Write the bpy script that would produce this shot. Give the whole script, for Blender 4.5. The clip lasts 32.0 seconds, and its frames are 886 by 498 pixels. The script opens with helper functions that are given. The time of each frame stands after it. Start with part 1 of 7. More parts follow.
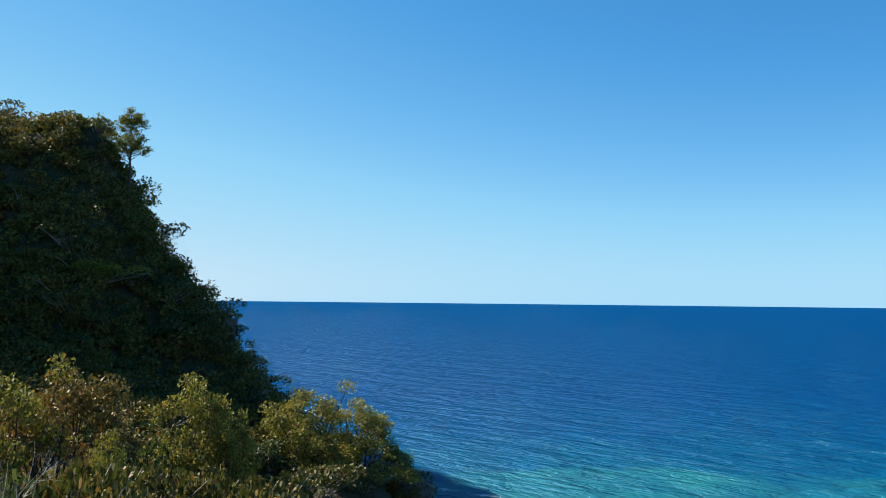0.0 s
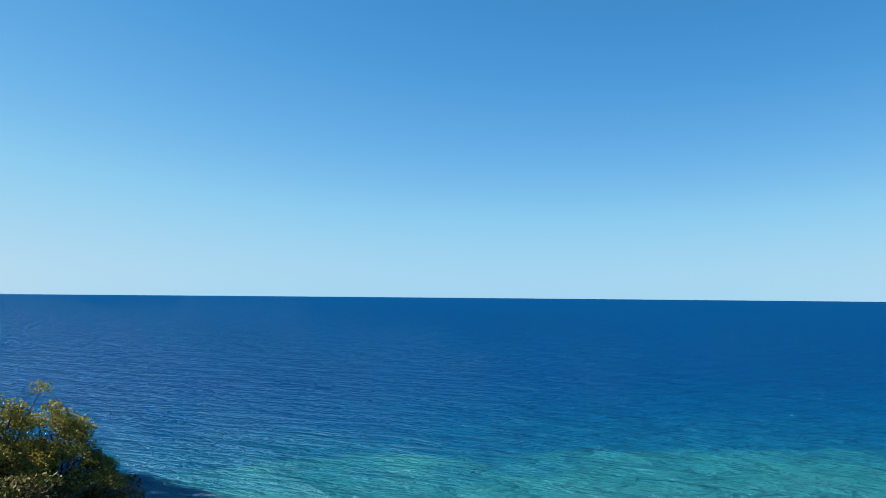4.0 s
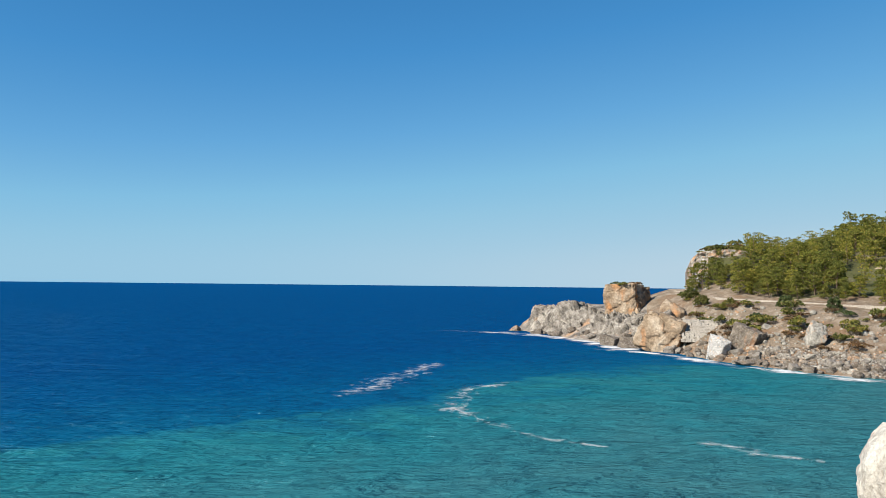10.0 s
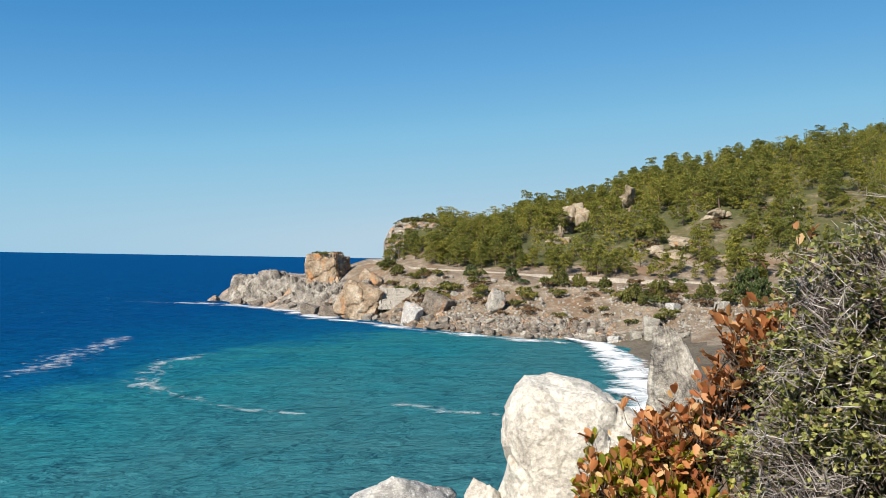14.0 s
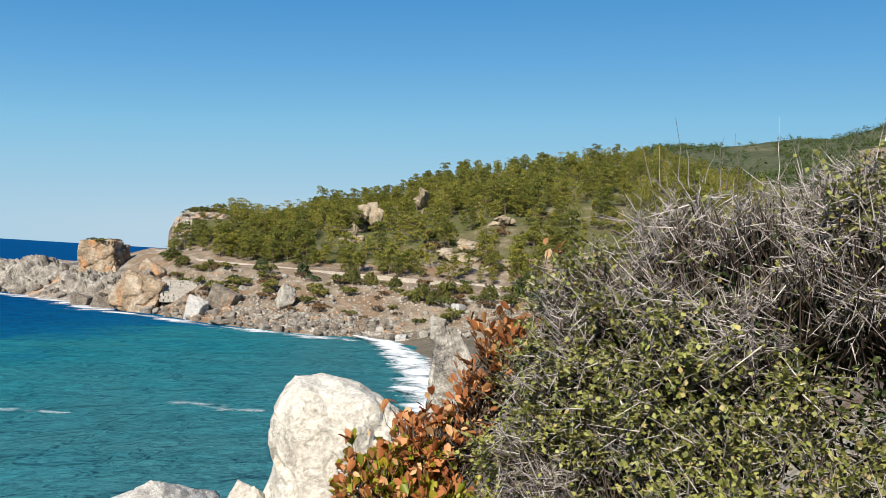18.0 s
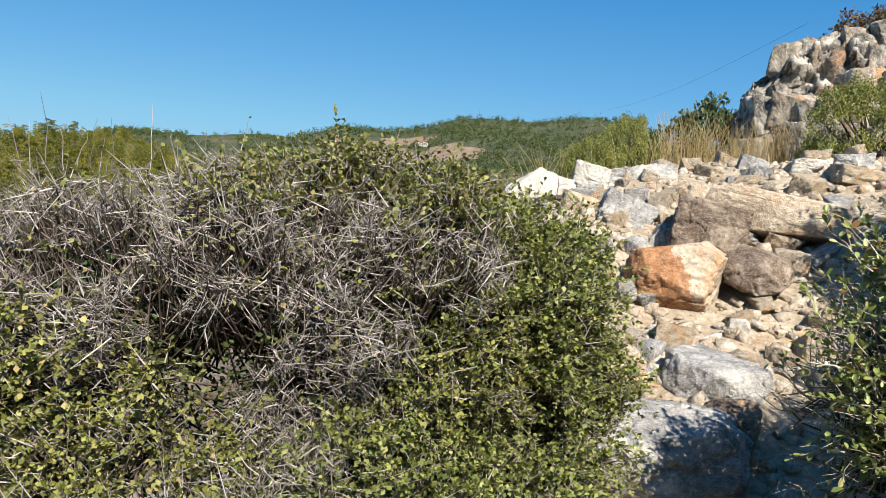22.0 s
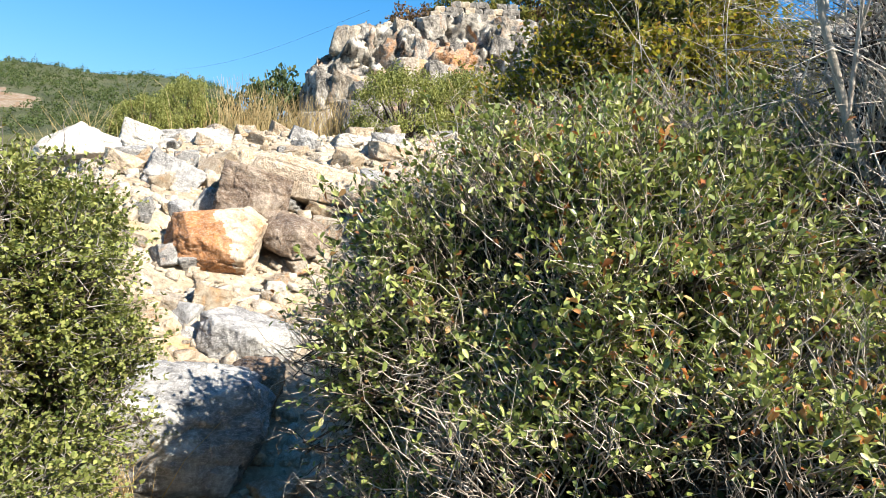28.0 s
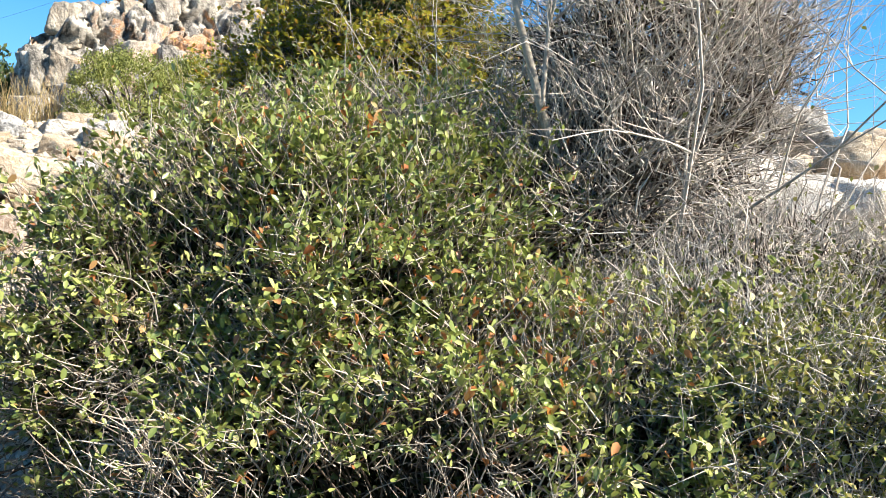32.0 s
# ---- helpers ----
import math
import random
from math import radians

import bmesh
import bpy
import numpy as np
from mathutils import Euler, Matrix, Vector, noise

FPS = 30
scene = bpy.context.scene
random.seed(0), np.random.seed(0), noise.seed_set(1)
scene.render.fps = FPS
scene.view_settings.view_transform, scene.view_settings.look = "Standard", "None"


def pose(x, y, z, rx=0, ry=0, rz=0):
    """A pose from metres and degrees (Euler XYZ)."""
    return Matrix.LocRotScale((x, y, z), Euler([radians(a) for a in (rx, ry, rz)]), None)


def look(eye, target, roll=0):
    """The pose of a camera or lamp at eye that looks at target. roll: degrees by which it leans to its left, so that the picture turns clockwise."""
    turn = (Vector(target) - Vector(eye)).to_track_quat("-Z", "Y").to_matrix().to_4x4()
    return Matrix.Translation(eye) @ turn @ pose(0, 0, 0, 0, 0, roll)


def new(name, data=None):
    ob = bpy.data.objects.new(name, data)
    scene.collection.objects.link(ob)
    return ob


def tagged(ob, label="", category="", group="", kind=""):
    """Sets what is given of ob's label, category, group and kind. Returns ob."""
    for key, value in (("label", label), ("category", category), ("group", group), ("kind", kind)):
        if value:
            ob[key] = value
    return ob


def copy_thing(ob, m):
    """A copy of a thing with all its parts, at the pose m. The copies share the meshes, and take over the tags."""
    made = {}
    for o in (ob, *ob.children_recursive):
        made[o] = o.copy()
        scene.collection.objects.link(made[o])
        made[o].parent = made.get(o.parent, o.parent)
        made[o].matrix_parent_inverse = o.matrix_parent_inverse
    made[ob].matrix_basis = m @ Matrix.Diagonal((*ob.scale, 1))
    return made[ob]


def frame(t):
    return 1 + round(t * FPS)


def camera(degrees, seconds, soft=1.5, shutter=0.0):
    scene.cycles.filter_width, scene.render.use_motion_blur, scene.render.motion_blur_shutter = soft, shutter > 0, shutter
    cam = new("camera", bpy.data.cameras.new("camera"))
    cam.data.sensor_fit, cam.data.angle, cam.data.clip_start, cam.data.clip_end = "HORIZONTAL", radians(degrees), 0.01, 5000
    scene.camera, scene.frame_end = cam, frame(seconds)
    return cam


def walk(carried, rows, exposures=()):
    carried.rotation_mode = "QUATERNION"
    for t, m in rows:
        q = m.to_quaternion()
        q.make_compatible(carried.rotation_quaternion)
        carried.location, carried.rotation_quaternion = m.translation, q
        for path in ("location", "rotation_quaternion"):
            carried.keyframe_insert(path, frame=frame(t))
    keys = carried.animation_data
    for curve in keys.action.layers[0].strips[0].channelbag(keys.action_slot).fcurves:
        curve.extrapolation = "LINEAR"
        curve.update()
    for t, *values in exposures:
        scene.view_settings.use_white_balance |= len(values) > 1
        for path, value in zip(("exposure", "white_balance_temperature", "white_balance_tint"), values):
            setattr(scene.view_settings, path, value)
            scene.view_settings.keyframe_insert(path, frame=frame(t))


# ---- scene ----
# camera: turns on the spot, held at arm's length; heading clockwise from +y, pitch, roll in degrees
cam = camera(57.8, 32.0, 0.8)


def gaze(x, y, z, heading, pitch, roll):
    h, p = radians(heading), radians(pitch)
    eye = Vector((x, y, z))
    return look(eye, eye + Vector((math.sin(h) * math.cos(p), math.cos(h) * math.cos(p), math.sin(p))), roll)


ROWS = [
    (0, -0.392, 0.080, 12.000, -78.42, 3.72, 0.61), (0.5, -0.389, 0.093, 12.000, -76.60, 3.59, 0.67), (1, -0.386, 0.105, 12.000, -74.82, 3.57, 0.68),
    (1.5, -0.382, 0.118, 12.000, -72.87, 3.54, 0.77), (2, -0.377, 0.134, 12.000, -70.35, 3.36, 0.60), (2.5, -0.370, 0.151, 12.000, -67.79, 3.57, 0.92),
    (3, -0.363, 0.169, 11.999, -65.01, 3.54, 0.84), (3.5, -0.353, 0.188, 11.999, -61.91, 3.46, 0.68), (5.5, -0.313, 0.248, 11.998, -51.42, 3.15, 0.90),
    (6, -0.303, 0.259, 11.998, -49.32, 3.38, 1.45), (6.5, -0.288, 0.276, 11.998, -46.01, 3.44, 1.40), (7, -0.268, 0.294, 11.997, -42.11, 3.40, 1.36),
    (7.5, -0.255, 0.304, 11.996, -39.67, 3.65, 0.70), (8, -0.241, 0.315, 11.994, -37.09, 3.52, 0.69), (8.5, -0.213, 0.332, 11.993, -32.20, 3.41, 0.05),
    (9, -0.181, 0.348, 11.990, -27.08, 3.18, 0.06), (9.5, -0.158, 0.356, 11.987, -23.48, 2.90, 0.74), (10, -0.137, 0.361, 11.983, -20.24, 2.49, 0.63),
    (10.5, -0.109, 0.366, 11.977, -16.10, 2.30, 1.06), (11, -0.083, 0.370, 11.982, -11.59, 2.15, 1.03), (11.5, -0.052, 0.367, 11.979, -7.43, 1.79, 0.73),
    (12, -0.020, 0.376, 11.981, -2.94, 1.72, 0.67), (12.5, -0.011, 0.384, 11.977, -0.86, 1.71, 0.74), (13, -0.008, 0.390, 11.972, 0.01, 1.11, 0.91),
    (13.5, -0.002, 0.397, 11.975, 0.63, 0.61, 0.81), (14, -0.002, 0.400, 11.972, 0.78, 0.61, 1.02), (14.5, -0.002, 0.401, 11.971, 0.78, 0.65, 1.09),
    (16.5, 0.001, 0.382, 11.974, 0.84, 0.06, 1.44), (17, 0.009, 0.373, 11.981, 1.21, 0.04, 1.80), (17.5, 0.036, 0.353, 11.989, 7.22, 0.39, 2.74),
    (18, 0.078, 0.348, 11.999, 15.43, 0.99, 3.47), (18.5, 0.121, 0.330, 12.005, 22.51, 1.42, 3.55), (19, 0.162, 0.315, 12.010, 29.01, 1.80, 4.00),
    (19.5, 0.190, 0.302, 12.011, 33.52, 2.23, 4.47), (20, 0.223, 0.291, 12.018, 38.15, 2.28, 4.33), (20.5, 0.253, 0.284, 12.019, 42.77, 2.27, 3.98),
    (21, 0.279, 0.275, 12.017, 46.14, 2.33, 3.52), (21.5, 0.298, 0.263, 12.016, 48.44, 2.16, 3.34), (22, 0.327, 0.249, 12.020, 52.37, 2.25, 3.07),
    (22.5, 0.349, 0.237, 12.023, 56.23, 2.47, 2.86), (23, 0.375, 0.212, 12.028, 60.37, 2.57, 2.71), (23.5, 0.389, 0.194, 12.032, 62.44, 2.64, 2.68),
    (24, 0.401, 0.178, 12.033, 64.38, 2.76, 2.68), (24.5, 0.407, 0.166, 12.034, 66.53, 2.75, 2.69), (25, 0.412, 0.149, 12.035, 69.49, 2.66, 2.73),
    (25.5, 0.417, 0.135, 12.036, 71.53, 2.15, 2.87), (27.5, 0.350, 0.075, 12.016, 80.08, 1.37, 3.03), (28, 0.356, 0.059, 12.016, 82.10, 1.47, 3.06),
    (28.5, 0.372, 0.050, 12.017, 84.44, 1.57, 3.07), (29, 0.385, 0.035, 12.014, 87.68, 1.76, 2.90), (29.5, 0.398, 0.020, 12.012, 90.96, 1.95, 2.69),
    (30, 0.410, -0.002, 12.009, 93.81, 1.87, 2.03), (30.5, 0.418, -0.020, 12.009, 95.67, 1.64, 1.69), (31, 0.423, -0.036, 12.006, 96.81, 1.68, 1.55),
    (31.5, 0.435, -0.047, 12.007, 97.97, 1.63, 1.33), (32, 0.436, -0.062, 12.007, 99.58, 1.69, 1.11),
]
walk(cam, [(t, gaze(x, y, z, h, p, r)) for t, x, y, z, h, p, r in ROWS], [(0, 0.9), (3, 0.82), (7, 0.66), (10, 0.58), (17, 0.58), (20, 0.7), (23, 0.82), (25, 1.0), (28, 1.3), (32, 1.52)])

# ---- light: clear autumn sky, sun from behind the left headland ----
SUN_AZ, SUN_EL = -144.0, 37.5
world = bpy.data.worlds.new("world")
scene.world = world
world.use_nodes = True
wn = world.node_tree
sky = wn.nodes.new("ShaderNodeTexSky")
sky.sky_type, sky.sun_disc = "NISHITA", False
sky.sun_elevation, sky.sun_rotation = radians(SUN_EL), radians(SUN_AZ)
sky.altitude, sky.air_density, sky.dust_density, sky.ozone_density = 0, 1.0, 0.0, 1.5
back = wn.nodes["Background"]
back.inputs[1].default_value = 0.07
# the sky's own brightness sets its blue: deep overhead, pale and hazy at the sea's edge
split = wn.nodes.new("ShaderNodeSeparateColor")
level = wn.nodes.new("ShaderNodeMath")
level.operation = "MULTIPLY"
level.inputs[1].default_value = 0.1023
blue = wn.nodes.new("ShaderNodeValToRGB")
for _ in range(5):
    blue.color_ramp.elements.new(0.5)
for e, (at, c) in zip(blue.color_ramp.elements, ((0.15, (0.02, 0.15, 0.42)), (0.3, (0.068, 0.3, 0.655)), (0.42, (0.142, 0.423, 0.765)), (0.56, (0.246, 0.56, 0.82)),
                                                 (0.68, (0.32, 0.61, 0.82)), (0.85, (0.41, 0.65, 0.82)), (1.0, (0.51, 0.69, 0.82)))):
    e.position, e.color = at, (*c, 1)
gain = wn.nodes.new("ShaderNodeVectorMath")
gain.operation = "SCALE"
gain.inputs["Scale"].default_value = 8.8
wn.links.new(sky.outputs[0], split.inputs[0])
wn.links.new(split.outputs[1], level.inputs[0])
wn.links.new(level.outputs[0], blue.inputs[0])
wn.links.new(blue.outputs[0], gain.inputs[0])
wn.links.new(gain.outputs[0], back.inputs[0])
lamp = bpy.data.lights.new("sun", "SUN")
lamp.energy, lamp.angle, lamp.color = 5.9, radians(0.5), (1.0, 0.92, 0.8)
sun = new("sun", lamp)
a_, e_ = radians(SUN_AZ), radians(SUN_EL)
sun.matrix_world = look(Vector((math.sin(a_) * math.cos(e_), math.cos(a_) * math.cos(e_), math.sin(e_))) * 60 + Vector((0, 0, 12)), (0, 0, 12))


# ---- mesh and material helpers ----
rng = np.random.default_rng(7)


def place(az, d, z=0.0):
    """The point at heading az and horizontal distance d from the path's middle."""
    return Vector((d * math.sin(radians(az)), d * math.cos(radians(az)), z))


def seen_from_eye(az, el, d):
    return place(az, d, 12 + d * math.tan(radians(el)))


def grid_mesh(name, verts, quads=None, tris=None, smooth=False, mats=(), face_mat=None):
    """A mesh from arrays of corners and of quads or triangles."""
    me = bpy.data.meshes.new(name)
    verts = np.asarray(verts, np.float32)
    me.vertices.add(len(verts))
    me.vertices.foreach_set("co", verts.ravel())
    parts = [(np.asarray(f, np.int32), n) for f, n in ((quads, 4), (tris, 3)) if f is not None and len(f)]
    loops = np.concatenate([f.ravel() for f, n in parts])
    sizes = np.concatenate([np.full(len(f), n, np.int32) for f, n in parts])
    me.loops.add(len(loops))
    me.loops.foreach_set("vertex_index", loops)
    me.polygons.add(len(sizes))
    me.polygons.foreach_set("loop_start", np.concatenate([[0], np.cumsum(sizes)[:-1]]).astype(np.int32))
    if smooth:
        me.polygons.foreach_set("use_smooth", np.ones(len(sizes), bool))
    for m in mats:
        me.materials.append(m)
    if face_mat is not None:
        me.polygons.foreach_set("material_index", np.asarray(face_mat, np.int32))
    me.update()
    me.validate()
    return me


def part(name, me, parent, label=""):
    ob = new(name, me)
    ob.parent = parent
    if label:
        ob["label"] = label
    return ob


def thing(name, m, label, category, group="", kind=""):
    ob = new(name)
    ob.matrix_basis = m if isinstance(m, Matrix) else Matrix.Translation(m)
    return tagged(ob, label, category, group, kind)


def nodes_of(name):
    m = bpy.data.materials.new(name)
    m.use_nodes = True
    nt = m.node_tree
    return m, nt, nt.nodes["Principled BSDF"], nt.nodes["Material Output"]


def ramp(nt, source, stops):
    r = nt.nodes.new("ShaderNodeValToRGB")
    while len(r.color_ramp.elements) < len(stops):
        r.color_ramp.elements.new(0.5)
    for e, (pos, c) in zip(r.color_ramp.elements, stops):
        e.position, e.color = pos, (*c, 1)
    nt.links.new(source, r.inputs[0])
    return r.outputs[0]


def noise_at(nt, scale, detail=4, rough=0.6, distort=0.0, stretch=None, coords="Object", turn=0.0):
    tc = nt.nodes.new("ShaderNodeTexCoord")
    n = nt.nodes.new("ShaderNodeTexNoise")
    n.inputs["Scale"].default_value, n.inputs["Detail"].default_value = scale, detail
    n.inputs["Roughness"].default_value, n.inputs["Distortion"].default_value = rough, distort
    src = tc.outputs[coords]
    if stretch:
        mp = nt.nodes.new("ShaderNodeMapping")
        mp.inputs["Scale"].default_value = stretch
        if turn:
            mp.vector_type = "TEXTURE"
            mp.inputs["Scale"].default_value = [1 / a for a in stretch]
            mp.inputs["Rotation"].default_value = (0, 0, radians(turn))
        nt.links.new(src, mp.inputs[0])
        src = mp.outputs[0]
    nt.links.new(src, n.inputs["Vector"])
    return n.outputs[0]


def math_node(nt, op, a, b=None, clamp=False):
    n = nt.nodes.new("ShaderNodeMath")
    n.operation, n.use_clamp = op, clamp
    for k, v in enumerate((a, b)):
        if v is None:
            continue
        if isinstance(v, (int, float)):
            n.inputs[k].default_value = v
        else:
            nt.links.new(v, n.inputs[k])
    return n.outputs[0]


def mix_color(nt, fac, a, b, blend="MIX"):
    n = nt.nodes.new("ShaderNodeMix")
    n.data_type, n.blend_type = "RGBA", blend
    for k, v in ((0, fac), (6, a), (7, b)):
        if isinstance(v, (int, float)):
            n.inputs[k].default_value = v
        elif isinstance(v, tuple):
            n.inputs[k].default_value = (*v, 1)
        else:
            nt.links.new(v, n.inputs[k])
    return n.outputs[2]


def bump(nt, bsdf, height, strength, distance, chain=None):
    b = nt.nodes.new("ShaderNodeBump")
    b.inputs["Strength"].default_value, b.inputs["Distance"].default_value = strength, distance
    nt.links.new(height, b.inputs["Height"])
    if chain is not None:
        nt.links.new(chain, b.inputs["Normal"])
    nt.links.new(b.outputs[0], bsdf.inputs["Normal"])
    return b.outputs[0]


def weathered(stops):
    """Each colour at 85 percent, so that shade deepens against the stronger sun."""
    return [(at, tuple(0.85 * a for a in c)) for at, c in stops]


def rock_mat(name, stops, stain, scale, stain_amount=0.5, rough=0.9, veins=(0.75, 0.74, 0.72), vein_amount=0.35):
    """Weathered limestone: grey to cream body, rust stains, pale veins, fine relief. scale: features per metre."""
    m, nt, b, out = nodes_of(name)
    big = noise_at(nt, scale, 8, 0.65, 0.6)
    col = ramp(nt, big, weathered(stops))
    st = noise_at(nt, scale * 0.45, 5, 0.6, 1.2)
    info = nt.nodes.new("ShaderNodeObjectInfo")
    lift = math_node(nt, "MULTIPLY_ADD", info.outputs["Random"], 0.16)
    lift.node.inputs[2].default_value = -0.08
    st2 = math_node(nt, "ADD", st, lift)
    smask = ramp(nt, st2, [(0.66 - stain_amount * 0.32, (0, 0, 0)), (0.78 - stain_amount * 0.3, (1, 1, 1))])
    sbw = nt.nodes.new("ShaderNodeRGBToBW")
    nt.links.new(smask, sbw.inputs[0])
    col = mix_color(nt, sbw.outputs[0], col, stain)
    ve = noise_at(nt, scale * 1.7, 6, 0.7, 3.0, (1, 1, 3.5))
    vm = ramp(nt, ve, [(0.48, (0, 0, 0)), (0.5, (1, 1, 1)), (0.52, (0, 0, 0))])
    vb = nt.nodes.new("ShaderNodeRGBToBW")
    nt.links.new(vm, vb.inputs[0])
    col = mix_color(nt, math_node(nt, "MULTIPLY", vb.outputs[0], vein_amount), col, veins)
    fine = noise_at(nt, scale * 9, 8, 0.7)
    grain = ramp(nt, fine, [(0.3, (0.5, 0.48, 0.45)), (0.7, (1.3, 1.3, 1.3))])
    col = mix_color(nt, 0.85, col, grain, "MULTIPLY")
    nt.links.new(col, b.inputs["Base Color"])
    b.inputs["Roughness"].default_value = rough
    b.inputs["Specular IOR Level"].default_value = 0.25
    n1 = bump(nt, b, big, 0.9, 0.25 / scale)
    n2 = bump(nt, b, fine, 0.8, 0.05 / scale, n1)
    return m


def leaf_mat(name, stops, rough=0.45, through_light=0.35, spec=0.4, vary=False):
    """Leaves, each island with a colour of its own, partly letting light through. vary: from plant to plant too."""
    m, nt, b, out = nodes_of(name)
    geo = nt.nodes.new("ShaderNodeNewGeometry")
    col = ramp(nt, geo.outputs["Random Per Island"], weathered(stops))
    patch = noise_at(nt, 1.3, 3)
    tone = ramp(nt, patch, [(0.3, (0.72, 0.75, 0.7)), (0.7, (1.2, 1.18, 1.1))])
    col = mix_color(nt, 1.0, col, tone, "MULTIPLY")
    if vary:
        info = nt.nodes.new("ShaderNodeObjectInfo")
        col = mix_color(nt, 1.0, col, ramp(nt, info.outputs["Random"], [(0.0, (0.72, 0.78, 0.8)), (0.5, (1, 1, 1)), (1.0, (1.22, 1.16, 1.0))]), "MULTIPLY")
        broad = noise_at(nt, 0.11, 3)
        col = mix_color(nt, 1.0, col, ramp(nt, broad, [(0.34, (0.76, 0.8, 0.8)), (0.66, (1.2, 1.16, 1.05))]), "MULTIPLY")
    nt.links.new(col, b.inputs["Base Color"])
    b.inputs["Roughness"].default_value = rough
    b.inputs["Specular IOR Level"].default_value = spec
    tr = nt.nodes.new("ShaderNodeBsdfTranslucent")
    warm = mix_color(nt, 1.0, col, (1.15, 1.12, 0.7), "MULTIPLY")
    nt.links.new(warm, tr.inputs[0])
    mx = nt.nodes.new("ShaderNodeMixShader")
    mx.inputs[0].default_value = through_light
    nt.links.new(b.outputs[0], mx.inputs[1])
    nt.links.new(tr.outputs[0], mx.inputs[2])
    nt.links.new(mx.outputs[0], out.inputs[0])
    return m


def bark_mat(name, stops, scale=18):
    m, nt, b, out = nodes_of(name)
    geo = nt.nodes.new("ShaderNodeNewGeometry")
    base = ramp(nt, geo.outputs["Random Per Island"], weathered(stops))
    n = noise_at(nt, scale, 6, 0.7, 0, (1, 1, 0.3))
    tone = ramp(nt, n, [(0.3, (0.55, 0.53, 0.5)), (0.7, (1.2, 1.2, 1.2))])
    nt.links.new(mix_color(nt, 1.0, base, tone, "MULTIPLY"), b.inputs["Base Color"])
    b.inputs["Roughness"].default_value = 0.85
    b.inputs["Specular IOR Level"].default_value = 0.25
    bump(nt, b, n, 0.5, 0.01)
    return m


def earth_mat(name, stops, patch, patch_at, scale, stone=None):
    m, nt, b, out = nodes_of(name)
    n1 = noise_at(nt, scale, 10, 0.7, 0.4)
    col = ramp(nt, n1, weathered(stops))
    n2 = noise_at(nt, scale * 0.22, 5, 0.65, 0.8)
    pm = ramp(nt, n2, [(patch_at - 0.05, (0, 0, 0)), (patch_at + 0.07, (1, 1, 1))])
    pb = nt.nodes.new("ShaderNodeRGBToBW")
    nt.links.new(pm, pb.inputs[0])
    col = mix_color(nt, pb.outputs[0], col, patch)
    fine = noise_at(nt, scale * 7, 6, 0.75)
    col = mix_color(nt, 0.9, col, ramp(nt, fine, [(0.3, (0.55, 0.53, 0.5)), (0.72, (1.3, 1.3, 1.3))]), "MULTIPLY")
    nt.links.new(col, b.inputs["Base Color"])
    b.inputs["Roughness"].default_value = 0.95
    b.inputs["Specular IOR Level"].default_value = 0.15
    c = bump(nt, b, n1, 0.8, 0.35 / scale)
    bump(nt, b, fine, 0.7, 0.06 / scale, c)
    return m


# ---- materials ----
M_GRAVEL = earth_mat("pale_gravel", [(0.3, (0.3, 0.235, 0.165)), (0.5, (0.5, 0.42, 0.32)), (0.7, (0.66, 0.59, 0.49))], (0.5, 0.34, 0.19), 0.6, 5.0)
M_SLOPE = earth_mat("slope_earth", [(0.3, (0.14, 0.11, 0.08)), (0.5, (0.27, 0.215, 0.16)), (0.7, (0.43, 0.37, 0.3))], (0.2, 0.13, 0.08), 0.53, 0.4)
M_WOOD = earth_mat("wood_floor", [(0.3, (0.09, 0.085, 0.04)), (0.5, (0.165, 0.14, 0.075)), (0.7, (0.34, 0.29, 0.22))], (0.085, 0.09, 0.035), 0.46, 0.3)
M_FAR = earth_mat("far_hill", [(0.3, (0.06, 0.08, 0.04)), (0.5, (0.1, 0.115, 0.06)), (0.7, (0.15, 0.15, 0.085))], (0.22, 0.17, 0.12), 0.66, 0.02)
M_SAND = earth_mat("dark_sand", [(0.3, (0.13, 0.11, 0.085)), (0.5, (0.17, 0.145, 0.11)), (0.7, (0.21, 0.18, 0.14))], (0.1, 0.085, 0.065), 0.55, 0.3)
M_SCRUB = earth_mat("scrub_soil", [(0.3, (0.05, 0.045, 0.025)), (0.5, (0.09, 0.08, 0.045)), (0.7, (0.16, 0.13, 0.09))], (0.05, 0.06, 0.03), 0.52, 0.4)
M_SHORE_ROCK = rock_mat("shore_rock", [(0.36, (0.07, 0.06, 0.05)), (0.5, (0.23, 0.205, 0.175)), (0.64, (0.44, 0.41, 0.36))], (0.34, 0.21, 0.12), 0.4, 0.32)
M_WHITE_ROCK = rock_mat("white_rock", [(0.3, (0.36, 0.33, 0.29)), (0.5, (0.58, 0.55, 0.49)), (0.7, (0.7, 0.68, 0.62))], (0.5, 0.34, 0.2), 5.0, 0.16)
M_GREY_ROCK = rock_mat("grey_rock", [(0.34, (0.15, 0.15, 0.155)), (0.5, (0.35, 0.345, 0.34)), (0.64, (0.6, 0.59, 0.56))], (0.4, 0.25, 0.14), 4.5, 0.15, 0.85, (0.8, 0.79, 0.76), 0.6)
M_RUST_ROCK = rock_mat("rust_rock", [(0.3, (0.27, 0.12, 0.05)), (0.5, (0.42, 0.2, 0.085)), (0.72, (0.5, 0.29, 0.15))], (0.5, 0.33, 0.2), 4.0, 0.2)
M_TAN_ROCK = rock_mat("tan_rock", [(0.3, (0.32, 0.23, 0.15)), (0.5, (0.5, 0.4, 0.28)), (0.7, (0.64, 0.56, 0.44))], (0.46, 0.29, 0.15), 4.5, 0.35)
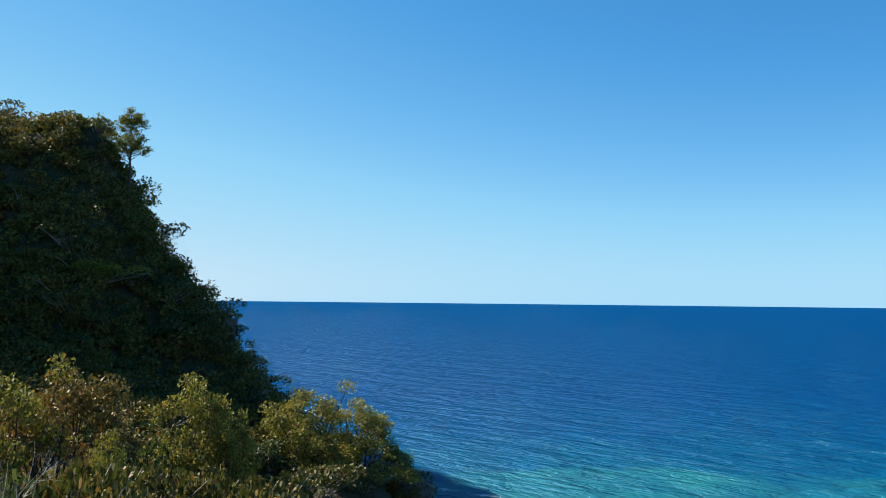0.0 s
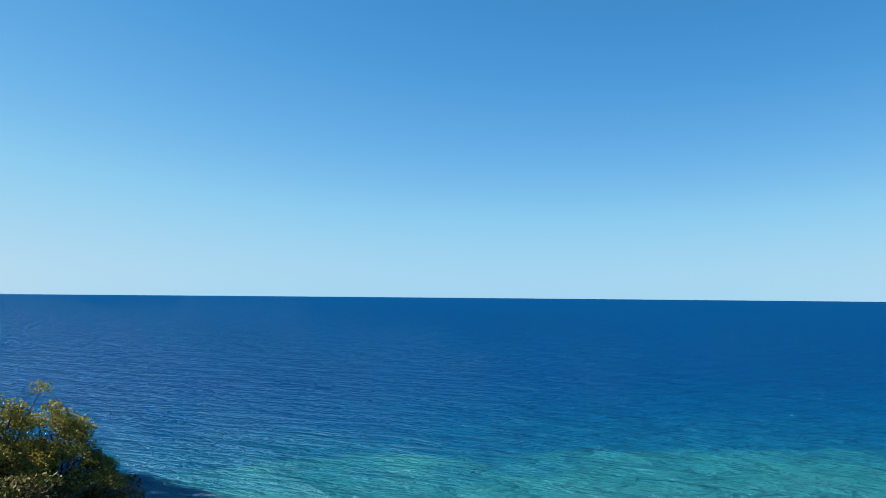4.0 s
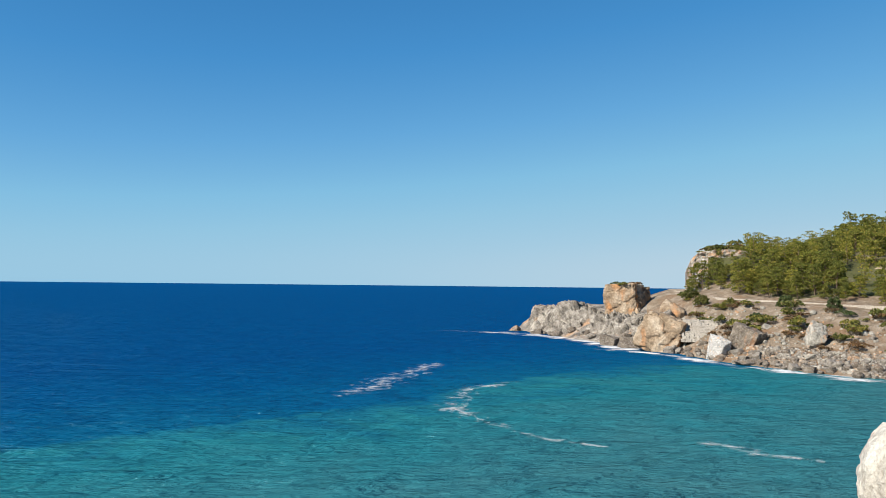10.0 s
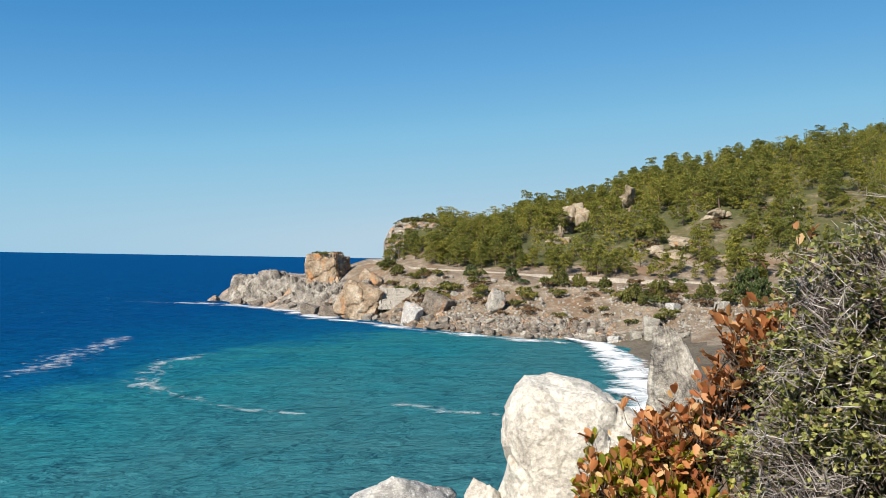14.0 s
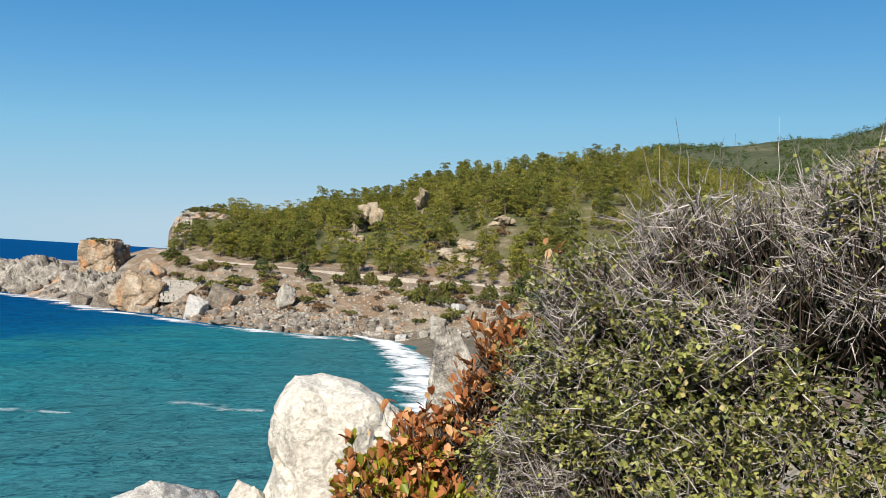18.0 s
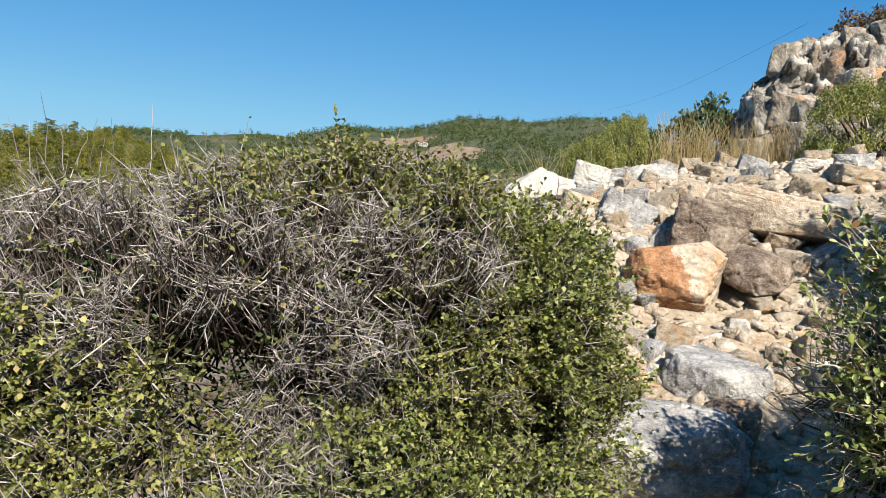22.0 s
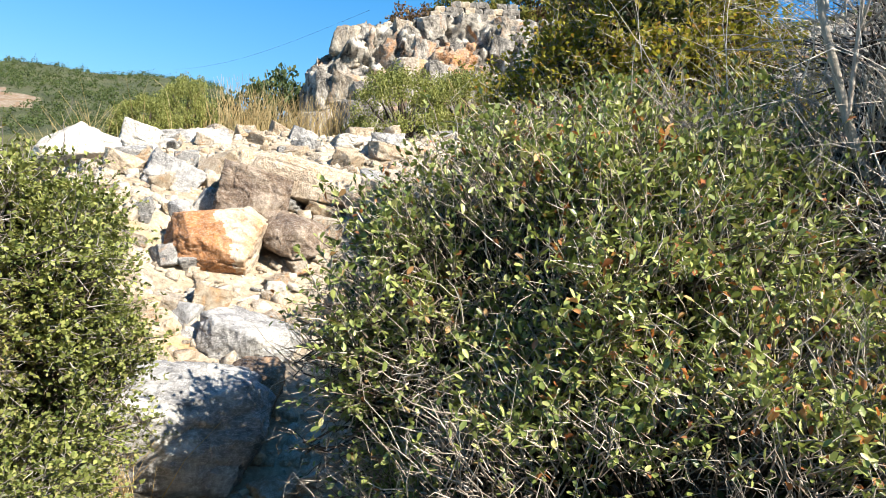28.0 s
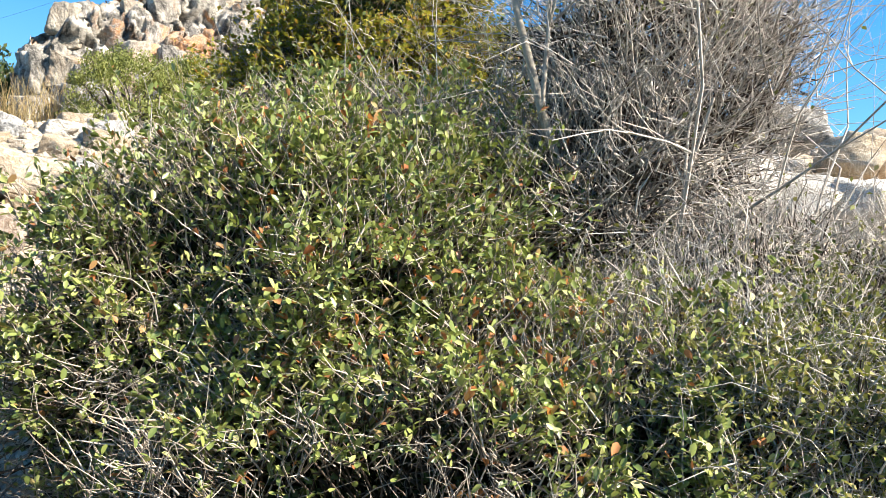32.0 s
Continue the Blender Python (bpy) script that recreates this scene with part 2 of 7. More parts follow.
M_TANSLAB = rock_mat("tan_slab", [(0.3, (0.4, 0.28, 0.15)), (0.5, (0.56, 0.42, 0.25)), (0.7, (0.68, 0.58, 0.43))], (0.5, 0.3, 0.13), 3.0, 0.35, vein_amount=0.08)
M_BROWN_ROCK = rock_mat("brown_rock", [(0.32, (0.09, 0.06, 0.045)), (0.5, (0.2, 0.145, 0.105)), (0.66, (0.42, 0.35, 0.28))], (0.36, 0.2, 0.1), 4.5, 0.3)
M_RUBBLE = rock_mat("rubble_stone", [(0.3, (0.3, 0.23, 0.16)), (0.5, (0.48, 0.41, 0.32)), (0.7, (0.66, 0.62, 0.55))], (0.5, 0.27, 0.12), 8.0, 0.3)
M_CLIFF = rock_mat("cliff_rock", [(0.3, (0.13, 0.12, 0.1)), (0.5, (0.32, 0.3, 0.26)), (0.7, (0.5, 0.48, 0.43))], (0.4, 0.22, 0.11), 0.9, 0.3)
M_OUTCROP = rock_mat("outcrop_rock", [(0.38, (0.075, 0.07, 0.065)), (0.5, (0.33, 0.305, 0.27)), (0.62, (0.6, 0.565, 0.5))], (0.4, 0.21, 0.1), 1.9, 0.36, 0.9, (0.6, 0.57, 0.52), 0.5)
M_PINE = leaf_mat("pine_needles", [(0.0, (0.08, 0.1, 0.024)), (0.45, (0.185, 0.2, 0.042)), (0.85, (0.3, 0.285, 0.07)), (1.0, (0.33, 0.24, 0.085))], 0.7, 0.3, 0.15, True)
M_FARWOOD = leaf_mat("far_woods", [(0.0, (0.045, 0.075, 0.03)), (0.5, (0.08, 0.11, 0.045)), (1.0, (0.13, 0.15, 0.065))], 0.8, 0.2, 0.1, True)
M_SHRUB = leaf_mat("shrub_leaves", [(0.0, (0.075, 0.09, 0.025)), (0.5, (0.14, 0.15, 0.04)), (0.85, (0.23, 0.215, 0.065)), (1.0, (0.28, 0.18, 0.08))], 0.65, 0.3, 0.2, True)
M_DRYSHRUB = leaf_mat("dry_shrub_leaves", [(0.0, (0.1, 0.055, 0.035)), (0.5, (0.17, 0.1, 0.065)), (1.0, (0.24, 0.17, 0.1))], 0.8, 0.2, 0.1, True)
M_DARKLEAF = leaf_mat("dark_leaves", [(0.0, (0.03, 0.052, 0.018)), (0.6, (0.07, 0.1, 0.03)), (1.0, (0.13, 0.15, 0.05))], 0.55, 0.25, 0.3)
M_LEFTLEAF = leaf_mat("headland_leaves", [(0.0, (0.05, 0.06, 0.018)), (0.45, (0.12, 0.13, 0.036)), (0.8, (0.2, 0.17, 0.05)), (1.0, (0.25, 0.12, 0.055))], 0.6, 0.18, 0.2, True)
M_YELLOWLEAF = leaf_mat("yellow_green_leaves", [(0.0, (0.12, 0.13, 0.025)), (0.5, (0.29, 0.29, 0.05)), (0.85, (0.42, 0.36, 0.07)), (1.0, (0.36, 0.18, 0.06))], 0.6, 0.45, 0.2)
M_SMALLLEAF = leaf_mat("small_leaves", [(0.0, (0.11, 0.125, 0.035)), (0.5, (0.23, 0.245, 0.065)), (0.85, (0.34, 0.345, 0.11)), (1.0, (0.4, 0.3, 0.14))], 0.5, 0.22, 0.3)
M_LEATHER = leaf_mat("leathery_leaves", [(0.0, (0.1, 0.14, 0.04)), (0.45, (0.22, 0.265, 0.075)), (0.8, (0.36, 0.4, 0.13)), (0.94, (0.48, 0.47, 0.21)), (0.975, (0.34, 0.14, 0.06)), (1.0, (0.4, 0.15, 0.06))], 0.38, 0.24, 0.5)
M_ORANGELEAF = leaf_mat("orange_dry_leaves", [(0.0, (0.28, 0.09, 0.035)), (0.45, (0.48, 0.19, 0.075)), (0.8, (0.58, 0.29, 0.13)), (1.0, (0.66, 0.42, 0.22))], 0.55, 0.35, 0.3)
M_LIMELEAF = leaf_mat("lime_leaves", [(0.0, (0.16, 0.2, 0.02)), (0.6, (0.3, 0.33, 0.03)), (1.0, (0.42, 0.32, 0.04))], 0.45, 0.4, 0.4)
M_GREYTWIG = bark_mat("grey_twigs", [(0.0, (0.16, 0.136, 0.132)), (0.5, (0.33, 0.297, 0.285)), (1.0, (0.6, 0.56, 0.535))], 40)
M_PALETWIG = bark_mat("pale_twigs", [(0.0, (0.24, 0.2, 0.16)), (0.5, (0.42, 0.37, 0.31)), (1.0, (0.6, 0.55, 0.48))], 40)
M_TANTWIG = bark_mat("tan_twigs", [(0.0, (0.2, 0.16, 0.13)), (0.5, (0.42, 0.36, 0.3)), (1.0, (0.64, 0.58, 0.5))], 40)
# brown bark, lowered in tone to deepen the shade in bush hollows
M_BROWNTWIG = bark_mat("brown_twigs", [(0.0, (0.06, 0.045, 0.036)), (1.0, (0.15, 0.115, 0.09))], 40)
M_OLIVE = leaf_mat("olive_leaves", [(0.0, (0.14, 0.16, 0.04)), (0.5, (0.25, 0.27, 0.08)), (1.0, (0.36, 0.37, 0.15))], 0.6, 0.4, 0.25)
M_ASHTWIG = bark_mat("ash_grey_twigs", [(0.0, (0.34, 0.3, 0.26)), (0.5, (0.52, 0.47, 0.42)), (1.0, (0.7, 0.66, 0.6))], 40)
M_TRUNK = bark_mat("pine_bark", [(0.0, (0.12, 0.08, 0.06)), (1.0, (0.22, 0.16, 0.12))], 6)
M_STRAW = leaf_mat("dry_grass", [(0.0, (0.36, 0.26, 0.12)), (0.5, (0.55, 0.42, 0.22)), (1.0, (0.68, 0.56, 0.34))], 0.7, 0.3, 0.2)

# ---- the lie of the land: profiles (distance, height) along headings ----
PROFILE = {
    -180: ((0, 10.4), (5, 10.7), (30, 16), (100, 26), (800, 60), (4800, 60)),
    -135: ((0, 10.4), (6, 9.5), (20, 10), (45, 17), (90, 32), (800, 60), (4800, 60)),
    -120: ((0, 10.4), (6, 8.5), (20, 6.5), (36, 6), (52, 9.5), (70, 27), (95, 36), (300, 40), (4800, 40)),
    -108: ((0, 10.4), (6, 8), (25, 5.0), (40, 4.6), (54, 8), (69, 24.9), (90, 28), (150, 20), (300, -5), (4800, -8)),
    -102: ((0, 10.4), (6, 7.8), (25, 4.6), (40, 4.0), (54, 7), (68, 25.4), (84, 25), (120, 0), (150, -5), (4800, -8)),
    -99: ((0, 10.4), (6, 7.5), (25, 4.2), (40, 3.4), (54, 6), (66, 19), (78, 16), (105, -3), (4800, -8)),
    -96: ((0, 10.4), (6, 7.2), (25, 3.5), (40, 2.6), (53, 5), (63, 13.4), (74, 9), (95, -4), (4800, -8)),
    -93: ((0, 10.4), (6, 7), (25, 3), (40, 2.4), (50, 4.2), (60, 9), (70, 4), (85, -4), (4800, -8)),
    -90: ((0, 10.4), (6, 6.6), (25, 2.2), (36, 2), (48, 3.6), (57, 4.5), (66, 0), (75, -4), (4800, -8)),
    -86: ((0, 10.4), (6, 6.3), (25, 1.5), (34, 1.4), (45, 2.6), (53, 2.2), (58, -1), (64, -4), (4800, -8)),
    -82: ((0, 10.4), (6, 6), (20, 1), (36, 0.8), (46, 1.3), (50, 0.6), (53, -2), (60, -5), (4800, -8)),
    -78: ((0, 10.4), (6, 6), (15, 0.5), (30, -1), (45, -3), (60, -5), (4800, -8)),
    -60: ((0, 10.4), (5, 7), (12, 0), (18, -3), (60, -6), (4800, -8)),
    -16: ((0, 10.4), (4, 9.4), (12, 0), (18, -3), (60, -5), (4800, -8)),
    -14.3: ((0, 10.4), (4, 9.6), (12, 0), (18, -3), (150, -5), (204, -3), (211, 0.3), (217, 3.0), (226, 1), (236, -4), (4800, -8)),
    -13: ((0, 10.4), (4, 9.7), (12, 0), (18, -3), (150, -5), (196, -2), (203, 0.3), (212, 4.6), (222, 4.5), (238, -4), (4800, -8)),
    -10: ((0, 10.4), (4, 9.8), (12, 0.5), (18, -3), (120, -5), (170, -2), (178, 0.2), (188, 3.5), (204, 6.8), (216, 7), (236, -4), (4800, -8)),
    -7: ((0, 10.4), (4, 9.9), (12, 1), (20, -3), (120, -4), (158, -2), (165, 0.2), (174, 3.5), (190, 7.5), (212, 8.2), (236, -4), (4800, -8)),
    -4.5: ((0, 10.4), (4, 10), (12, 2), (22, -3), (120, -4), (147, -2), (154, 0.2), (168, 5), (186, 9.5), (194, 11), (212, 11.2), (240, -4), (4800, -8)),
    -3.1: ((0, 10.4), (4, 10.1), (12, 2), (22, -3), (120, -3), (141, -1), (146, 0.2), (165, 6.5), (180, 9.8), (192, 11), (212, 11.4), (240, -4), (4800, -8)),
    -2.6: ((0, 10.4), (4, 10.1), (12, 2), (22, -3), (120, -3), (139, -1), (144, 0.2), (164, 7.5), (178, 9.9), (188, 11), (196, 18), (206, 21.4), (225, 20), (290, -4), (4800, -8)),
    0: ((0, 10.4), (4, 10.2), (12, 2.5), (22, -3), (110, -3), (130, -1), (135, 0.2), (158, 8.6), (166, 9.3), (172, 10), (195, 19), (212, 21.6), (240, 20), (320, -2), (4800, -8)),
    3: ((0, 10.4), (4, 10.2), (12, 3), (24, -3), (110, -3), (125, -1), (130, 0.2), (154, 8.6), (162, 9.1), (168, 9.8), (195, 17), (235, 20), (300, 19), (500, 0), (4800, 0)),
    6.5: ((0, 10.4), (4, 10.2), (12, 3), (24, -3), (110, -3), (120, -1), (124, 0.2), (148, 8.4), (156, 8.8), (162, 9.5), (195, 16.5), (245, 24.5), (300, 25), (500, 10), (4800, 0)),
    10: ((0, 10.4), (4, 10.1), (12, 3), (24, -2), (110, -2), (120, -0.8), (124, 0.2), (146, 8.2), (154, 8.7), (160, 9.4), (200, 18), (258, 27), (330, 30), (600, 30), (4800, 20)),
    13: ((0, 10.4), (4, 10), (12, 3), (26, -1), (60, -0.8), (112, -0.5), (120, 0.3), (142, 8), (150, 8.5), (156, 9.3), (200, 20.5), (285, 36.5), (400, 44), (700, 60), (4800, 40)),
    16: ((0, 10.4), (4, 10), (10, 5), (24, 0.6), (60, 0.2), (85, 0.3), (108, 0.8), (118, 1.5), (138, 7.8), (147, 8.3), (153, 9.2), (200, 23), (310, 44.5), (450, 58), (800, 80), (4800, 60)),
    20: ((0, 10.4), (3, 10.3), (9, 7), (20, 2.5), (60, 1.0), (106, 1.8), (135, 7.5), (144, 8.2), (150, 9.1), (200, 26), (330, 51), (480, 66), (900, 100), (4800, 100)),
    25: ((0, 10.4), (3, 10.5), (9, 8), (25, 4), (70, 3), (110, 4), (135, 7.5), (144, 8.2), (150, 9.3), (200, 28), (350, 60), (480, 70), (900, 120), (4800, 120)),
    30: ((0, 10.4), (3, 10.6), (9, 9), (30, 6), (100, 7), (145, 8.5), (200, 28), (370, 65), (480, 72), (900, 152), (1300, 150), (4800, 140)),
    36: ((0, 10.4), (3, 10.7), (9, 10), (30, 8), (100, 9), (200, 24), (380, 55), (600, 80), (900, 161), (1300, 160), (4800, 160)),
    41: ((0, 10.4), (3, 10.75), (9, 10.6), (30, 8.5), (100, 9.5), (225, 23), (450, 62), (900, 160), (1300, 158), (4800, 160)),
    45: ((0, 10.4), (3, 10.8), (8, 11.2), (30, 9), (100, 10), (250, 22), (500, 70), (900, 180), (1300, 178), (4800, 170)),
    49.5: ((0, 10.4), (3, 10.85), (7, 11.5), (30, 9.5), (100, 11), (250, 23.5), (500, 75), (900, 178), (1300, 174), (4800, 180)),
    53: ((0, 10.4), (3, 10.9), (6, 11.8), (10, 12), (30, 10), (100, 12), (250, 25), (500, 80), (900, 193), (1300, 190), (4800, 180)),
    59: ((0, 10.4), (2.6, 10.8), (3.9, 11.4), (5, 12.1), (7, 12.8), (10, 13), (30, 12), (100, 14), (500, 85), (900, 193), (4800, 190)),
    66: ((0, 10.4), (2.6, 10.7), (3.3, 10.92), (4.0, 11.3), (4.7, 11.7), (5.1, 11.85), (5.6, 12.25), (6.4, 12.65), (7.8, 13.15), (14, 13.7), (22, 14.5), (60, 18), (500, 90), (900, 195), (4800, 190)),
    71.5: ((0, 10.4), (2.6, 10.7), (3.3, 10.9), (4.0, 11.28), (4.7, 11.66), (5.1, 11.82), (5.6, 12.2), (6.4, 12.65), (7.8, 13.15), (14, 13.7), (20, 14.3), (26, 16), (60, 20), (500, 90), (4800, 150)),
    72.5: ((0, 10.4), (2.6, 10.7), (3.3, 10.9), (4.0, 11.28), (4.7, 11.66), (5.1, 11.82), (5.6, 12.2), (6.4, 12.65), (7.8, 13.15), (14, 13.7), (15.5, 13.9), (17.4, 15.6), (20, 16.2), (60, 20), (500, 90), (4800, 150)),
    76: ((0, 10.4), (2.6, 10.7), (3.3, 10.9), (4.0, 11.25), (4.7, 11.62), (5.1, 11.8), (5.6, 12.15), (6.4, 12.6), (7.8, 13.2), (13, 13.8), (15.2, 14.1), (17.4, 15.9), (19, 16.9), (24, 17.6), (60, 20), (4800, 60)),
    84: ((0, 10.4), (2.4, 10.9), (4.5, 11.7), (6.6, 12.8), (9, 13.5), (14, 14.2), (15.5, 14.4), (17.6, 16.3), (19, 17.4), (24, 18.9), (60, 22), (4800, 60)),
    95: ((0, 10.4), (2.4, 10.9), (4.5, 11.9), (6.6, 12.9), (10, 13.9), (15.5, 14.6), (17.4, 16.2), (21, 18), (30, 21), (60, 25), (4800, 60)),
    110: ((0, 10.4), (2.4, 10.9), (4.5, 11.9), (6.6, 12.8), (9, 13.6), (14, 14.9), (22, 18.4), (30, 21.5), (60, 30), (4800, 60)),
    125: ((0, 10.4), (2.4, 10.9), (4.5, 11.8), (7, 12.9), (9, 13.2), (14, 13.4), (30, 14), (60, 18), (4800, 60)),
    150: ((0, 10.4), (3, 10.8), (8, 11.6), (30, 15), (100, 24), (800, 60), (4800, 60)),
}
RINGS = np.unique(np.concatenate([np.arange(0.3, 12, 0.2), np.arange(12, 26, 0.35), np.arange(26, 60, 1.6), np.arange(60, 120, 4), np.arange(120, 260, 2.2),
                                  np.arange(260, 480, 8), np.arange(480, 1100, 28), [1300, 1800, 2700, 4800]]))
NA = 720
AZ = np.arange(NA) * 360 / NA - 180


def lay_of_land():
    keys = sorted(PROFILE)
    prof = np.array([np.interp(RINGS, *zip(*PROFILE[k])) for k in keys] + [np.interp(RINGS, *zip(*PROFILE[keys[0]]))])
    ks = np.array(keys + [180.0])
    z = np.array([np.interp(AZ, ks, prof[:, j]) for j in range(len(RINGS))]).T
    for i in range(NA):
        az = radians(AZ[i])
        s, c = math.sin(az), math.cos(az)
        for j, d in enumerate(RINGS):
            if d > 1100 or (z[i, j] < -1.5):
                continue
            p = Vector((d * s, d * c, 0))
            if d < 12:
                n = 0.10 * noise.fractal(p * 0.9, 1.0, 2.0, 4) * min(1, d / 2)
            elif d < 120:
                n = 0.45 * noise.fractal(p * 0.16, 1.0, 2.0, 4)
                if 14 < d < 24 and AZ[i] > 71.9:
                    n = 0.15 * noise.fractal(p * 0.9, 0.8, 2.2, 5)
            elif d < 480:
                n = 1.1 * noise.fractal(p * 0.045, 1.0, 2.0, 5) * min(1, max(0.25, z[i, j] / 10))
            else:
                n = 7.0 * noise.fractal(p * 0.006, 1.0, 2.0, 5)
            z[i, j] += n
    return z


LAND = lay_of_land()


def ground_z(x, y):
    d = math.hypot(x, y)
    fa = ((math.degrees(math.atan2(x, y)) + 180) % 360) * NA / 360
    i = int(fa)
    u = fa - i
    j = int(np.clip(np.searchsorted(RINGS, d) - 1, 0, len(RINGS) - 2))
    v = min(max((d - RINGS[j]) / (RINGS[j + 1] - RINGS[j]), 0), 1)
    i0, i1 = i % NA, (i + 1) % NA
    return float((LAND[i0, j] * (1 - u) + LAND[i1, j] * u) * (1 - v) + (LAND[i0, j + 1] * (1 - u) + LAND[i1, j + 1] * u) * v)


def on_ground(az, d, sink=0.0):
    p = place(az, d)
    p.z = ground_z(p.x, p.y) - sink
    return p


def polar_faces(na, nr, wrap=True):
    i = np.arange(na if wrap else na - 1)[:, None]
    j = np.arange(nr - 1)[None, :]
    k = (i + 1) % na
    return np.stack([i * nr + j, i * nr + j + 1, k * nr + j + 1, k * nr + j], -1).reshape(-1, 4)


def build_ground():
    s, c = np.sin(np.radians(AZ))[:, None], np.cos(np.radians(AZ))[:, None]
    v = np.stack([RINGS[None] * s, RINGS[None] * c, LAND], -1).reshape(-1, 3)
    quads = polar_faces(NA, len(RINGS))
    az = np.repeat(AZ + 0.25, len(RINGS) - 1)
    d = np.tile((RINGS[1:] + RINGS[:-1]) / 2, NA)
    z = LAND[:, :-1].reshape(-1)
    mat = np.zeros(len(quads), int)
    bay = (az > -15) & (az < 48)
    mat[bay & (d > 11)] = 1
    mat[bay & (az > -3) & (d > np.interp(az, (-3, 0, 3, 40), (193, 186, 163, 163)))] = 2
    mat[(az > -15) & (az < -3.4) & (d > 100)] = 5
    mat[(az > -5.8) & (az < -3.4) & (d > 170)] = 1
    mat[(az > -3.4) & (az < -1.8) & (d > 186)] = 7
    mat[(d > 430) & (az > 10)] = 3
    mat[bay & (az > 12) & (d > 20) & (d < 122) & (z < 1.6)] = 4
    mat[(az < -60) & (d > 5)] = 6
    mat[(az > 48) & (d > 24) & (d < 430)] = 2
    mat[(np.hypot((az - 46) * 11, d - 640) < 45) | (np.hypot((az - 52) * 11, d - 600) < 35) | (np.hypot((az - 49) * 11, d - 720) < 30)] = 1
    mat[(az > 60) & (az < 150) & (d > 14.5) & (d < 24)] = 7
    v = np.concatenate([v, [[0, 0, 10.4]]])
    nr = len(RINGS)
    hub = np.array([[i * nr, (i + 1) % NA * nr, NA * nr] for i in range(NA)])
    mat = np.concatenate([mat, np.zeros(NA, int)])
    me = grid_mesh("ground", v, quads, hub, smooth=True, mats=(M_GRAVEL, M_SLOPE, M_WOOD, M_FAR, M_SAND, M_SHORE_ROCK, M_SCRUB, M_CLIFF), face_mat=mat)
    tagged(new("ground", me), "stony coastal ground rising from the bay to wooded hills", "ground", kind="structure")


build_ground()

# ---- sea ----
BANK = ((-180, 45), (-100, 52), (-84, 56), (-70, 60), (-47, 65), (-33, 72), (-22, 84), (-13, 108), (-6, 128), (5, 130), (20, 130), (40, 130), (180, 45))


def build_sea():
    m, nt, b, out = nodes_of("sea_water")
    at_ = nt.nodes.new("ShaderNodeAttribute")
    at_.attribute_name = "depth"
    wob = noise_at(nt, 0.045, 5, 0.6, 0.5)
    wob2 = noise_at(nt, 0.25, 4, 0.6, 0.4)
    dep = math_node(nt, "ADD", at_.outputs["Fac"], math_node(nt, "MULTIPLY", math_node(nt, "SUBTRACT", wob, 0.5), 0.32))
    dep = math_node(nt, "ADD", dep, math_node(nt, "MULTIPLY", math_node(nt, "SUBTRACT", wob2, 0.5), 0.14))
    col = ramp(nt, dep, [(0.0, (0.06, 0.12, 0.12)), (0.12, (0.043, 0.134, 0.148)), (0.42, (0.013, 0.136, 0.166)), (0.53, (0.002, 0.08, 0.162)), (0.72, (0.0, 0.056, 0.156)), (1.0, (0.0, 0.045, 0.148))])
    nt.nodes.remove(b)
    b = nt.nodes.new("ShaderNodeBsdfDiffuse")
    nt.links.new(col, b.inputs["Color"])
    gl = nt.nodes.new("ShaderNodeBsdfGlossy")
    gl.inputs["Roughness"].default_value = 0.18
    mx = nt.nodes.new("ShaderNodeMixShader")
    mx.inputs[0].default_value = 0.048
    gl.inputs["Color"].default_value = (0.4, 0.8, 1, 1)
    nt.links.new(b.outputs[0], mx.inputs[1])
    nt.links.new(gl.outputs[0], mx.inputs[2])
    nt.links.new(mx.outputs[0], out.inputs[0])
    roll_ = noise_at(nt, 0.09, 3, 0.55, 0.4, (0.55, 1.4, 1), turn=38)
    swell = noise_at(nt, 0.3, 4, 0.55, 0.4, (0.55, 1.4, 1), turn=44)
    chop = noise_at(nt, 1.1, 5, 0.65, 0.3, (0.6, 1.3, 1), turn=34)
    c = bump(nt, b, roll_, 1.0, 1.6)
    c = bump(nt, b, swell, 1.0, 1.6, c)
    c = bump(nt, b, chop, 1.0, 0.55, c)
    nt.links.new(c, gl.inputs["Normal"])
    rings = np.unique(np.concatenate([np.arange(10, 150, 1.5), np.arange(150, 400, 6), np.geomspace(400, 4800, 26)]))
    na = 480
    az = np.arange(na) * 360 / na - 180
    s, c_ = np.sin(np.radians(az))[:, None], np.cos(np.radians(az))[:, None]
    v = np.stack([rings[None] * s, rings[None] * c_, np.zeros((na, len(rings)))], -1).reshape(-1, 3)
    me = grid_mesh("sea", v, polar_faces(na, len(rings)), smooth=True, mats=(m,))
    edge = np.interp(az, *zip(*BANK))[:, None]
    depth = np.clip(rings[None] / edge * 0.55, 0, 1.0)
    murk = np.clip(1 - np.abs(az[:, None] - 9) / 9, 0, 1) * np.clip((rings[None] - 60) / 60, 0, 1)
    depth = np.where(rings[None] < edge, 0.3 + (depth - 0.3) * 0.75 - 0.22 * murk, depth)
    at = me.attributes.new("depth", "FLOAT", "POINT")
    at.data.foreach_set("value", np.clip(depth, 0, 1).astype(np.float32).ravel())
    tagged(new("sea", me), "blue open sea turning turquoise over the shallow bay", "sea", kind="structure")


build_sea()


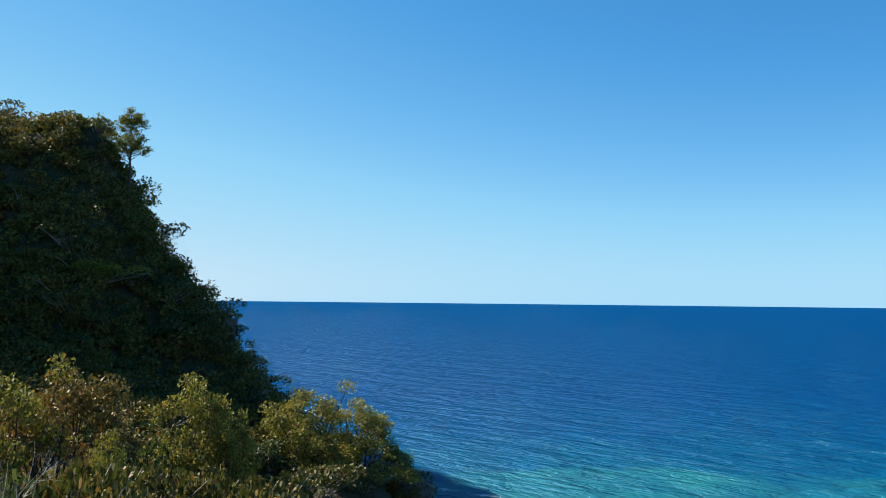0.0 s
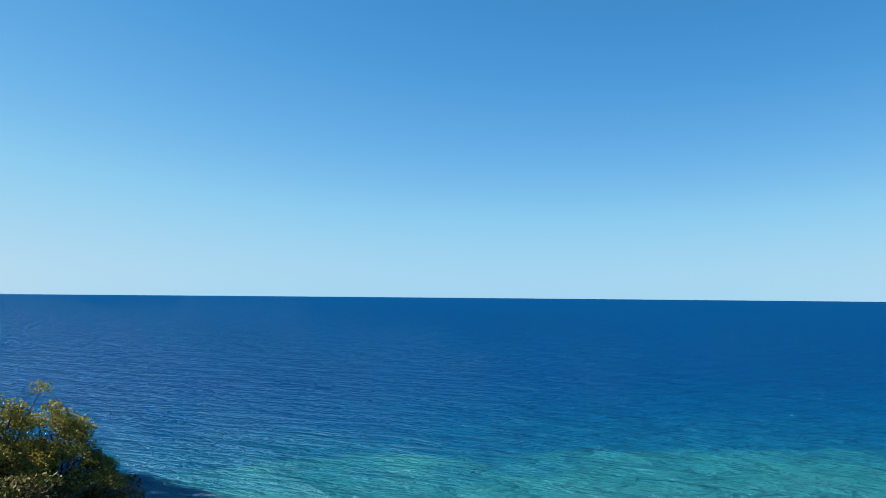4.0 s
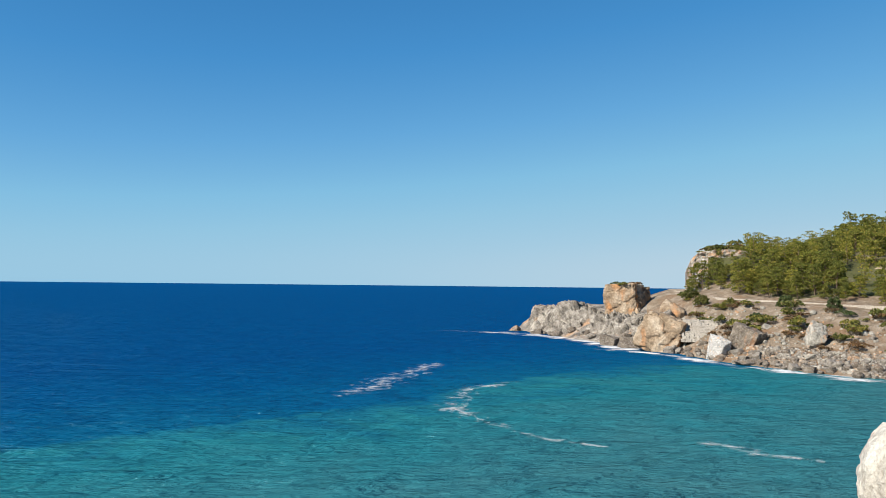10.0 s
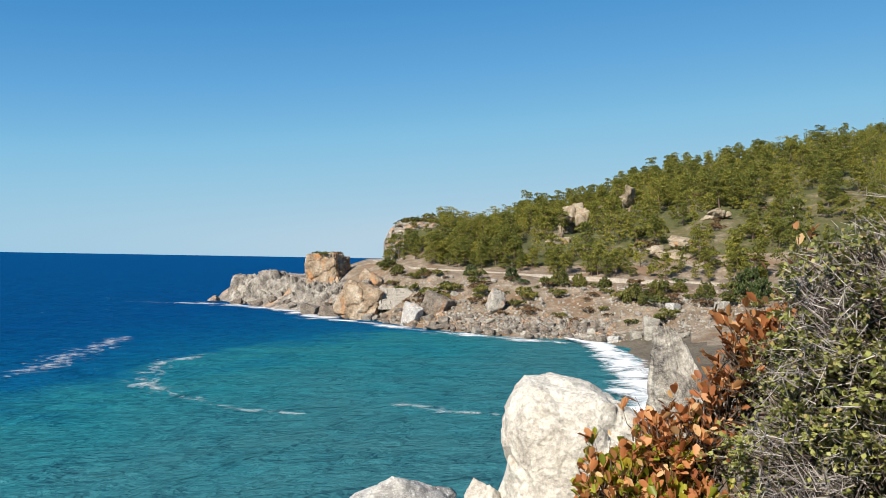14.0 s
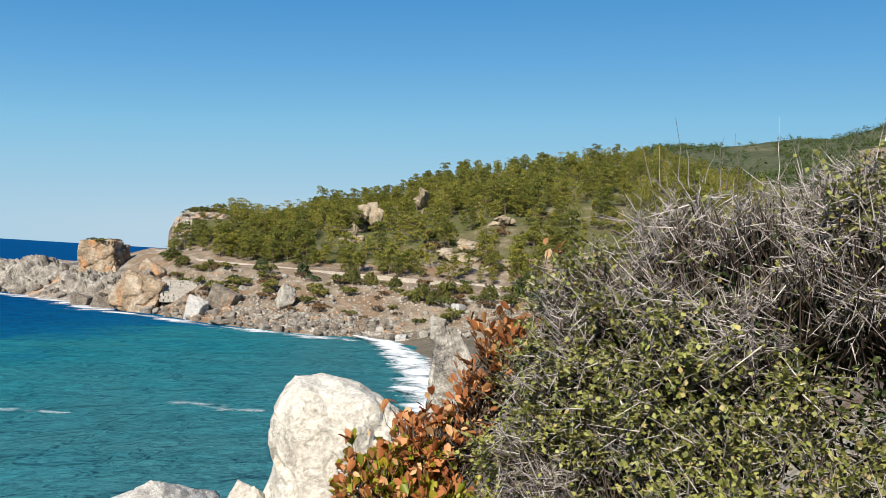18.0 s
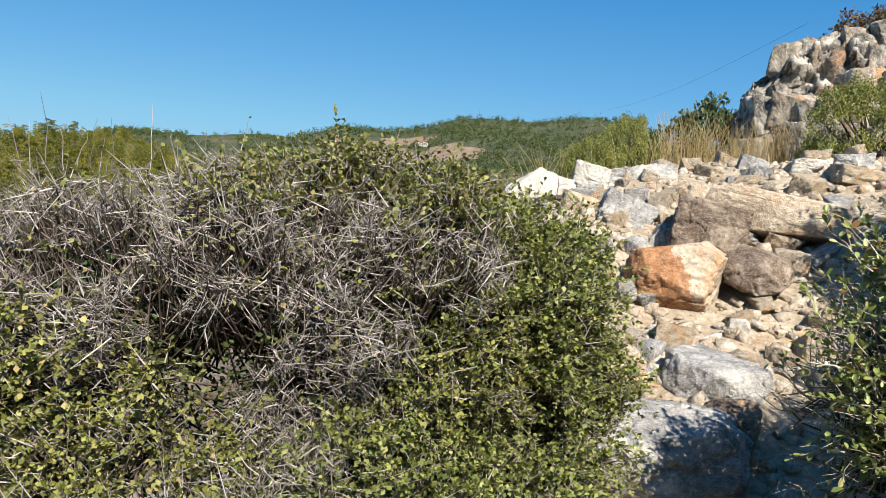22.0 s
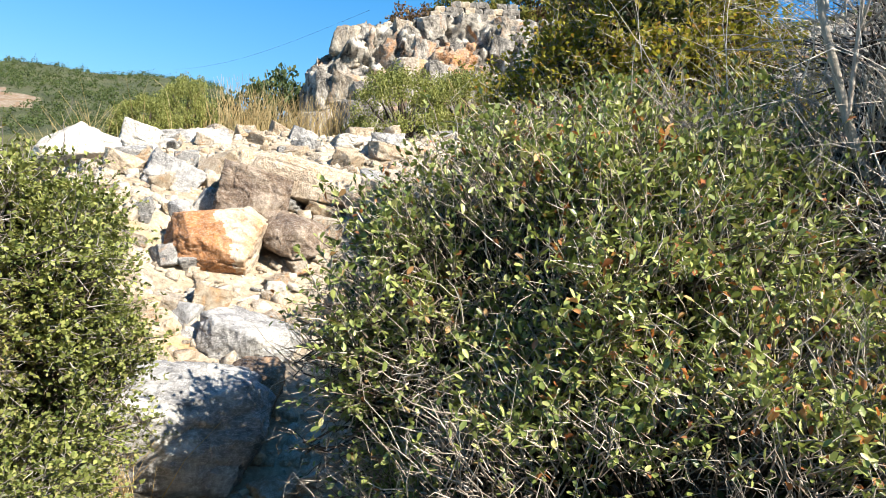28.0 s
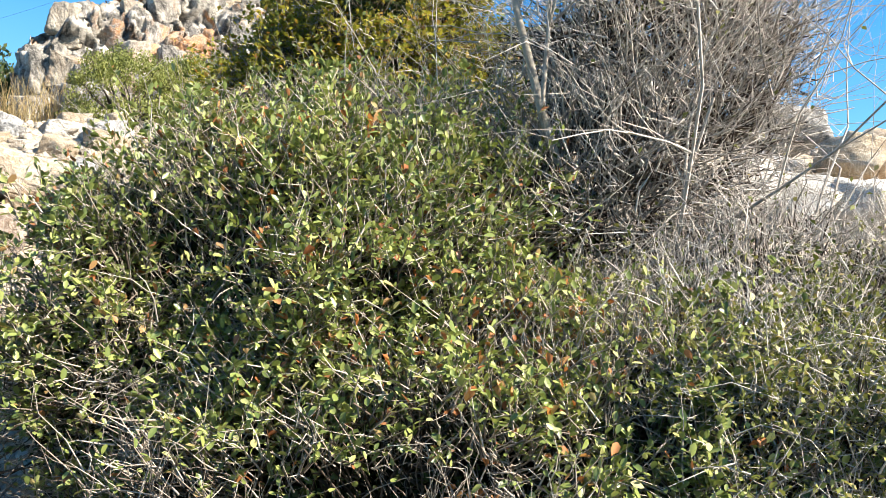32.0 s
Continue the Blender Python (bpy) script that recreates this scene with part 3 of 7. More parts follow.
def foam_mat(name, cover, scale, stretch=None, most=0.95, middle=0.35):
    m, nt, b, out = nodes_of(name)
    b.inputs["Base Color"].default_value = (0.78, 0.8, 0.8, 1)
    b.inputs["Roughness"].default_value = 0.7
    uv = nt.nodes.new("ShaderNodeAttribute")
    uv.attribute_name = "across"
    n = noise_at(nt, scale, 8, 0.72, 1.5, stretch)
    k = math_node(nt, "ADD", n, math_node(nt, "MULTIPLY", uv.outputs["Fac"], middle))
    k = math_node(nt, "SUBTRACT", k, 1.0 - cover)
    k = math_node(nt, "MULTIPLY", math_node(nt, "MULTIPLY", k, 5.0, True), most)
    tr = nt.nodes.new("ShaderNodeBsdfTransparent")
    mx = nt.nodes.new("ShaderNodeMixShader")
    nt.links.new(k, mx.inputs[0])
    nt.links.new(tr.outputs[0], mx.inputs[1])
    nt.links.new(b.outputs[0], mx.inputs[2])
    nt.links.new(mx.outputs[0], out.inputs[0])
    return m


M_SURF = foam_mat("surf_foam", 0.36, 0.2)
M_WASH = foam_mat("shore_wash", 0.4, 0.11, None, 0.95, 0.2)
M_STREAK = foam_mat("streak_foam", 0.2, 0.32, (1, 1, 1), 0.5)


def foam(name, points, mat, label, lift=0.05):
    """A patch of foam on the water along points (heading, distance, half width)."""
    pts = [(place(a, d, lift), w) for a, d, w in points]
    v, q, across = [], [], []
    n = 6
    dense = []
    for (p, w), (p2, w2) in zip(pts, pts[1:]):
        for k in range(8):
            dense.append((p.lerp(p2, k / 8), w + (w2 - w) * k / 8))
    dense.append(pts[-1])
    for k, (p, w) in enumerate(dense):
        t = (dense[min(k + 1, len(dense) - 1)][0] - dense[max(k - 1, 0)][0]).normalized()
        side = Vector((t.y, -t.x, 0))
        w = w * (1 + 0.35 * noise.noise(p * 0.12)) * (0.3 if k in (0, len(dense) - 1) else 1)
        for j in range(n + 1):
            f = j / n * 2 - 1
            v.append(p + side * w * f + Vector((0, 0, 0.02 * (1 - abs(f)))))
            across.append(1 - 2 * abs(f) ** 1.5)
    for k in range(len(dense) - 1):
        for j in range(n):
            q.append((k * (n + 1) + j, k * (n + 1) + j + 1, (k + 1) * (n + 1) + j + 1, (k + 1) * (n + 1) + j))
    me = grid_mesh(name, v, q, smooth=True, mats=(mat,))
    me.attributes.new("across", "FLOAT", "POINT").data.foreach_set("value", np.array(across, np.float32))
    return tagged(new(name, me), label, "foam", kind="stuff")


foam("foam_streak", ((-27.6, 86, 3.5), (-25.2, 93, 9), (-23, 106, 10), (-20.4, 122, 6)), M_STREAK, "broken white foam streak drifting on blue water")
foam("foam_streak", ((-15.0, 101, 5), (-18.3, 92, 7), (-19.6, 79, 5.5), (-17.2, 71, 3.5), (-13.2, 64, 2.6), (-8.6, 61.5, 1.6)), M_STREAK, "curved pale foam line on turquoise bay water")
foam("foam_streak", ((-21, 208, 3), (-17.4, 203, 4), (-15.5, 206, 4)), M_STREAK, "thin foam trail off the headland")
foam("foam_streak", ((-3, 66, 2), (1, 63, 4), (5, 62, 3)), M_STREAK, "faint foam wisps near the white boulder")
foam("shore_foam", ((-17.6, 203, 5.0), (-15.2, 198, 9), (-13.6, 193, 9), (-12.2, 188, 6), (-10.6, 178, 8), (-9.4, 170, 9), (-8.2, 162, 8), (-6.9, 152, 8), (-5.5, 147, 4), (-4.2, 144, 5), (-3.2, 139, 6), (-1.6, 134, 5), (0, 130, 6), (2, 127, 6), (3.6, 124, 6), (6.5, 119, 5), (9, 117.5, 5), (11.5, 116, 6)), M_WASH, "white wash of breaking waves along the rocks")
foam("surf", ((9.5, 121, 1.5), (11.6, 114, 5), (13, 100, 6.5), (14.2, 84, 6.5), (15.2, 68, 6), (16.5, 54, 5), (19, 42, 4)), M_SURF, "sheet of white surf running up a dark sand beach", 0.42)

# ---- rocks ----
def ico(level):
    bm = bmesh.new()
    bmesh.ops.create_icosphere(bm, subdivisions=level, radius=1.0)
    v = np.array([p.co for p in bm.verts])
    f = np.array([[q.index for q in t.verts] for t in bm.faces])
    bm.free()
    return v / np.linalg.norm(v, axis=1)[:, None], f


ICO = {n: ico(n) for n in (1, 2, 3, 4, 5, 6)}


CHIP = (np.array([[x, y, z] for x in (-1, 1) for y in (-1, 1) for z in (-1, 1)], float) * 0.66,
        np.array([[0, 1, 3], [0, 3, 2], [4, 6, 7], [4, 7, 5], [0, 4, 5], [0, 5, 1], [2, 3, 7], [2, 7, 6], [0, 2, 6], [0, 6, 4], [1, 5, 7], [1, 7, 3]]))
EDGE = {1: 0.6, 2: 0.42, 3: 0.3, 4: 0.19, 5: 0.105, 6: 0.055}


def hull_mesh(points, edge):
    """The hull of some corners, cut into small even triangles so that its edges stay crisp."""
    bm = bmesh.new()
    for p in points:
        bm.verts.new(p)
    res = bmesh.ops.convex_hull(bm, input=bm.verts[:])
    bmesh.ops.delete(bm, geom=list({e for e in res["geom_interior"] + res["geom_unused"] if isinstance(e, bmesh.types.BMVert)}), context="VERTS")
    for _ in range(7):
        long = [e for e in bm.edges if e.calc_length() > edge]
        if not long:
            break
        bmesh.ops.subdivide_edges(bm, edges=long, cuts=1)
        bmesh.ops.triangulate(bm, faces=[f for f in bm.faces if len(f.verts) > 3])
    bm.verts.index_update()
    v = np.array([p.co for p in bm.verts])
    f = np.array([[q.index for q in t.verts] for t in bm.faces])
    bm.free()
    return v, f


def rock_shape(size, seed, level=4, planes=22, rough=0.04, upright=0.0, strata=0.0, box=0.0, hmin=0.58):
    """An angular rock: broken faces meeting in crisp edges, chipped and cracked. size: full width, depth and height."""
    r = np.random.default_rng(seed)
    if box:
        # a joint-bounded block: eight skewed corners, some of them knocked off
        c = np.array([[x, y, z] for x in (-1, 1) for y in (-1, 1) for z in (-1, 1)], float) * 0.66
        c *= 1 + r.uniform(-0.2, 0.16, c.shape) * (0.4 if box > 0.64 else 1)
        pts = []
        for p in c:
            if r.random() < (0.3 if box > 0.64 else 0.62):
                k = r.uniform(0.12, 0.5)
                pts += [p * np.array(q) for q in ((1 - k, 1, 1), (1, 1 - k * r.uniform(0.5, 1), 1), (1, 1, 1 - k * r.uniform(0.5, 1.2)))]
            else:
                pts.append(p)
        pts = np.array(pts)
    else:
        pts = unit(r, max(planes, 14))
        pts = np.sign(pts) * np.abs(pts) ** 0.75
        pts /= np.linalg.norm(pts, axis=1)[:, None] ** 0.6
        pts *= r.uniform(max(hmin, 0.72), 1.0, (len(pts), 1))
        pts[:, 2] = np.sign(pts[:, 2]) * np.abs(pts[:, 2]) ** (1 + upright)
    v, f = hull_mesh(pts, EDGE[level])
    off = Vector(r.uniform(-50, 50, 3))
    turn = Euler(r.uniform(-0.5, 0.5, 3)).to_matrix()
    out = np.empty_like(v)
    for k, p in enumerate(v):
        q = turn @ Vector(p)
        w = q + 0.12 * noise.noise_vector(q * 2.2 + off)
        d1, c1 = noise.voronoi(w * 1.5 + off, distance_metric="CHEBYCHEV")
        d2, c2 = noise.voronoi(w * 4.1 - off, distance_metric="CHEBYCHEV")
        g = rough * (1.7 * noise.noise(c1[0] * 3.7) - 1.5 * max(0.0, 1 - (d1[1] - d1[0]) * 12) + 0.7 * noise.noise(c2[0] * 3.1) - 0.6 * max(0.0, 1 - (d2[1] - d2[0]) * 9))
        g += rough * 0.8 * noise.fractal(q * 3.1 + off, 0.7, 2.2, 6)
        if strata:
            w = q.z * 5 + q.x * 2.2 + noise.noise(q * 1.3 + off) * 1.6
            g += strata * (abs((w % 1.0) - 0.5) - 0.25)
        out[k] = p * (1 + g)
    lo, hi = out.min(0), out.max(0)
    out = (out - (lo + hi) / 2) / (hi - lo) * np.array(size)
    return out, f


def rock_mesh(name, size, seed, mat, level=4, planes=22, rough=0.04, upright=0.0, strata=0.0, box=0.0, hmin=0.58):
    out, f = rock_shape(size, seed, level, planes, rough, upright, strata, box, hmin)
    out[:, 2] -= out[:, 2].min()
    return grid_mesh(name, out, tris=f, mats=(mat,))


def crag_mesh(name, size, seed, mat, n=9, level=4, tilt=(15, 10, 0), flat=0.6):
    """A fractured outcrop: slabs of one bedding, jammed together and broken off unevenly."""
    r = np.random.default_rng(seed)
    vs, fs, k = [], [], 0
    size = np.array(size, float)
    for j in range(n):
        c = r.uniform(-0.5, 0.5, 3) * np.array([0.75, 0.75, 0.62]) * size
        sub = size * r.uniform(0.34, 0.62) * np.array([r.uniform(0.8, 1.3), r.uniform(0.7, 1.1), flat * r.uniform(0.8, 1.5)])
        v, f = rock_shape(sub, seed * 31 + j, level, 18, 0.06)
        m = np.array(Euler([radians(a + b) for a, b in zip(tilt, r.normal(0, 11, 3) + np.array([0, 0, r.uniform(-30, 30)]))]).to_matrix())
        vs.append(v @ m.T + c)
        fs.append(f + k)
        k += len(v)
    v = np.concatenate(vs)
    v[:, 2] -= v[:, 2].min()
    return grid_mesh(name, v, tris=np.concatenate(fs), mats=(mat,))


def crag(pos, size, seed, mat, label, name="crag", turn=0, group="", **kw):
    ob = new(name, crag_mesh(name, size, seed, mat, **kw))
    ob.matrix_basis = pose(*pos, 0, 0, turn)
    return tagged(ob, label, "rock", group)


def boulder(pos, size, seed, mat, label, level=4, turn=(0, 0, 0), name="boulder", group="", **kw):
    ob = new(name, rock_mesh(name, size, seed, mat, level, **kw))
    ob.matrix_basis = pose(*pos, *turn)
    return tagged(ob, label, "rock", group)


# ---- stems and leaves ----
def tubes(paths, radii, sides=3):
    """Tapered stems. paths: (n, k, 3) points; radii: (n, k)."""
    paths = np.asarray(paths, float)
    n, k, _ = paths.shape
    t = np.gradient(paths, axis=1)
    t /= np.linalg.norm(t, axis=2, keepdims=True) + 1e-9
    ref = np.where(np.abs(t[..., 2:3]) > 0.9, np.array([1.0, 0, 0]), np.array([0, 0, 1.0]))
    u = np.cross(t, ref)
    u /= np.linalg.norm(u, axis=2, keepdims=True) + 1e-9
    w = np.cross(t, u)
    ang = np.arange(sides) * 2 * np.pi / sides
    ring = (u[:, :, None] * np.cos(ang)[None, None, :, None] + w[:, :, None] * np.sin(ang)[None, None, :, None]) * np.asarray(radii)[:, :, None, None]
    v = (paths[:, :, None] + ring).reshape(-1, 3)
    b = (np.arange(n) * k * sides)[:, None, None]
    j = (np.arange(k - 1) * sides)[None, :, None]
    s = np.arange(sides)[None, None, :]
    s2 = (s + 1) % sides
    q = np.stack([b + j + s, b + j + s2, b + j + sides + s2, b + j + sides + s], -1).reshape(-1, 4)
    return v, q


def leaves(pos, along, up, length, width, fold=0.25, small=False):
    """Leaf blades, widest past the middle and folded along the rib; small ones are a bent kite."""
    n = len(pos)
    along = along / (np.linalg.norm(along, axis=1, keepdims=True) + 1e-9)
    side = np.cross(along, up)
    side /= np.linalg.norm(side, axis=1, keepdims=True) + 1e-9
    nor = np.cross(side, along)
    L, W = np.broadcast_to(length, n)[:, None], np.broadcast_to(width, n)[:, None]
    tip = pos + along * L
    lift = nor * W * fold
    if small:
        m = pos + along * L * 0.56
        v = np.stack([pos, m + side * W * 0.56 + lift, tip, m - side * W * 0.56 + lift], 1).reshape(-1, 3)
        return v, np.arange(n * 4).reshape(-1, 4)
    m1 = pos + along * L * 0.34
    m2 = pos + along * L * 0.74
    v = np.stack([pos, m1 + side * W * 0.42 + lift, m2 + side * W * 0.48 + lift, tip, m2 - side * W * 0.48 + lift, m1 - side * W * 0.42 + lift], 1).reshape(-1, 3)
    b = np.arange(n)[:, None] * 6
    q = np.concatenate([b + np.array([[0, 1, 2, 3]]), b + np.array([[0, 3, 4, 5]])])
    return v, q


def unit(r, n):
    d = r.normal(size=(n, 3))
    return d / np.linalg.norm(d, axis=1)[:, None]


def clump_leaves(r, pts, size, wide=0.36):
    """Loose sprays for far foliage: bent quads of random lie."""
    n = len(pts)
    a, b = unit(r, n), unit(r, n)
    s = size * r.uniform(0.55, 1.35, n)
    c = np.cross(a, b)
    c /= np.linalg.norm(c, axis=1, keepdims=True) + 1e-9
    a, c = a * s[:, None], c * (s * wide)[:, None]
    v = np.stack([pts - a * 0.5, pts - a * 0.05 + c, pts + a * 0.5, pts + a * 0.1 - c], 1).reshape(-1, 3)
    return v, np.arange(n * 4).reshape(-1, 4)


def stack(*pairs):
    vs, qs, k = [], [], 0
    for v, q in pairs:
        vs.append(v)
        qs.append(q + k)
        k += len(v)
    return np.concatenate(vs), np.concatenate(qs)


def crown_pads(r, height, spread, trunk, pads, per, low):
    """Points of a pine's crown: flattened pads of needles on rising limbs, with gaps between."""
    t = np.linspace(0, 1, len(trunk))
    limbs, pts = [], []
    for j in range(pads):
        f = low + (1.0 - low) * (j + r.uniform(0, 1)) / pads
        p = np.array([np.interp(f, t, trunk[:, a]) for a in range(3)])
        reach = spread * (1.12 - f) ** 0.55 * r.uniform(0.35, 1.0)
        an = j * 2.4 + r.uniform(-0.6, 0.6)
        end = p + np.array([math.cos(an) * reach, math.sin(an) * reach, height * r.uniform(0.0, 0.1)])
        s = np.linspace(0, 1, 4)[:, None]
        limbs.append(p + (end - p) * s + np.array([0, 0, -0.03 * height]) * np.sin(s * np.pi))
        m = int(per * r.uniform(0.7, 1.3))
        d = unit(r, m)
        d[:, 2] = np.where(r.random(m) < 0.72, np.abs(d[:, 2]), d[:, 2])
        size = height * r.uniform(0.1, 0.17)
        pts.append(end * 0.86 + p * 0.14 + d * r.uniform(0.55, 1.0, (m, 1)) * np.array([1.15, 1.15, 0.62]) * size)
    return np.array(limbs), np.concatenate(pts)


def pine_meshes(seed, height, spread, pads=15, per=66, low=0.3):
    """A coastal pine: bare lower trunk, rising limbs, uneven crown of needle pads."""
    r = np.random.default_rng(seed)
    k = 7
    t = np.linspace(0, 1, k)
    bend = np.cumsum(r.normal(0, 0.05, (k, 2)), 0) * height * 0.35
    trunk = np.stack([bend[:, 0], bend[:, 1], t * height * 0.94], -1)
    limbs, pts = crown_pads(r, height, spread, trunk, pads, per, low)
    v, q = stack(tubes(trunk[None], (0.022 * height * (1 - 0.85 * t))[None], 6), tubes(limbs, np.repeat(0.007 * height * np.linspace(1, 0.25, 4)[None], len(limbs), 0), 3))
    return grid_mesh("trunk", v, q, smooth=True, mats=(M_TRUNK,)), grid_mesh("crown", *clump_leaves(r, pts, height * 0.062, 0.22), mats=(M_PINE,))


def shrub_meshes(seed, radius, height, mat, n=900, leaf=0.12, twig=M_PALETWIG, lobes=7):
    """A rounded wild shrub of several lobes with stems inside."""
    r = np.random.default_rng(seed)
    c = np.stack([r.normal(0, 0.42, lobes) * radius, r.normal(0, 0.42, lobes) * radius, r.uniform(0.3, 0.72, lobes) * height], -1)
    rr = r.uniform(0.32, 0.55, lobes)
    i = r.integers(0, lobes, n)
    d = unit(r, n)
    d[:, 2] = np.abs(d[:, 2]) * 0.9 + d[:, 2] * 0.1
    pts = c[i] + d * (rr[i] * r.uniform(0.55, 1.08, n) ** 0.5)[:, None] * np.array([radius, radius, height * 0.62])
    pts[:, 2] = np.maximum(pts[:, 2], 0.03)
    lv = clump_leaves(r, pts, leaf)
    m = 26
    tips = pts[r.integers(0, n, m)]
    s = np.linspace(0, 1, 4)[None, :, None]
    st = r.normal(0, 0.06, (m, 1, 3)) * radius * np.array([1, 1, 0])
    paths = st + (tips[:, None] * 1.06 - st) * s + r.normal(0, 0.04, (m, 4, 3)) * radius * np.sin(s * np.pi)
    tv = tubes(paths, np.linspace(0.022, 0.005, 4)[None].repeat(m, 0) * radius, 3)
    return grid_mesh("stemwork", *tv, mats=(twig,)), grid_mesh("foliage", *lv, mats=(mat,))


def plant(name, meshes, names, label, category, group="", m=None):
    ob = thing(name, m or Matrix(), label, category, group)
    for me, nm in zip(meshes, names):
        part(nm, me, ob)
    return ob


def thicket(name, blobs, seed, clumps, per, reach, twig_rad, leaf_mat_, twig_mat, leafy, leaf_len, leaf_wid, label, bare_share=0.3, upward=0.35, spiny=0.0, wild=0.6, uneven=0.22, kink=0.12, core=0.25, extra=(), bulge=0.0, lump_size=0.24, k=4, small=True, tuft=0.75, inner=0.3, patch=2.1, hollow=0.4, bare_at=()):
    """A dense near bush over several lobes (x, y, z, radius): bulging clumps of short twigs with hollows between them, some in leaf, some bare, and inner stems."""
    r = np.random.default_rng(seed)
    bl = np.array(blobs, float)
    wgt = bl[:, 3] ** 2
    i = r.choice(len(bl), clumps * 5, p=wgt / wgt.sum())
    d = unit(r, len(i))
    off = Vector((seed % 17, 0, 0))
    lump = np.array([noise.fractal(Vector(d[k_] * 2.0) + Vector(bl[i[k_], :3]) * 1.7, 1.0, 2.0, 3) for k_ in range(len(i))])
    lump = np.clip(lump, -0.8, 0.6)
    c = bl[i, :3] + d * (bl[i, 3] * (1 + uneven * lump) * r.uniform(0.9, 1.0, len(i)))[:, None]
    swell = np.array([noise.noise(Vector(p) / lump_size + off) + 0.45 * noise.noise(Vector(p) / lump_size * 2.3 - off) for p in c])
    c += d * (bulge * np.clip(swell, -0.6, 0.7) * (1 - 0.85 * np.clip(d[:, 2], 0, 1)))[:, None]
    # leave out what lies deep inside another lobe or under the ground; thinner in the hollows and on the far side of the path
    deep = np.min(np.linalg.norm(c[:, None] - bl[None, :, :3], axis=2) / bl[None, :, 3], axis=1)
    away = (d[:, :2] * c[:, :2]).sum(1) / np.linalg.norm(c[:, :2], axis=1)
    keep = np.where(away > 0.2, 0.22, 1.0) * (np.where(swell < -0.15, hollow, 1.0) if bulge else 1.0)
    ok = (deep > 0.72) & (c[:, 2] > np.array([ground_z(p[0], p[1]) for p in c])) & (r.random(len(c)) < keep)
    c, d, i, swell = c[ok][:clumps], d[ok][:clumps], i[ok][:clumps], swell[ok][:clumps]
    m = len(c)
    mood = np.array([noise.noise(Vector(p) * patch + off) + 0.35 * noise.noise(Vector(p) * patch * 2.6 + off) for p in c])
    for az_, z_, much in bare_at:
        mood -= much * np.exp(-((np.degrees(np.arctan2(c[:, 0], c[:, 1])) - az_) / 5.5) ** 2 - ((c[:, 2] - z_) / 0.34) ** 2)
    isbare = mood < np.quantile(mood, bare_share) if bare_share > 0 else np.zeros(m, bool)
    size = reach * r.uniform(0.65, 1.4, m)
    w = np.repeat(np.arange(m), per)
    n = len(w)
    start = c[w] - d[w] * (size[w] * r.uniform(0.1, 0.9, n))[:, None] + r.normal(0, 0.3, (n, 3)) * size[w][:, None]
    way = d[w] * 0.7 + unit(r, n) * wild + np.array([0, 0, upward])
    way /= np.linalg.norm(way, axis=1)[:, None]
    L = size[w] * r.uniform(0.6, 1.5, n)
    # inner stems that carry the clumps
    q = int(n * core)
    w2 = r.integers(0, m, q)
    base = bl[i[w2], :3] + unit(r, q) * 0.2 * bl[i[w2], 3][:, None] - np.array([0, 0, 0.2])
    s = np.linspace(0, 1, k)
    paths = start[:, None] + way[:, None] * (L[:, None] * s[None])[..., None]
    paths[:, 1:] += r.normal(0, kink, (n, k - 1, 3)) * (L[:, None] * s[None, 1:])[..., None]
    rad = twig_rad * r.uniform(0.6, 1.4, n)[:, None] * np.linspace(1.3, 0.22, k)[None]
    f0 = r.uniform(0.35, 0.7, q)[:, None]
    inner0 = base + (c[w2] - base) * f0
    stems = inner0[:, None] + (c[w2] - inner0)[:, None] * (0.88 * s)[None, :, None] + r.normal(0, 0.03, (q, k, 3))
    wood = tubes(stems, twig_rad * 1.9 * np.linspace(1.3, 0.6, k)[None].repeat(q, 0), 3)
    pieces = [tubes(paths, rad, 3)]
    if spiny:
        g = int(n * spiny)
        u = r.integers(0, n, g)
        f = r.integers(1, k, g)
        p0 = paths[u, f] * 0.6 + paths[u, f - 1] * 0.4
        dirs = way[u] * 0.3 + unit(r, g)
        dirs /= np.linalg.norm(dirs, axis=1)[:, None]
        sl = reach * r.uniform(0.15, 0.5, g)
        sp = p0[:, None] + dirs[:, None] * (sl[:, None] * np.array([[0, 1.0]]))[..., None]
        pieces.append(tubes(sp, twig_rad * 0.7 * np.array([[1, 0.25]]).repeat(g, 0), 3))
    ob = thing(name, Matrix(), label, "bush")
    part("branchwork", grid_mesh("branchwork", *stack(*pieces), mats=(twig_mat,)), ob)["kind"] = "stuff"
    # shade of the hollows is put into the inner stems' dark colour
    part("inner_wood", grid_mesh("inner_wood", *wood, mats=(M_BROWNTWIG,)), ob, "inner stems, darkened for shade")["kind"] = "stuff"

    def spray(nm, mt, count, ll, lw, chance, fold=0.25):
        pr = chance / chance.sum()
        u = r.choice(n, count, p=pr)
        f = r.choice(np.arange(1, k), count, p={4: (0.2, 0.35, 0.45), 3: (0.4, 0.6), 2: (1.0,)}[k])
        p0 = paths[u, f] + (paths[u, f - 1] - paths[u, f]) * r.random((count, 1)) * 0.8
        z = r.uniform(0.6, 1.3, count)
        lv = leaves(p0, way[u] * 0.7 + unit(r, count) * tuft, unit(r, count) * 0.7 + np.array([0, 0, 1.0]), ll * z, lw * z, fold, small)
        part(nm, grid_mesh(nm, *lv, mats=(mt,)), ob)["kind"] = "stuff"

    spray("foliage", leaf_mat_, int(n * leafy), leaf_len, leaf_wid, np.where(isbare[w], 0.05, 1.0), 0.18)
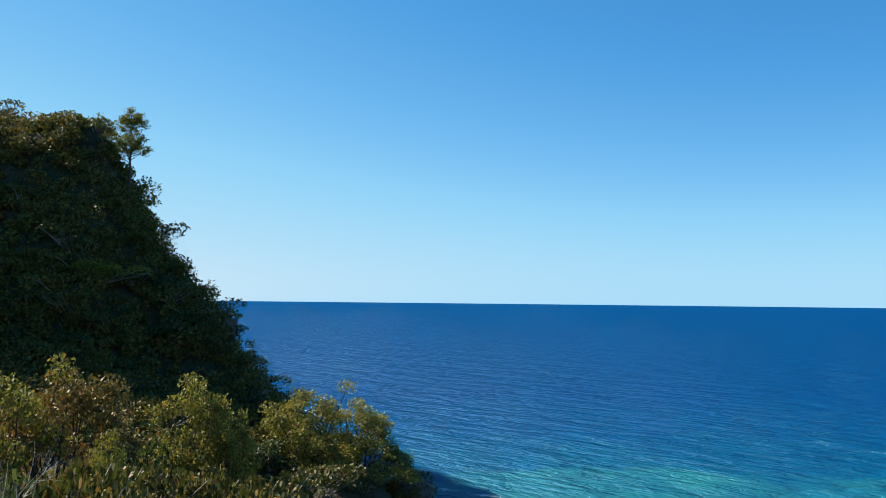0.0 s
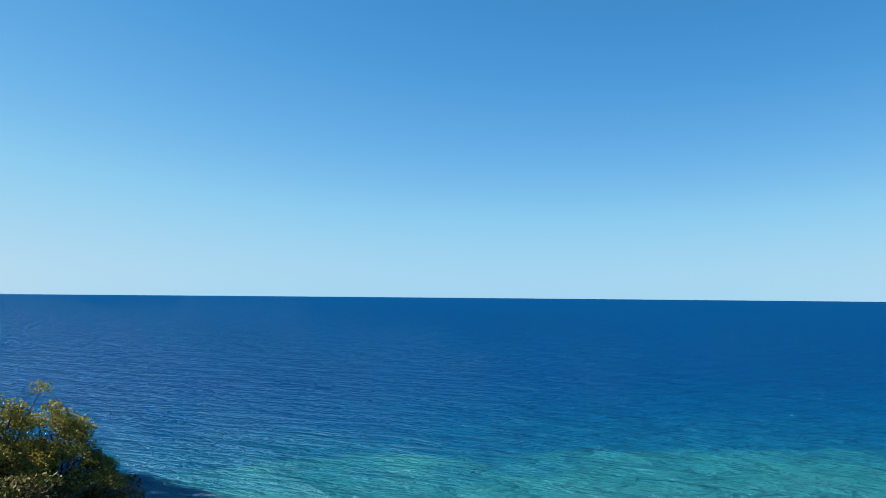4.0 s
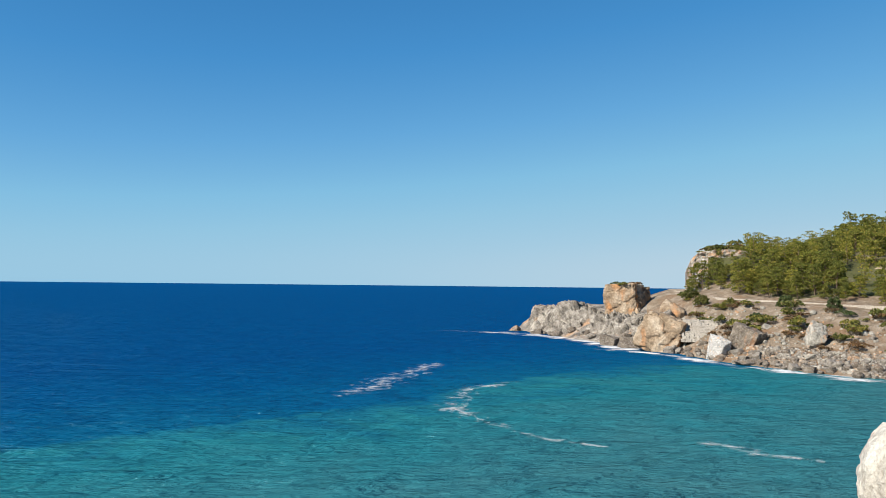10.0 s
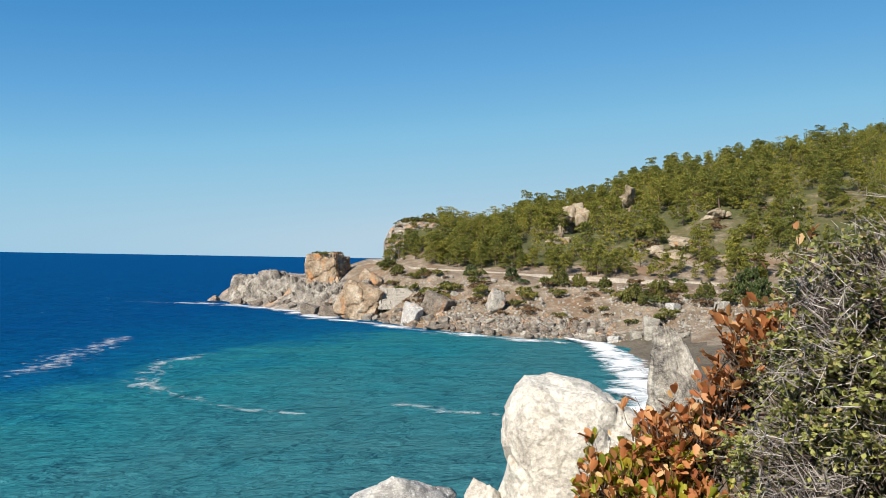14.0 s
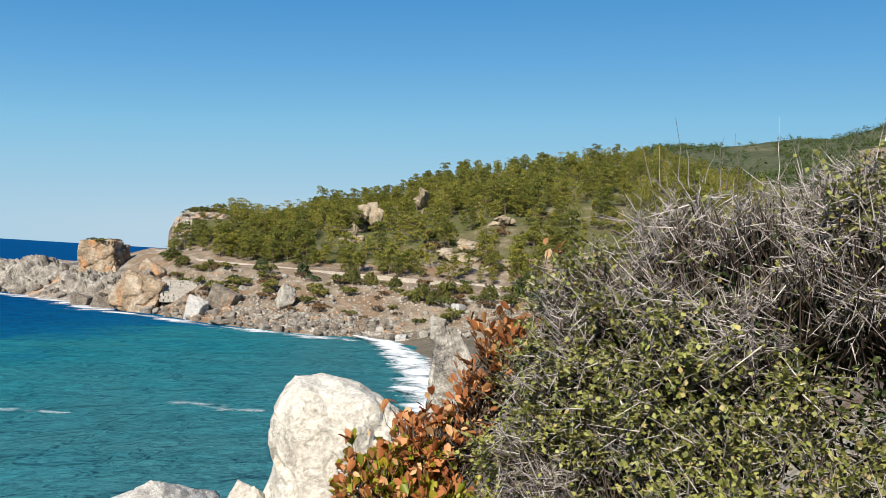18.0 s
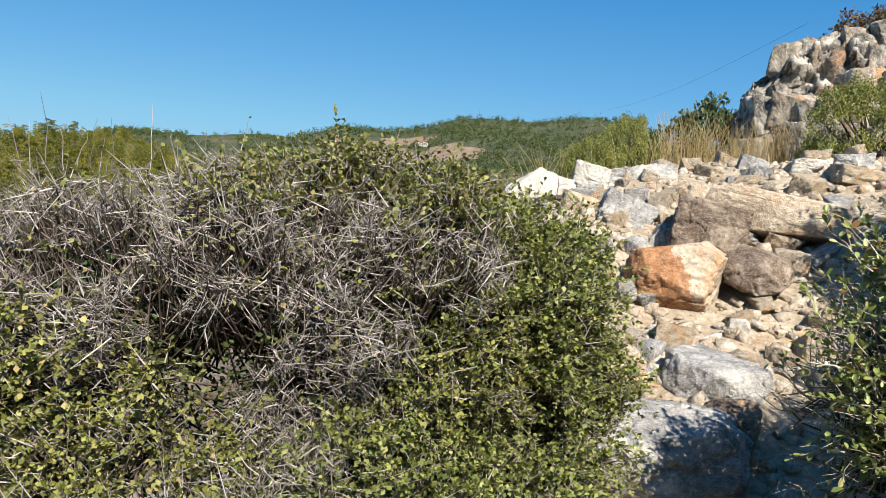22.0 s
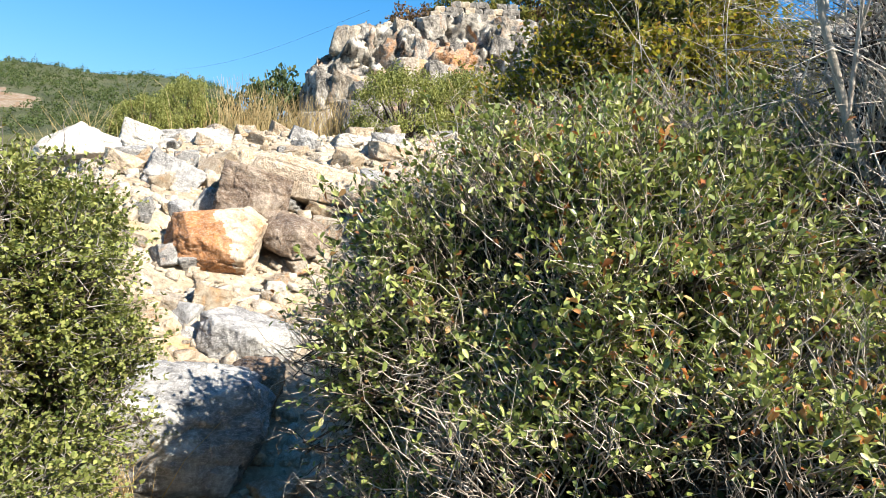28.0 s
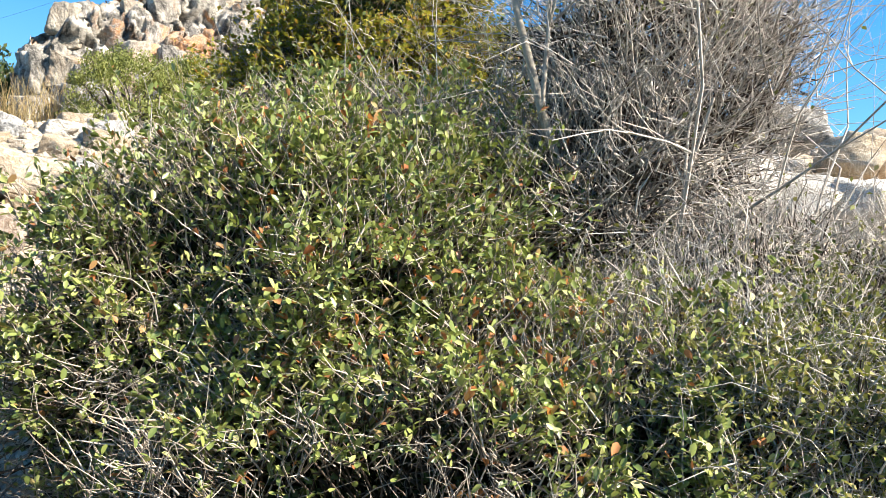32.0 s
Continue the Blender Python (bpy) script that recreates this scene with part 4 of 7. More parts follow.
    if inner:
        # leaves deeper in, that close the bush; their dark colour stands for shade
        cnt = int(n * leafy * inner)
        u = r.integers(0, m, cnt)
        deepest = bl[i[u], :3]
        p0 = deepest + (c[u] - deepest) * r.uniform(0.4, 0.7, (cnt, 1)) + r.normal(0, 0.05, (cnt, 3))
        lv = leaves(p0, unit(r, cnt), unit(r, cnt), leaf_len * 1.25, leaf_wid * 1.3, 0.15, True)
        part("inner_foliage", grid_mesh("inner_foliage", *lv, mats=(M_DARKLEAF,)), ob, "inner leaves, coloured dark for shade")["kind"] = "stuff"
    for nm, mt, count, ll, lw, zone in extra:
        spray(nm, mt, count, ll, lw, np.array([1.0 if zone(p) else 1e-9 for p in start]), 0.4)
    return ob


def grow(r, start, way, length, radius, level, out, spread=0.7, up=0.1, forks=3):
    """A bare branching limb, as polylines with radii."""
    k = 6
    p, d = np.array(start, float), np.array(way, float)
    pts, rad = [p.copy()], [radius]
    for j in range(1, k):
        d = d + r.normal(0, 0.13, 3) + np.array([0, 0, up * 0.3])
        d /= np.linalg.norm(d)
        p = p + d * length / (k - 1)
        pts.append(p.copy())
        rad.append(radius * (1 - 0.72 * j / (k - 1)))
    out.append((np.array(pts), np.array(rad)))
    if level > 0:
        for _ in range(forks):
            j = r.integers(2, k)
            nd = d + r.normal(0, spread, 3) + np.array([0, 0, up])
            nd /= np.linalg.norm(nd)
            grow(r, pts[j], nd, length * r.uniform(0.5, 0.8), rad[j] * 0.75, level - 1, out, spread, up, forks)


def dome_meshes(seed, mat, n=9000, leaf=0.05, tufts=130, tall=1.0, tuft=0.15, lumpy=0.22):
    """A close rounded bush, one metre in radius and height: tufts of leaves over a dome, with dark gaps between."""
    r = np.random.default_rng(seed)
    d = unit(r, tufts)
    d[:, 2] = np.abs(d[:, 2])
    lump = np.array([1 + lumpy * noise.fractal(Vector(q) * 1.6 + Vector((seed, 0, 0)), 1, 2, 3) for q in d])
    c = d * (lump * r.uniform(0.72, 0.95, tufts))[:, None] * np.array([1, 1, tall])
    i = r.integers(0, tufts, n)
    g = unit(r, n) * (r.random((n, 1)) ** 0.5) * tuft
    g[:, 2] = g[:, 2] * 0.8 + 0.03
    pts = c[i] + g
    pts[:, 2] = np.maximum(pts[:, 2], 0.02)
    m = 40
    s = np.linspace(0, 1, 4)[None, :, None]
    st = r.normal(0, 0.08, (m, 1, 3)) * np.array([1, 1, 0])
    paths = st + (c[r.integers(0, tufts, m)][:, None] * 1.03 - st) * s + r.normal(0, 0.03, (m, 4, 3)) * np.sin(s * np.pi)
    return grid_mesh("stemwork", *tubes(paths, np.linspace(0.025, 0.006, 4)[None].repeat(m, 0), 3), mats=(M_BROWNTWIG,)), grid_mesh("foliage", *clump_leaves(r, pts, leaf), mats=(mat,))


def airy_pine(seed):
    """A thin young pine, one metre tall: clear trunk, few limbs, loose tufts of needles."""
    r = np.random.default_rng(seed)
    t = np.linspace(0, 1, 7)
    trunk = np.stack([0.03 * np.sin(t * 5), 0.02 * t, t * 0.97], -1)
    limbs, rad, pts = [], [], []
    for j in range(34):
        f = r.uniform(0.45, 0.98)
        p = np.array([np.interp(f, t, trunk[:, a]) for a in range(3)])
        an, reach = r.uniform(0, 6.28), 0.3 * (1.2 - f) ** 0.5 * r.uniform(0.5, 1.0)
        e = p + np.array([math.cos(an) * reach, math.sin(an) * reach, r.uniform(0.02, 0.12)])
        q = np.linspace(0, 1, 4)[:, None]
        limbs.append(p + (e - p) * q)
        rad.append(np.linspace(0.006, 0.002, 4))
        if f > 0.5:
            for _ in range(3):
                cen = p + (e - p) * r.uniform(0.4, 1.1) + r.normal(0, 0.02, 3)
                pts.append(cen + unit(r, 50) * r.random((50, 1)) * np.array([0.07, 0.07, 0.045]))
    v, q = stack(tubes(trunk[None], (0.016 * (1 - 0.8 * t))[None], 6), tubes(np.array(limbs), np.array(rad), 3))
    return grid_mesh("trunk", v, q, smooth=True, mats=(M_BROWNTWIG,)), grid_mesh("crown", *clump_leaves(r, np.concatenate(pts), 0.034, 0.13), mats=(M_PINE,))


def cliff_face(name, plan, tops, batter, least, k, nu, nf, mat, label, sink=0.5, wild=1.0):
    """A fractured rock face along plan (heading, distance), up to the elevations in tops: joint blocks stepping back to a flat top. k: size of the joints."""
    us = [0]
    for (a0, d0), (a1, d1) in zip(plan, plan[1:]):
        us.append(us[-1] + (place(a1, d1) - place(a0, d0)).length)
    nt = nf * 2 // 5
    vs = []
    for u in np.linspace(0, us[-1], nu):
        az = np.interp(u, us, [q[0] for q in plan])
        d = np.interp(u, us, [q[1] for q in plan])
        top_d = max(d + batter, least)
        top = 12 + top_d * math.tan(radians(np.interp(az, *zip(*tops))))
        base = on_ground(az, d).z - sink * k
        for v in range(nf + nt):
            t = v / nf
            if t <= 1:
                dd, z, g0 = d + (top_d - d) * t ** 1.3, base + (top - base) * t, 1.0
            else:
                f = (v - nf) / nt
                dd, z, g0 = top_d + 4 * k * f, top + k * (0.3 * f - 1.6 * max(0, f - 0.5)), 0.6 * (1 - f)
            p = place(az, dd, z)
            q = Euler((0.25, 0.35, 0.2)).to_matrix() @ (p / k)
            q = q + 0.1 * noise.noise_vector(q * 1.1)
            g = 0.0
            for fr, am, z0 in ((0.62, 0.34, 0.75), (1.5, 0.3, 1.1), (3.6, 0.2, 1.3), (8.0, 0.07, 1.0)):
                dist, cells = noise.voronoi(Vector((q.x, q.y * 1.2, q.z * z0)) * fr, distance_metric="CHEBYCHEV")
                g += am * (1.3 * noise.noise(cells[0] * 3.3) - 1.0 * max(0.0, 1 - (dist[1] - dist[0]) * 12))
            g += 0.06 * noise.fractal(p / k * 2.3, 0.7, 2.2, 6)
            n = Vector((-p.x, -p.y, 0)).normalized() * 0.95 + Vector((0, 0, 0.3))
            vs.append(p + n * g * 0.8 * k * g0 * wild)
    return tagged(new(name, grid_mesh(name, np.array(vs), polar_faces(nu, nf + nt, False), mats=(mat,))), label, "rock face", kind="structure")

# ==== the far headland ====
M_BLOCK = rock_mat("block_limestone", [(0.32, (0.11, 0.075, 0.05)), (0.5, (0.34, 0.26, 0.18)), (0.68, (0.54, 0.46, 0.36))], (0.42, 0.21, 0.09), 0.35, 0.5, veins=(0.16, 0.1, 0.07))
M_CREAM = rock_mat("cream_limestone", [(0.32, (0.13, 0.1, 0.07)), (0.5, (0.33, 0.27, 0.19)), (0.68, (0.48, 0.42, 0.33))], (0.36, 0.2, 0.09), 0.5, 0.4, veins=(0.16, 0.12, 0.08))
M_DARKSHORE = rock_mat("wet_shore_rock", [(0.3, (0.07, 0.055, 0.045)), (0.5, (0.17, 0.14, 0.11)), (0.68, (0.3, 0.26, 0.21))], (0.3, 0.15, 0.07), 0.4, 0.4)
boulder(place(-7.3, 187, 3.9), (9.4, 8.2, 8.8), 18, M_BLOCK, "tall square block of cream and rust limestone on the headland", 6, (0, -3, -17), "block_rock", box=0.63, rough=0.05)
boulder(place(-5.3, 156, -1.0), (9.0, 8.2, 8.0), 19, M_BLOCK, "huge tilted rust-streaked boulder standing in the surf", 6, (-4, 16, -16), "sea_boulder", box=0.6, rough=0.06)
boulder(place(-1.55, 141, -0.8), (4.2, 3.8, 4.8), 13, M_GREY_ROCK, "pale grey pointed boulder at the waterline", 5, (0, 18, -20), "sea_boulder", planes=14, rough=0.04)
boulder(place(0.0, 143, -0.6), (5.0, 4.6, 6.6), 14, M_DARKSHORE, "dark rust-brown cleft boulder at the waterline", 5, (0, 22, -30), "sea_boulder", box=0.6, rough=0.05)
boulder(place(-4.4, 168, 3.2), (5.5, 5, 6.0), 21, M_BLOCK, "cream and rust rock standing behind the sea boulder", 5, (0, 8, -20), "upper_rock", planes=18, rough=0.05)
boulder(place(-8.6, 166, -0.6), (3.6, 3.0, 2.8), 22, M_DARKSHORE, "wedge of dark rock in the wash", 5, (0, 12, -20), "wash_rock", box=0.6, rough=0.05)
boulder(place(-7.2, 161, -0.6), (4.6, 3.4, 2.6), 23, M_DARKSHORE, "low dark rock in the wash", 5, (0, 5, 10), "wash_rock", planes=18, rough=0.05)
boulder(place(-12.2, 192, -0.5), (3.2, 2.6, 1.8), 24, M_DARKSHORE, "low dark rock in the wash", 4, (0, 5, 10), "wash_rock", planes=18, rough=0.05)
boulder(place(0.6, 133.5, -0.5), (5.0, 2.4, 1.5), 25, M_DARKSHORE, "low dark rock in the wash", 4, (0, 0, 10), "wash_rock", planes=18, rough=0.05)
for k, (az, d, w, h) in enumerate(((15.3, 121, 2.3, 2.6), (16.8, 126, 2.2, 1.7), (15.5, 116.5, 3.0, 2.2), (16.6, 114, 2.0, 1.6), (20.0, 121, 2.2, 2.2), (12.9, 119.5, 1.8, 1.2), (14.4, 119, 1.6, 1.3))):
    boulder(on_ground(az, d, h * 0.25), (w, w * 0.8, h), 140 + k, (M_CLIFF, M_GREY_ROCK)[k % 2], "pale fallen boulder at the head of the beach", 4, (0, 5, 30 * k), "beach_boulder", "boulders at the beach", box=0.6, rough=0.05)
boulder(on_ground(4.2, 136, 0.8), (3.0, 2.6, 5.0), 15, M_CLIFF, "pale upright slab leaning on the slope", 5, (0, 22, 10), "leaning_slab", planes=10, rough=0.06)


def headland_ridge():
    """The rocky spit of the far headland: tilted, broken ledges rising from the water."""
    vs = []
    azs, offs = np.arange(-14.5, -2.75, 0.09), np.arange(-3, 36, 0.34)
    turn = Euler((0.15, 0.5, 0.35)).to_matrix()
    for az in azs:
        ds = np.interp(az, *zip(*LINE))
        top = np.interp(az, (-14.5, -13.8, -11.5, -9.8, -8.8, -6, -4.4, -2.8), (-1.5, 5.2, 7.0, 7.6, 6.2, 5.5, 6.6, 1.5))
        for o in offs:
            z = np.interp(o, (-3, 0, 3, 8, 12, 22, 32), (-2.2, 0.1, 0.42 * top, 0.85 * top, top, top - 0.6, -2.5))
            p = place(az, ds + o, z)
            q = turn @ p
            q = q + 0.35 * noise.noise_vector(q * 0.3)
            g = 0.0
            for fr, am in ((0.13, 1.5), (0.34, 1.2), (0.85, 0.62)):
                dist, cells = noise.voronoi(Vector((q.x * 0.7, q.y * 0.8, q.z * 1.9)) * fr, distance_metric="CHEBYCHEV")
                g += am * (1.2 * noise.noise(cells[0] * 3.3) - 0.8 * max(0.0, 1 - (dist[1] - dist[0]) * 12))
            g += 0.2 * noise.fractal(p * 0.5, 0.7, 2.2, 5)
            n = Vector((-p.x, -p.y, 0)).normalized() * 0.55 + Vector((-0.15, 0, 0.8))
            vs.append(p + n * g * np.interp(o, (-3, 0, 2), (0.2, 0.6, 1)))
    tagged(new("headland_rock", grid_mesh("headland_rock", np.array(vs), polar_faces(len(azs), len(offs), False), mats=(M_SHORE_ROCK,))), "layered broken ledges of grey and rust limestone", "rock face", kind="structure")


LINE = ((-14.4, 204), (-12.5, 197), (-10, 181), (-8, 169), (-6, 163), (-4, 151), (-2.6, 144), (0, 135), (3, 130), (6.5, 124), (10, 123.5), (12.5, 121))
headland_ridge()
# stone retaining wall above the boulders
M_WALLSTONE = rock_mat("retaining_stone", [(0.3, (0.2, 0.18, 0.16)), (0.5, (0.36, 0.33, 0.29)), (0.7, (0.5, 0.47, 0.42))], (0.36, 0.25, 0.15), 1.2, 0.2)
RWS = [rock_mesh("wall_stone", (0.6, 1.8, 0.56), 850 + k, M_WALLSTONE, 2, box=0.6, rough=0.05) for k in range(5)]
rwall = thing("retaining_wall", Matrix(), "rough grey stone retaining wall above the shore boulders", "wall")
rw = np.random.default_rng(86)
for row in range(8):
    for k in range(15):
        az = -3.6 + 0.215 * k + 0.1 * (row % 2)
        ob = new("wall_stone", RWS[rw.integers(0, 5)])
        ob.parent = rwall
        ob.matrix_basis = pose(*place(az, 151.5 + row * 0.45, 2.0 + 0.47 * row), rw.uniform(-6, 6), rw.uniform(-8, 8), rw.uniform(-10, 10)) @ Matrix.Diagonal((1.3, 1, 1.2, 1))
boulder(place(-15.1, 211, -0.9), (3.4, 2.4, 2.4), 19, M_BROWN_ROCK, "small dark wave-washed islet rock", 4, name="islet_rock")
shore = np.random.default_rng(5)
SHORE_MESHES = [rock_mesh("shore_boulder", (1, 0.85, 0.75), 40 + k, (M_SHORE_ROCK, M_DARKSHORE, M_DARKSHORE, M_DARKSHORE)[k % 4], 3, 20, 0.06, box=0.6 if k % 3 == 0 else 0.0) for k in range(8)]
SLOPE_MESHES = [rock_mesh("slope_stone", (1, 0.85, 0.7), 640 + k, (M_CLIFF, M_CLIFF, M_SHORE_ROCK)[k % 3], 3, 14, 0.06) for k in range(5)]
for k in range(165):
    az = shore.uniform(-13.8, 12.5)
    d = np.interp(az, *zip(*LINE)) + shore.uniform(-2.2, 5 if az > -3 else 1.5)
    s = shore.uniform(0.5, 1.0) ** 2 * (2.6 if az < -3 else 1.8)
    ob = new("shore_boulder", SHORE_MESHES[k % 8])
    p = on_ground(az, d, 0.25 * s)
    p.z = max(p.z, -0.2 * s)
    ob.matrix_basis = pose(*p, shore.uniform(-20, 20), shore.uniform(-20, 20), shore.uniform(0, 360)) @ Matrix.Diagonal((s, s, s, 1))
    tagged(ob, "wave-darkened angular boulder on the shore", "rock", "boulders along the shore")
for k in range(110):
    az = shore.uniform(-3, 24)
    lo = np.interp(az, (-3, 0, 6, 13, 17, 24), (147, 138, 128, 121, 112, 112))
    d = shore.uniform(lo, lo + 22)
    s = shore.uniform(0.3, 1.3) * (1.5 if shore.random() < 0.12 else 1)
    ob = new("slope_stone", SLOPE_MESHES[k % 5])
    ob.matrix_basis = pose(*on_ground(az, d, 0.2 * s), shore.uniform(-20, 20), shore.uniform(-20, 20), shore.uniform(0, 360)) @ Matrix.Diagonal((s, s, s, 1))
    tagged(ob, "pale fallen stone on the earth slope", "rock", "stones on the slope")
cliff_face("knoll_cliff", [(-3.45, 222), (-3.35, 206), (-3.1, 198), (-2.6, 195), (-1.0, 195), (0.6, 197), (2.0, 201)],
           ((-3.45, 0.9), (-3.1, 1.75), (-2.6, 2.3), (-1.5, 2.5), (0.2, 2.45), (2.0, 2.1)), 3.5, 199, 4.0, 150, 44, M_CLIFF, "cream and rust limestone cliff of the knoll above the road", 0.3, 0.9)


def scree(name, n, reach, smin, smax, seed, mat, az0, az1, label):
    """Broken stones strewn above the waterline."""
    r = np.random.default_rng(seed)
    dirs, f = CHIP
    az = r.uniform(az0, az1, n)
    d = np.interp(az, (-4, -2.6, 0, 3, 6.5, 10, 12.5, 17, 24), (151, 144, 135, 130, 124, 123, 120, 114, 114)) + r.random(n) ** 1.3 * reach
    s = smin + (smax - smin) * r.random(n) ** 2.5
    sh = dirs[None] * r.uniform(0.5, 1.25, (n, len(dirs), 3)) * r.uniform(0.6, 1.1, (n, 1, 3)) * s[:, None, None]
    pos = np.array([on_ground(a, b) for a, b in zip(az, d)])
    v = (sh + pos[:, None]).reshape(-1, 3)
    t = (f[None] + (np.arange(n) * len(dirs))[:, None, None]).reshape(-1, 3)
    tagged(new(name, grid_mesh(name, v, tris=t, mats=(mat,))), label, "stones", kind="stuff")


scree("shore_scree", 2600, 7, 0.12, 0.6, 44, M_SHORE_ROCK, 0.5, 13, "grey scree of broken stones along the waterline")
scree("slope_scree", 3000, 24, 0.08, 0.45, 45, M_CLIFF, -3, 24, "pale stones strewn over the earth slope")
# crags among the pines
for az, d, w, h, up, seed in ((10.0, 204, 8.5, 10, 0.2, 62), (9.0, 192, 6, 5.5, 0.3, 63), (13.8, 219, 5.5, 9, 0.25, 74), (15.8, 232, 6, 5, 0.4, 65), (16.4, 166, 9, 3.6, 0.45, 66), (17.8, 170, 8, 4, 0.45, 67), (25.5, 162, 8, 4, 0.4, 68), (22, 176, 6, 3, 0.4, 69), (19.8, 186, 6, 3, 0.4, 61)):
    crag(on_ground(az, d, h * up), (w, w * 0.8, h), seed, M_CREAM, "weathered cream limestone crag among the pines", "crag", seed * 37 % 360, n=6, tilt=(5, 10, 0), flat=0.9)
# shore road with its low parapet
ROADLINE = ((-4.2, 194), (-3, 183), (-1.5, 171), (0, 165.5), (3, 160), (6.5, 154), (10, 152), (13, 148), (16, 145), (20, 142), (25, 141), (29, 140))


def road_point(az, off):
    d = np.interp(az, *zip(*ROADLINE)) + off
    p = place(az, d)
    zs = np.interp(az, (-4.2, -3, -1.5, 0, 3, 6.5, 10, 13, 16, 20, 25, 29), (10.6, 10.2, 9.4, 9.2, 9.0, 8.7, 8.5, 8.3, 8.2, 8.1, 8.1, 8.1))
    p.z = zs
    return p


def strip(name, mat, label, offs, lift, height=0.0, kind="structure", category="road"):
    bm = bmesh.new()
    rows = []
    for az in np.arange(-4.2, 29.1, 0.4):
        a, b = road_point(az, offs[0]), road_point(az, offs[1])
        low = [Vector((p.x, p.y, p.z + lift)) for p in (a, b)]
        rows.append([bm.verts.new(low[0]), bm.verts.new(low[1]), bm.verts.new(low[1] + Vector((0, 0, height or 0.05))), bm.verts.new(low[0] + Vector((0, 0, height or 0.05)))])
    for r0, r1 in zip(rows, rows[1:]):
        for k in range(4):
            bm.faces.new((r0[k], r0[(k + 1) % 4], r1[(k + 1) % 4], r1[k]))
    bm.faces.new(rows[0])
    bm.faces.new(rows[-1][::-1])
    bmesh.ops.recalc_face_normals(bm, faces=bm.faces)
    me = bpy.data.meshes.new(name)
    bm.to_mesh(me)
    bm.free()
    me.materials.append(mat)
    return tagged(new(name, me), label, category, kind=kind)


M_ASPHALT = earth_mat("asphalt", [(0.3, (0.05, 0.05, 0.05)), (0.7, (0.09, 0.088, 0.085))], (0.12, 0.11, 0.1), 0.6, 1.0)
M_PARAPET = earth_mat("parapet_concrete", [(0.3, (0.38, 0.34, 0.29)), (0.7, (0.52, 0.47, 0.41))], (0.4, 0.34, 0.28), 0.58, 0.6)
strip("road", M_ASPHALT, "narrow asphalt coast road cut into the slope", (0.3, 5.5), 0.2, 0.12)
strip("parapet", M_PARAPET, "low pale concrete parapet along the coast road", (-0.3, 0.15), -0.9, 1.4, category="wall")

# pines on the slope
forest = np.random.default_rng(21)
PINES = [pine_meshes(100 + k, 1.0, 0.36 + 0.05 * (k % 3), 14 + 2 * (k % 3), 96, (0.16, 0.1, 0.24)[k % 3]) for k in range(7)]
proto = [plant("pine_tree", PINES[k], ("trunk", "crown"), "green coastal pine with an uneven flat crown", "tree", "pines on the hillside") for k in range(7)]


CLEARINGS = ((8.4, 11.3, 176, 209), (13.0, 14.7, 196, 224), (16.0, 18.2, 155, 174), (24.6, 27.4, 148, 168), (18.8, 21.0, 176, 190))


def bare_rock(az, d):
    return any(a0 < az < a1 and d0 < d < d1 for a0, a1, d0, d1 in CLEARINGS)


def pines(count, az0, az1, depth0, depth1, near, h0=5.0, h1=8.6):
    done = 0
    spots = []
    while done < count:
        az = forest.uniform(az0, az1)
        d = near(az) + depth0 + (depth1 - depth0) * forest.random() ** 0.9
        p = on_ground(az, d, 0.15)
        if p.z < 3 or bare_rock(az, d) or any((p.x - q.x) ** 2 + (p.y - q.y) ** 2 < 7.5 for q in spots):
            done += 0.05
            continue
        if noise.noise(Vector((p.x, p.y, 0)) * 0.035) < -0.42:
            done += 0.05
            continue
        spots.append(p)
        h = min(forest.uniform(h0, h1), max(2.4, 12 + d * math.tan(radians(np.interp(az, (-2, 1.8, 5.4, 8), (1.6, 2.5, 3.3, 9)))) - p.z))
        k = forest.integers(0, 7)
        copy_thing(proto[k], pose(*p, forest.uniform(-5, 5), forest.uniform(-5, 5), forest.uniform(0, 360)) @ Matrix.Diagonal((h, h, h, 1)))
        done += 1


pines(225, 1.0, 34, 4.5, 150, lambda az: np.interp(az, *zip(*ROADLINE)))
pines(46, 0.5, 29, 4.5, 11, lambda az: np.interp(az, *zip(*ROADLINE)), 2.6, 5.0)
pines(60, 6, 36, 140, 240, lambda az: np.interp(az, *zip(*ROADLINE)), 5.0, 8.4)
pines(40, -1.8, 6, 6, 34, lambda az: np.interp(az, *zip(*ROADLINE)), 4.2, 6.6)
for k, (az, d, h) in enumerate(((-3.3, 190, 0.3), (-2.8, 188, 1.3), (-2.3, 187, 1.75), (-1.8, 190, 1.5), (-1.3, 188, 1.1), (-0.8, 186, 1.5), (-0.2, 188, 1.9), (0.4, 184, 1.9), (0.9, 187, 2.2), (-3.0, 185, 0.3), (-2.1, 183, 0.5))):
    p = on_ground(az, d, 0.1)
    h = min(max(12 + d * math.tan(radians(h)) - p.z, 2.6), 6.5)
    copy_thing(proto[k % 7], pose(*p, 0, 0, 77 * k) @ Matrix.Diagonal((h, h, h, 1)))
for k, ob in enumerate(proto):
    p = on_ground(2 + 3.6 * k, 182 + 9 * k, 0.15)
    ob.matrix_basis = pose(*p, 0, 0, 50 * k) @ Matrix.Diagonal((6.5, 6.5, 6.5, 1))


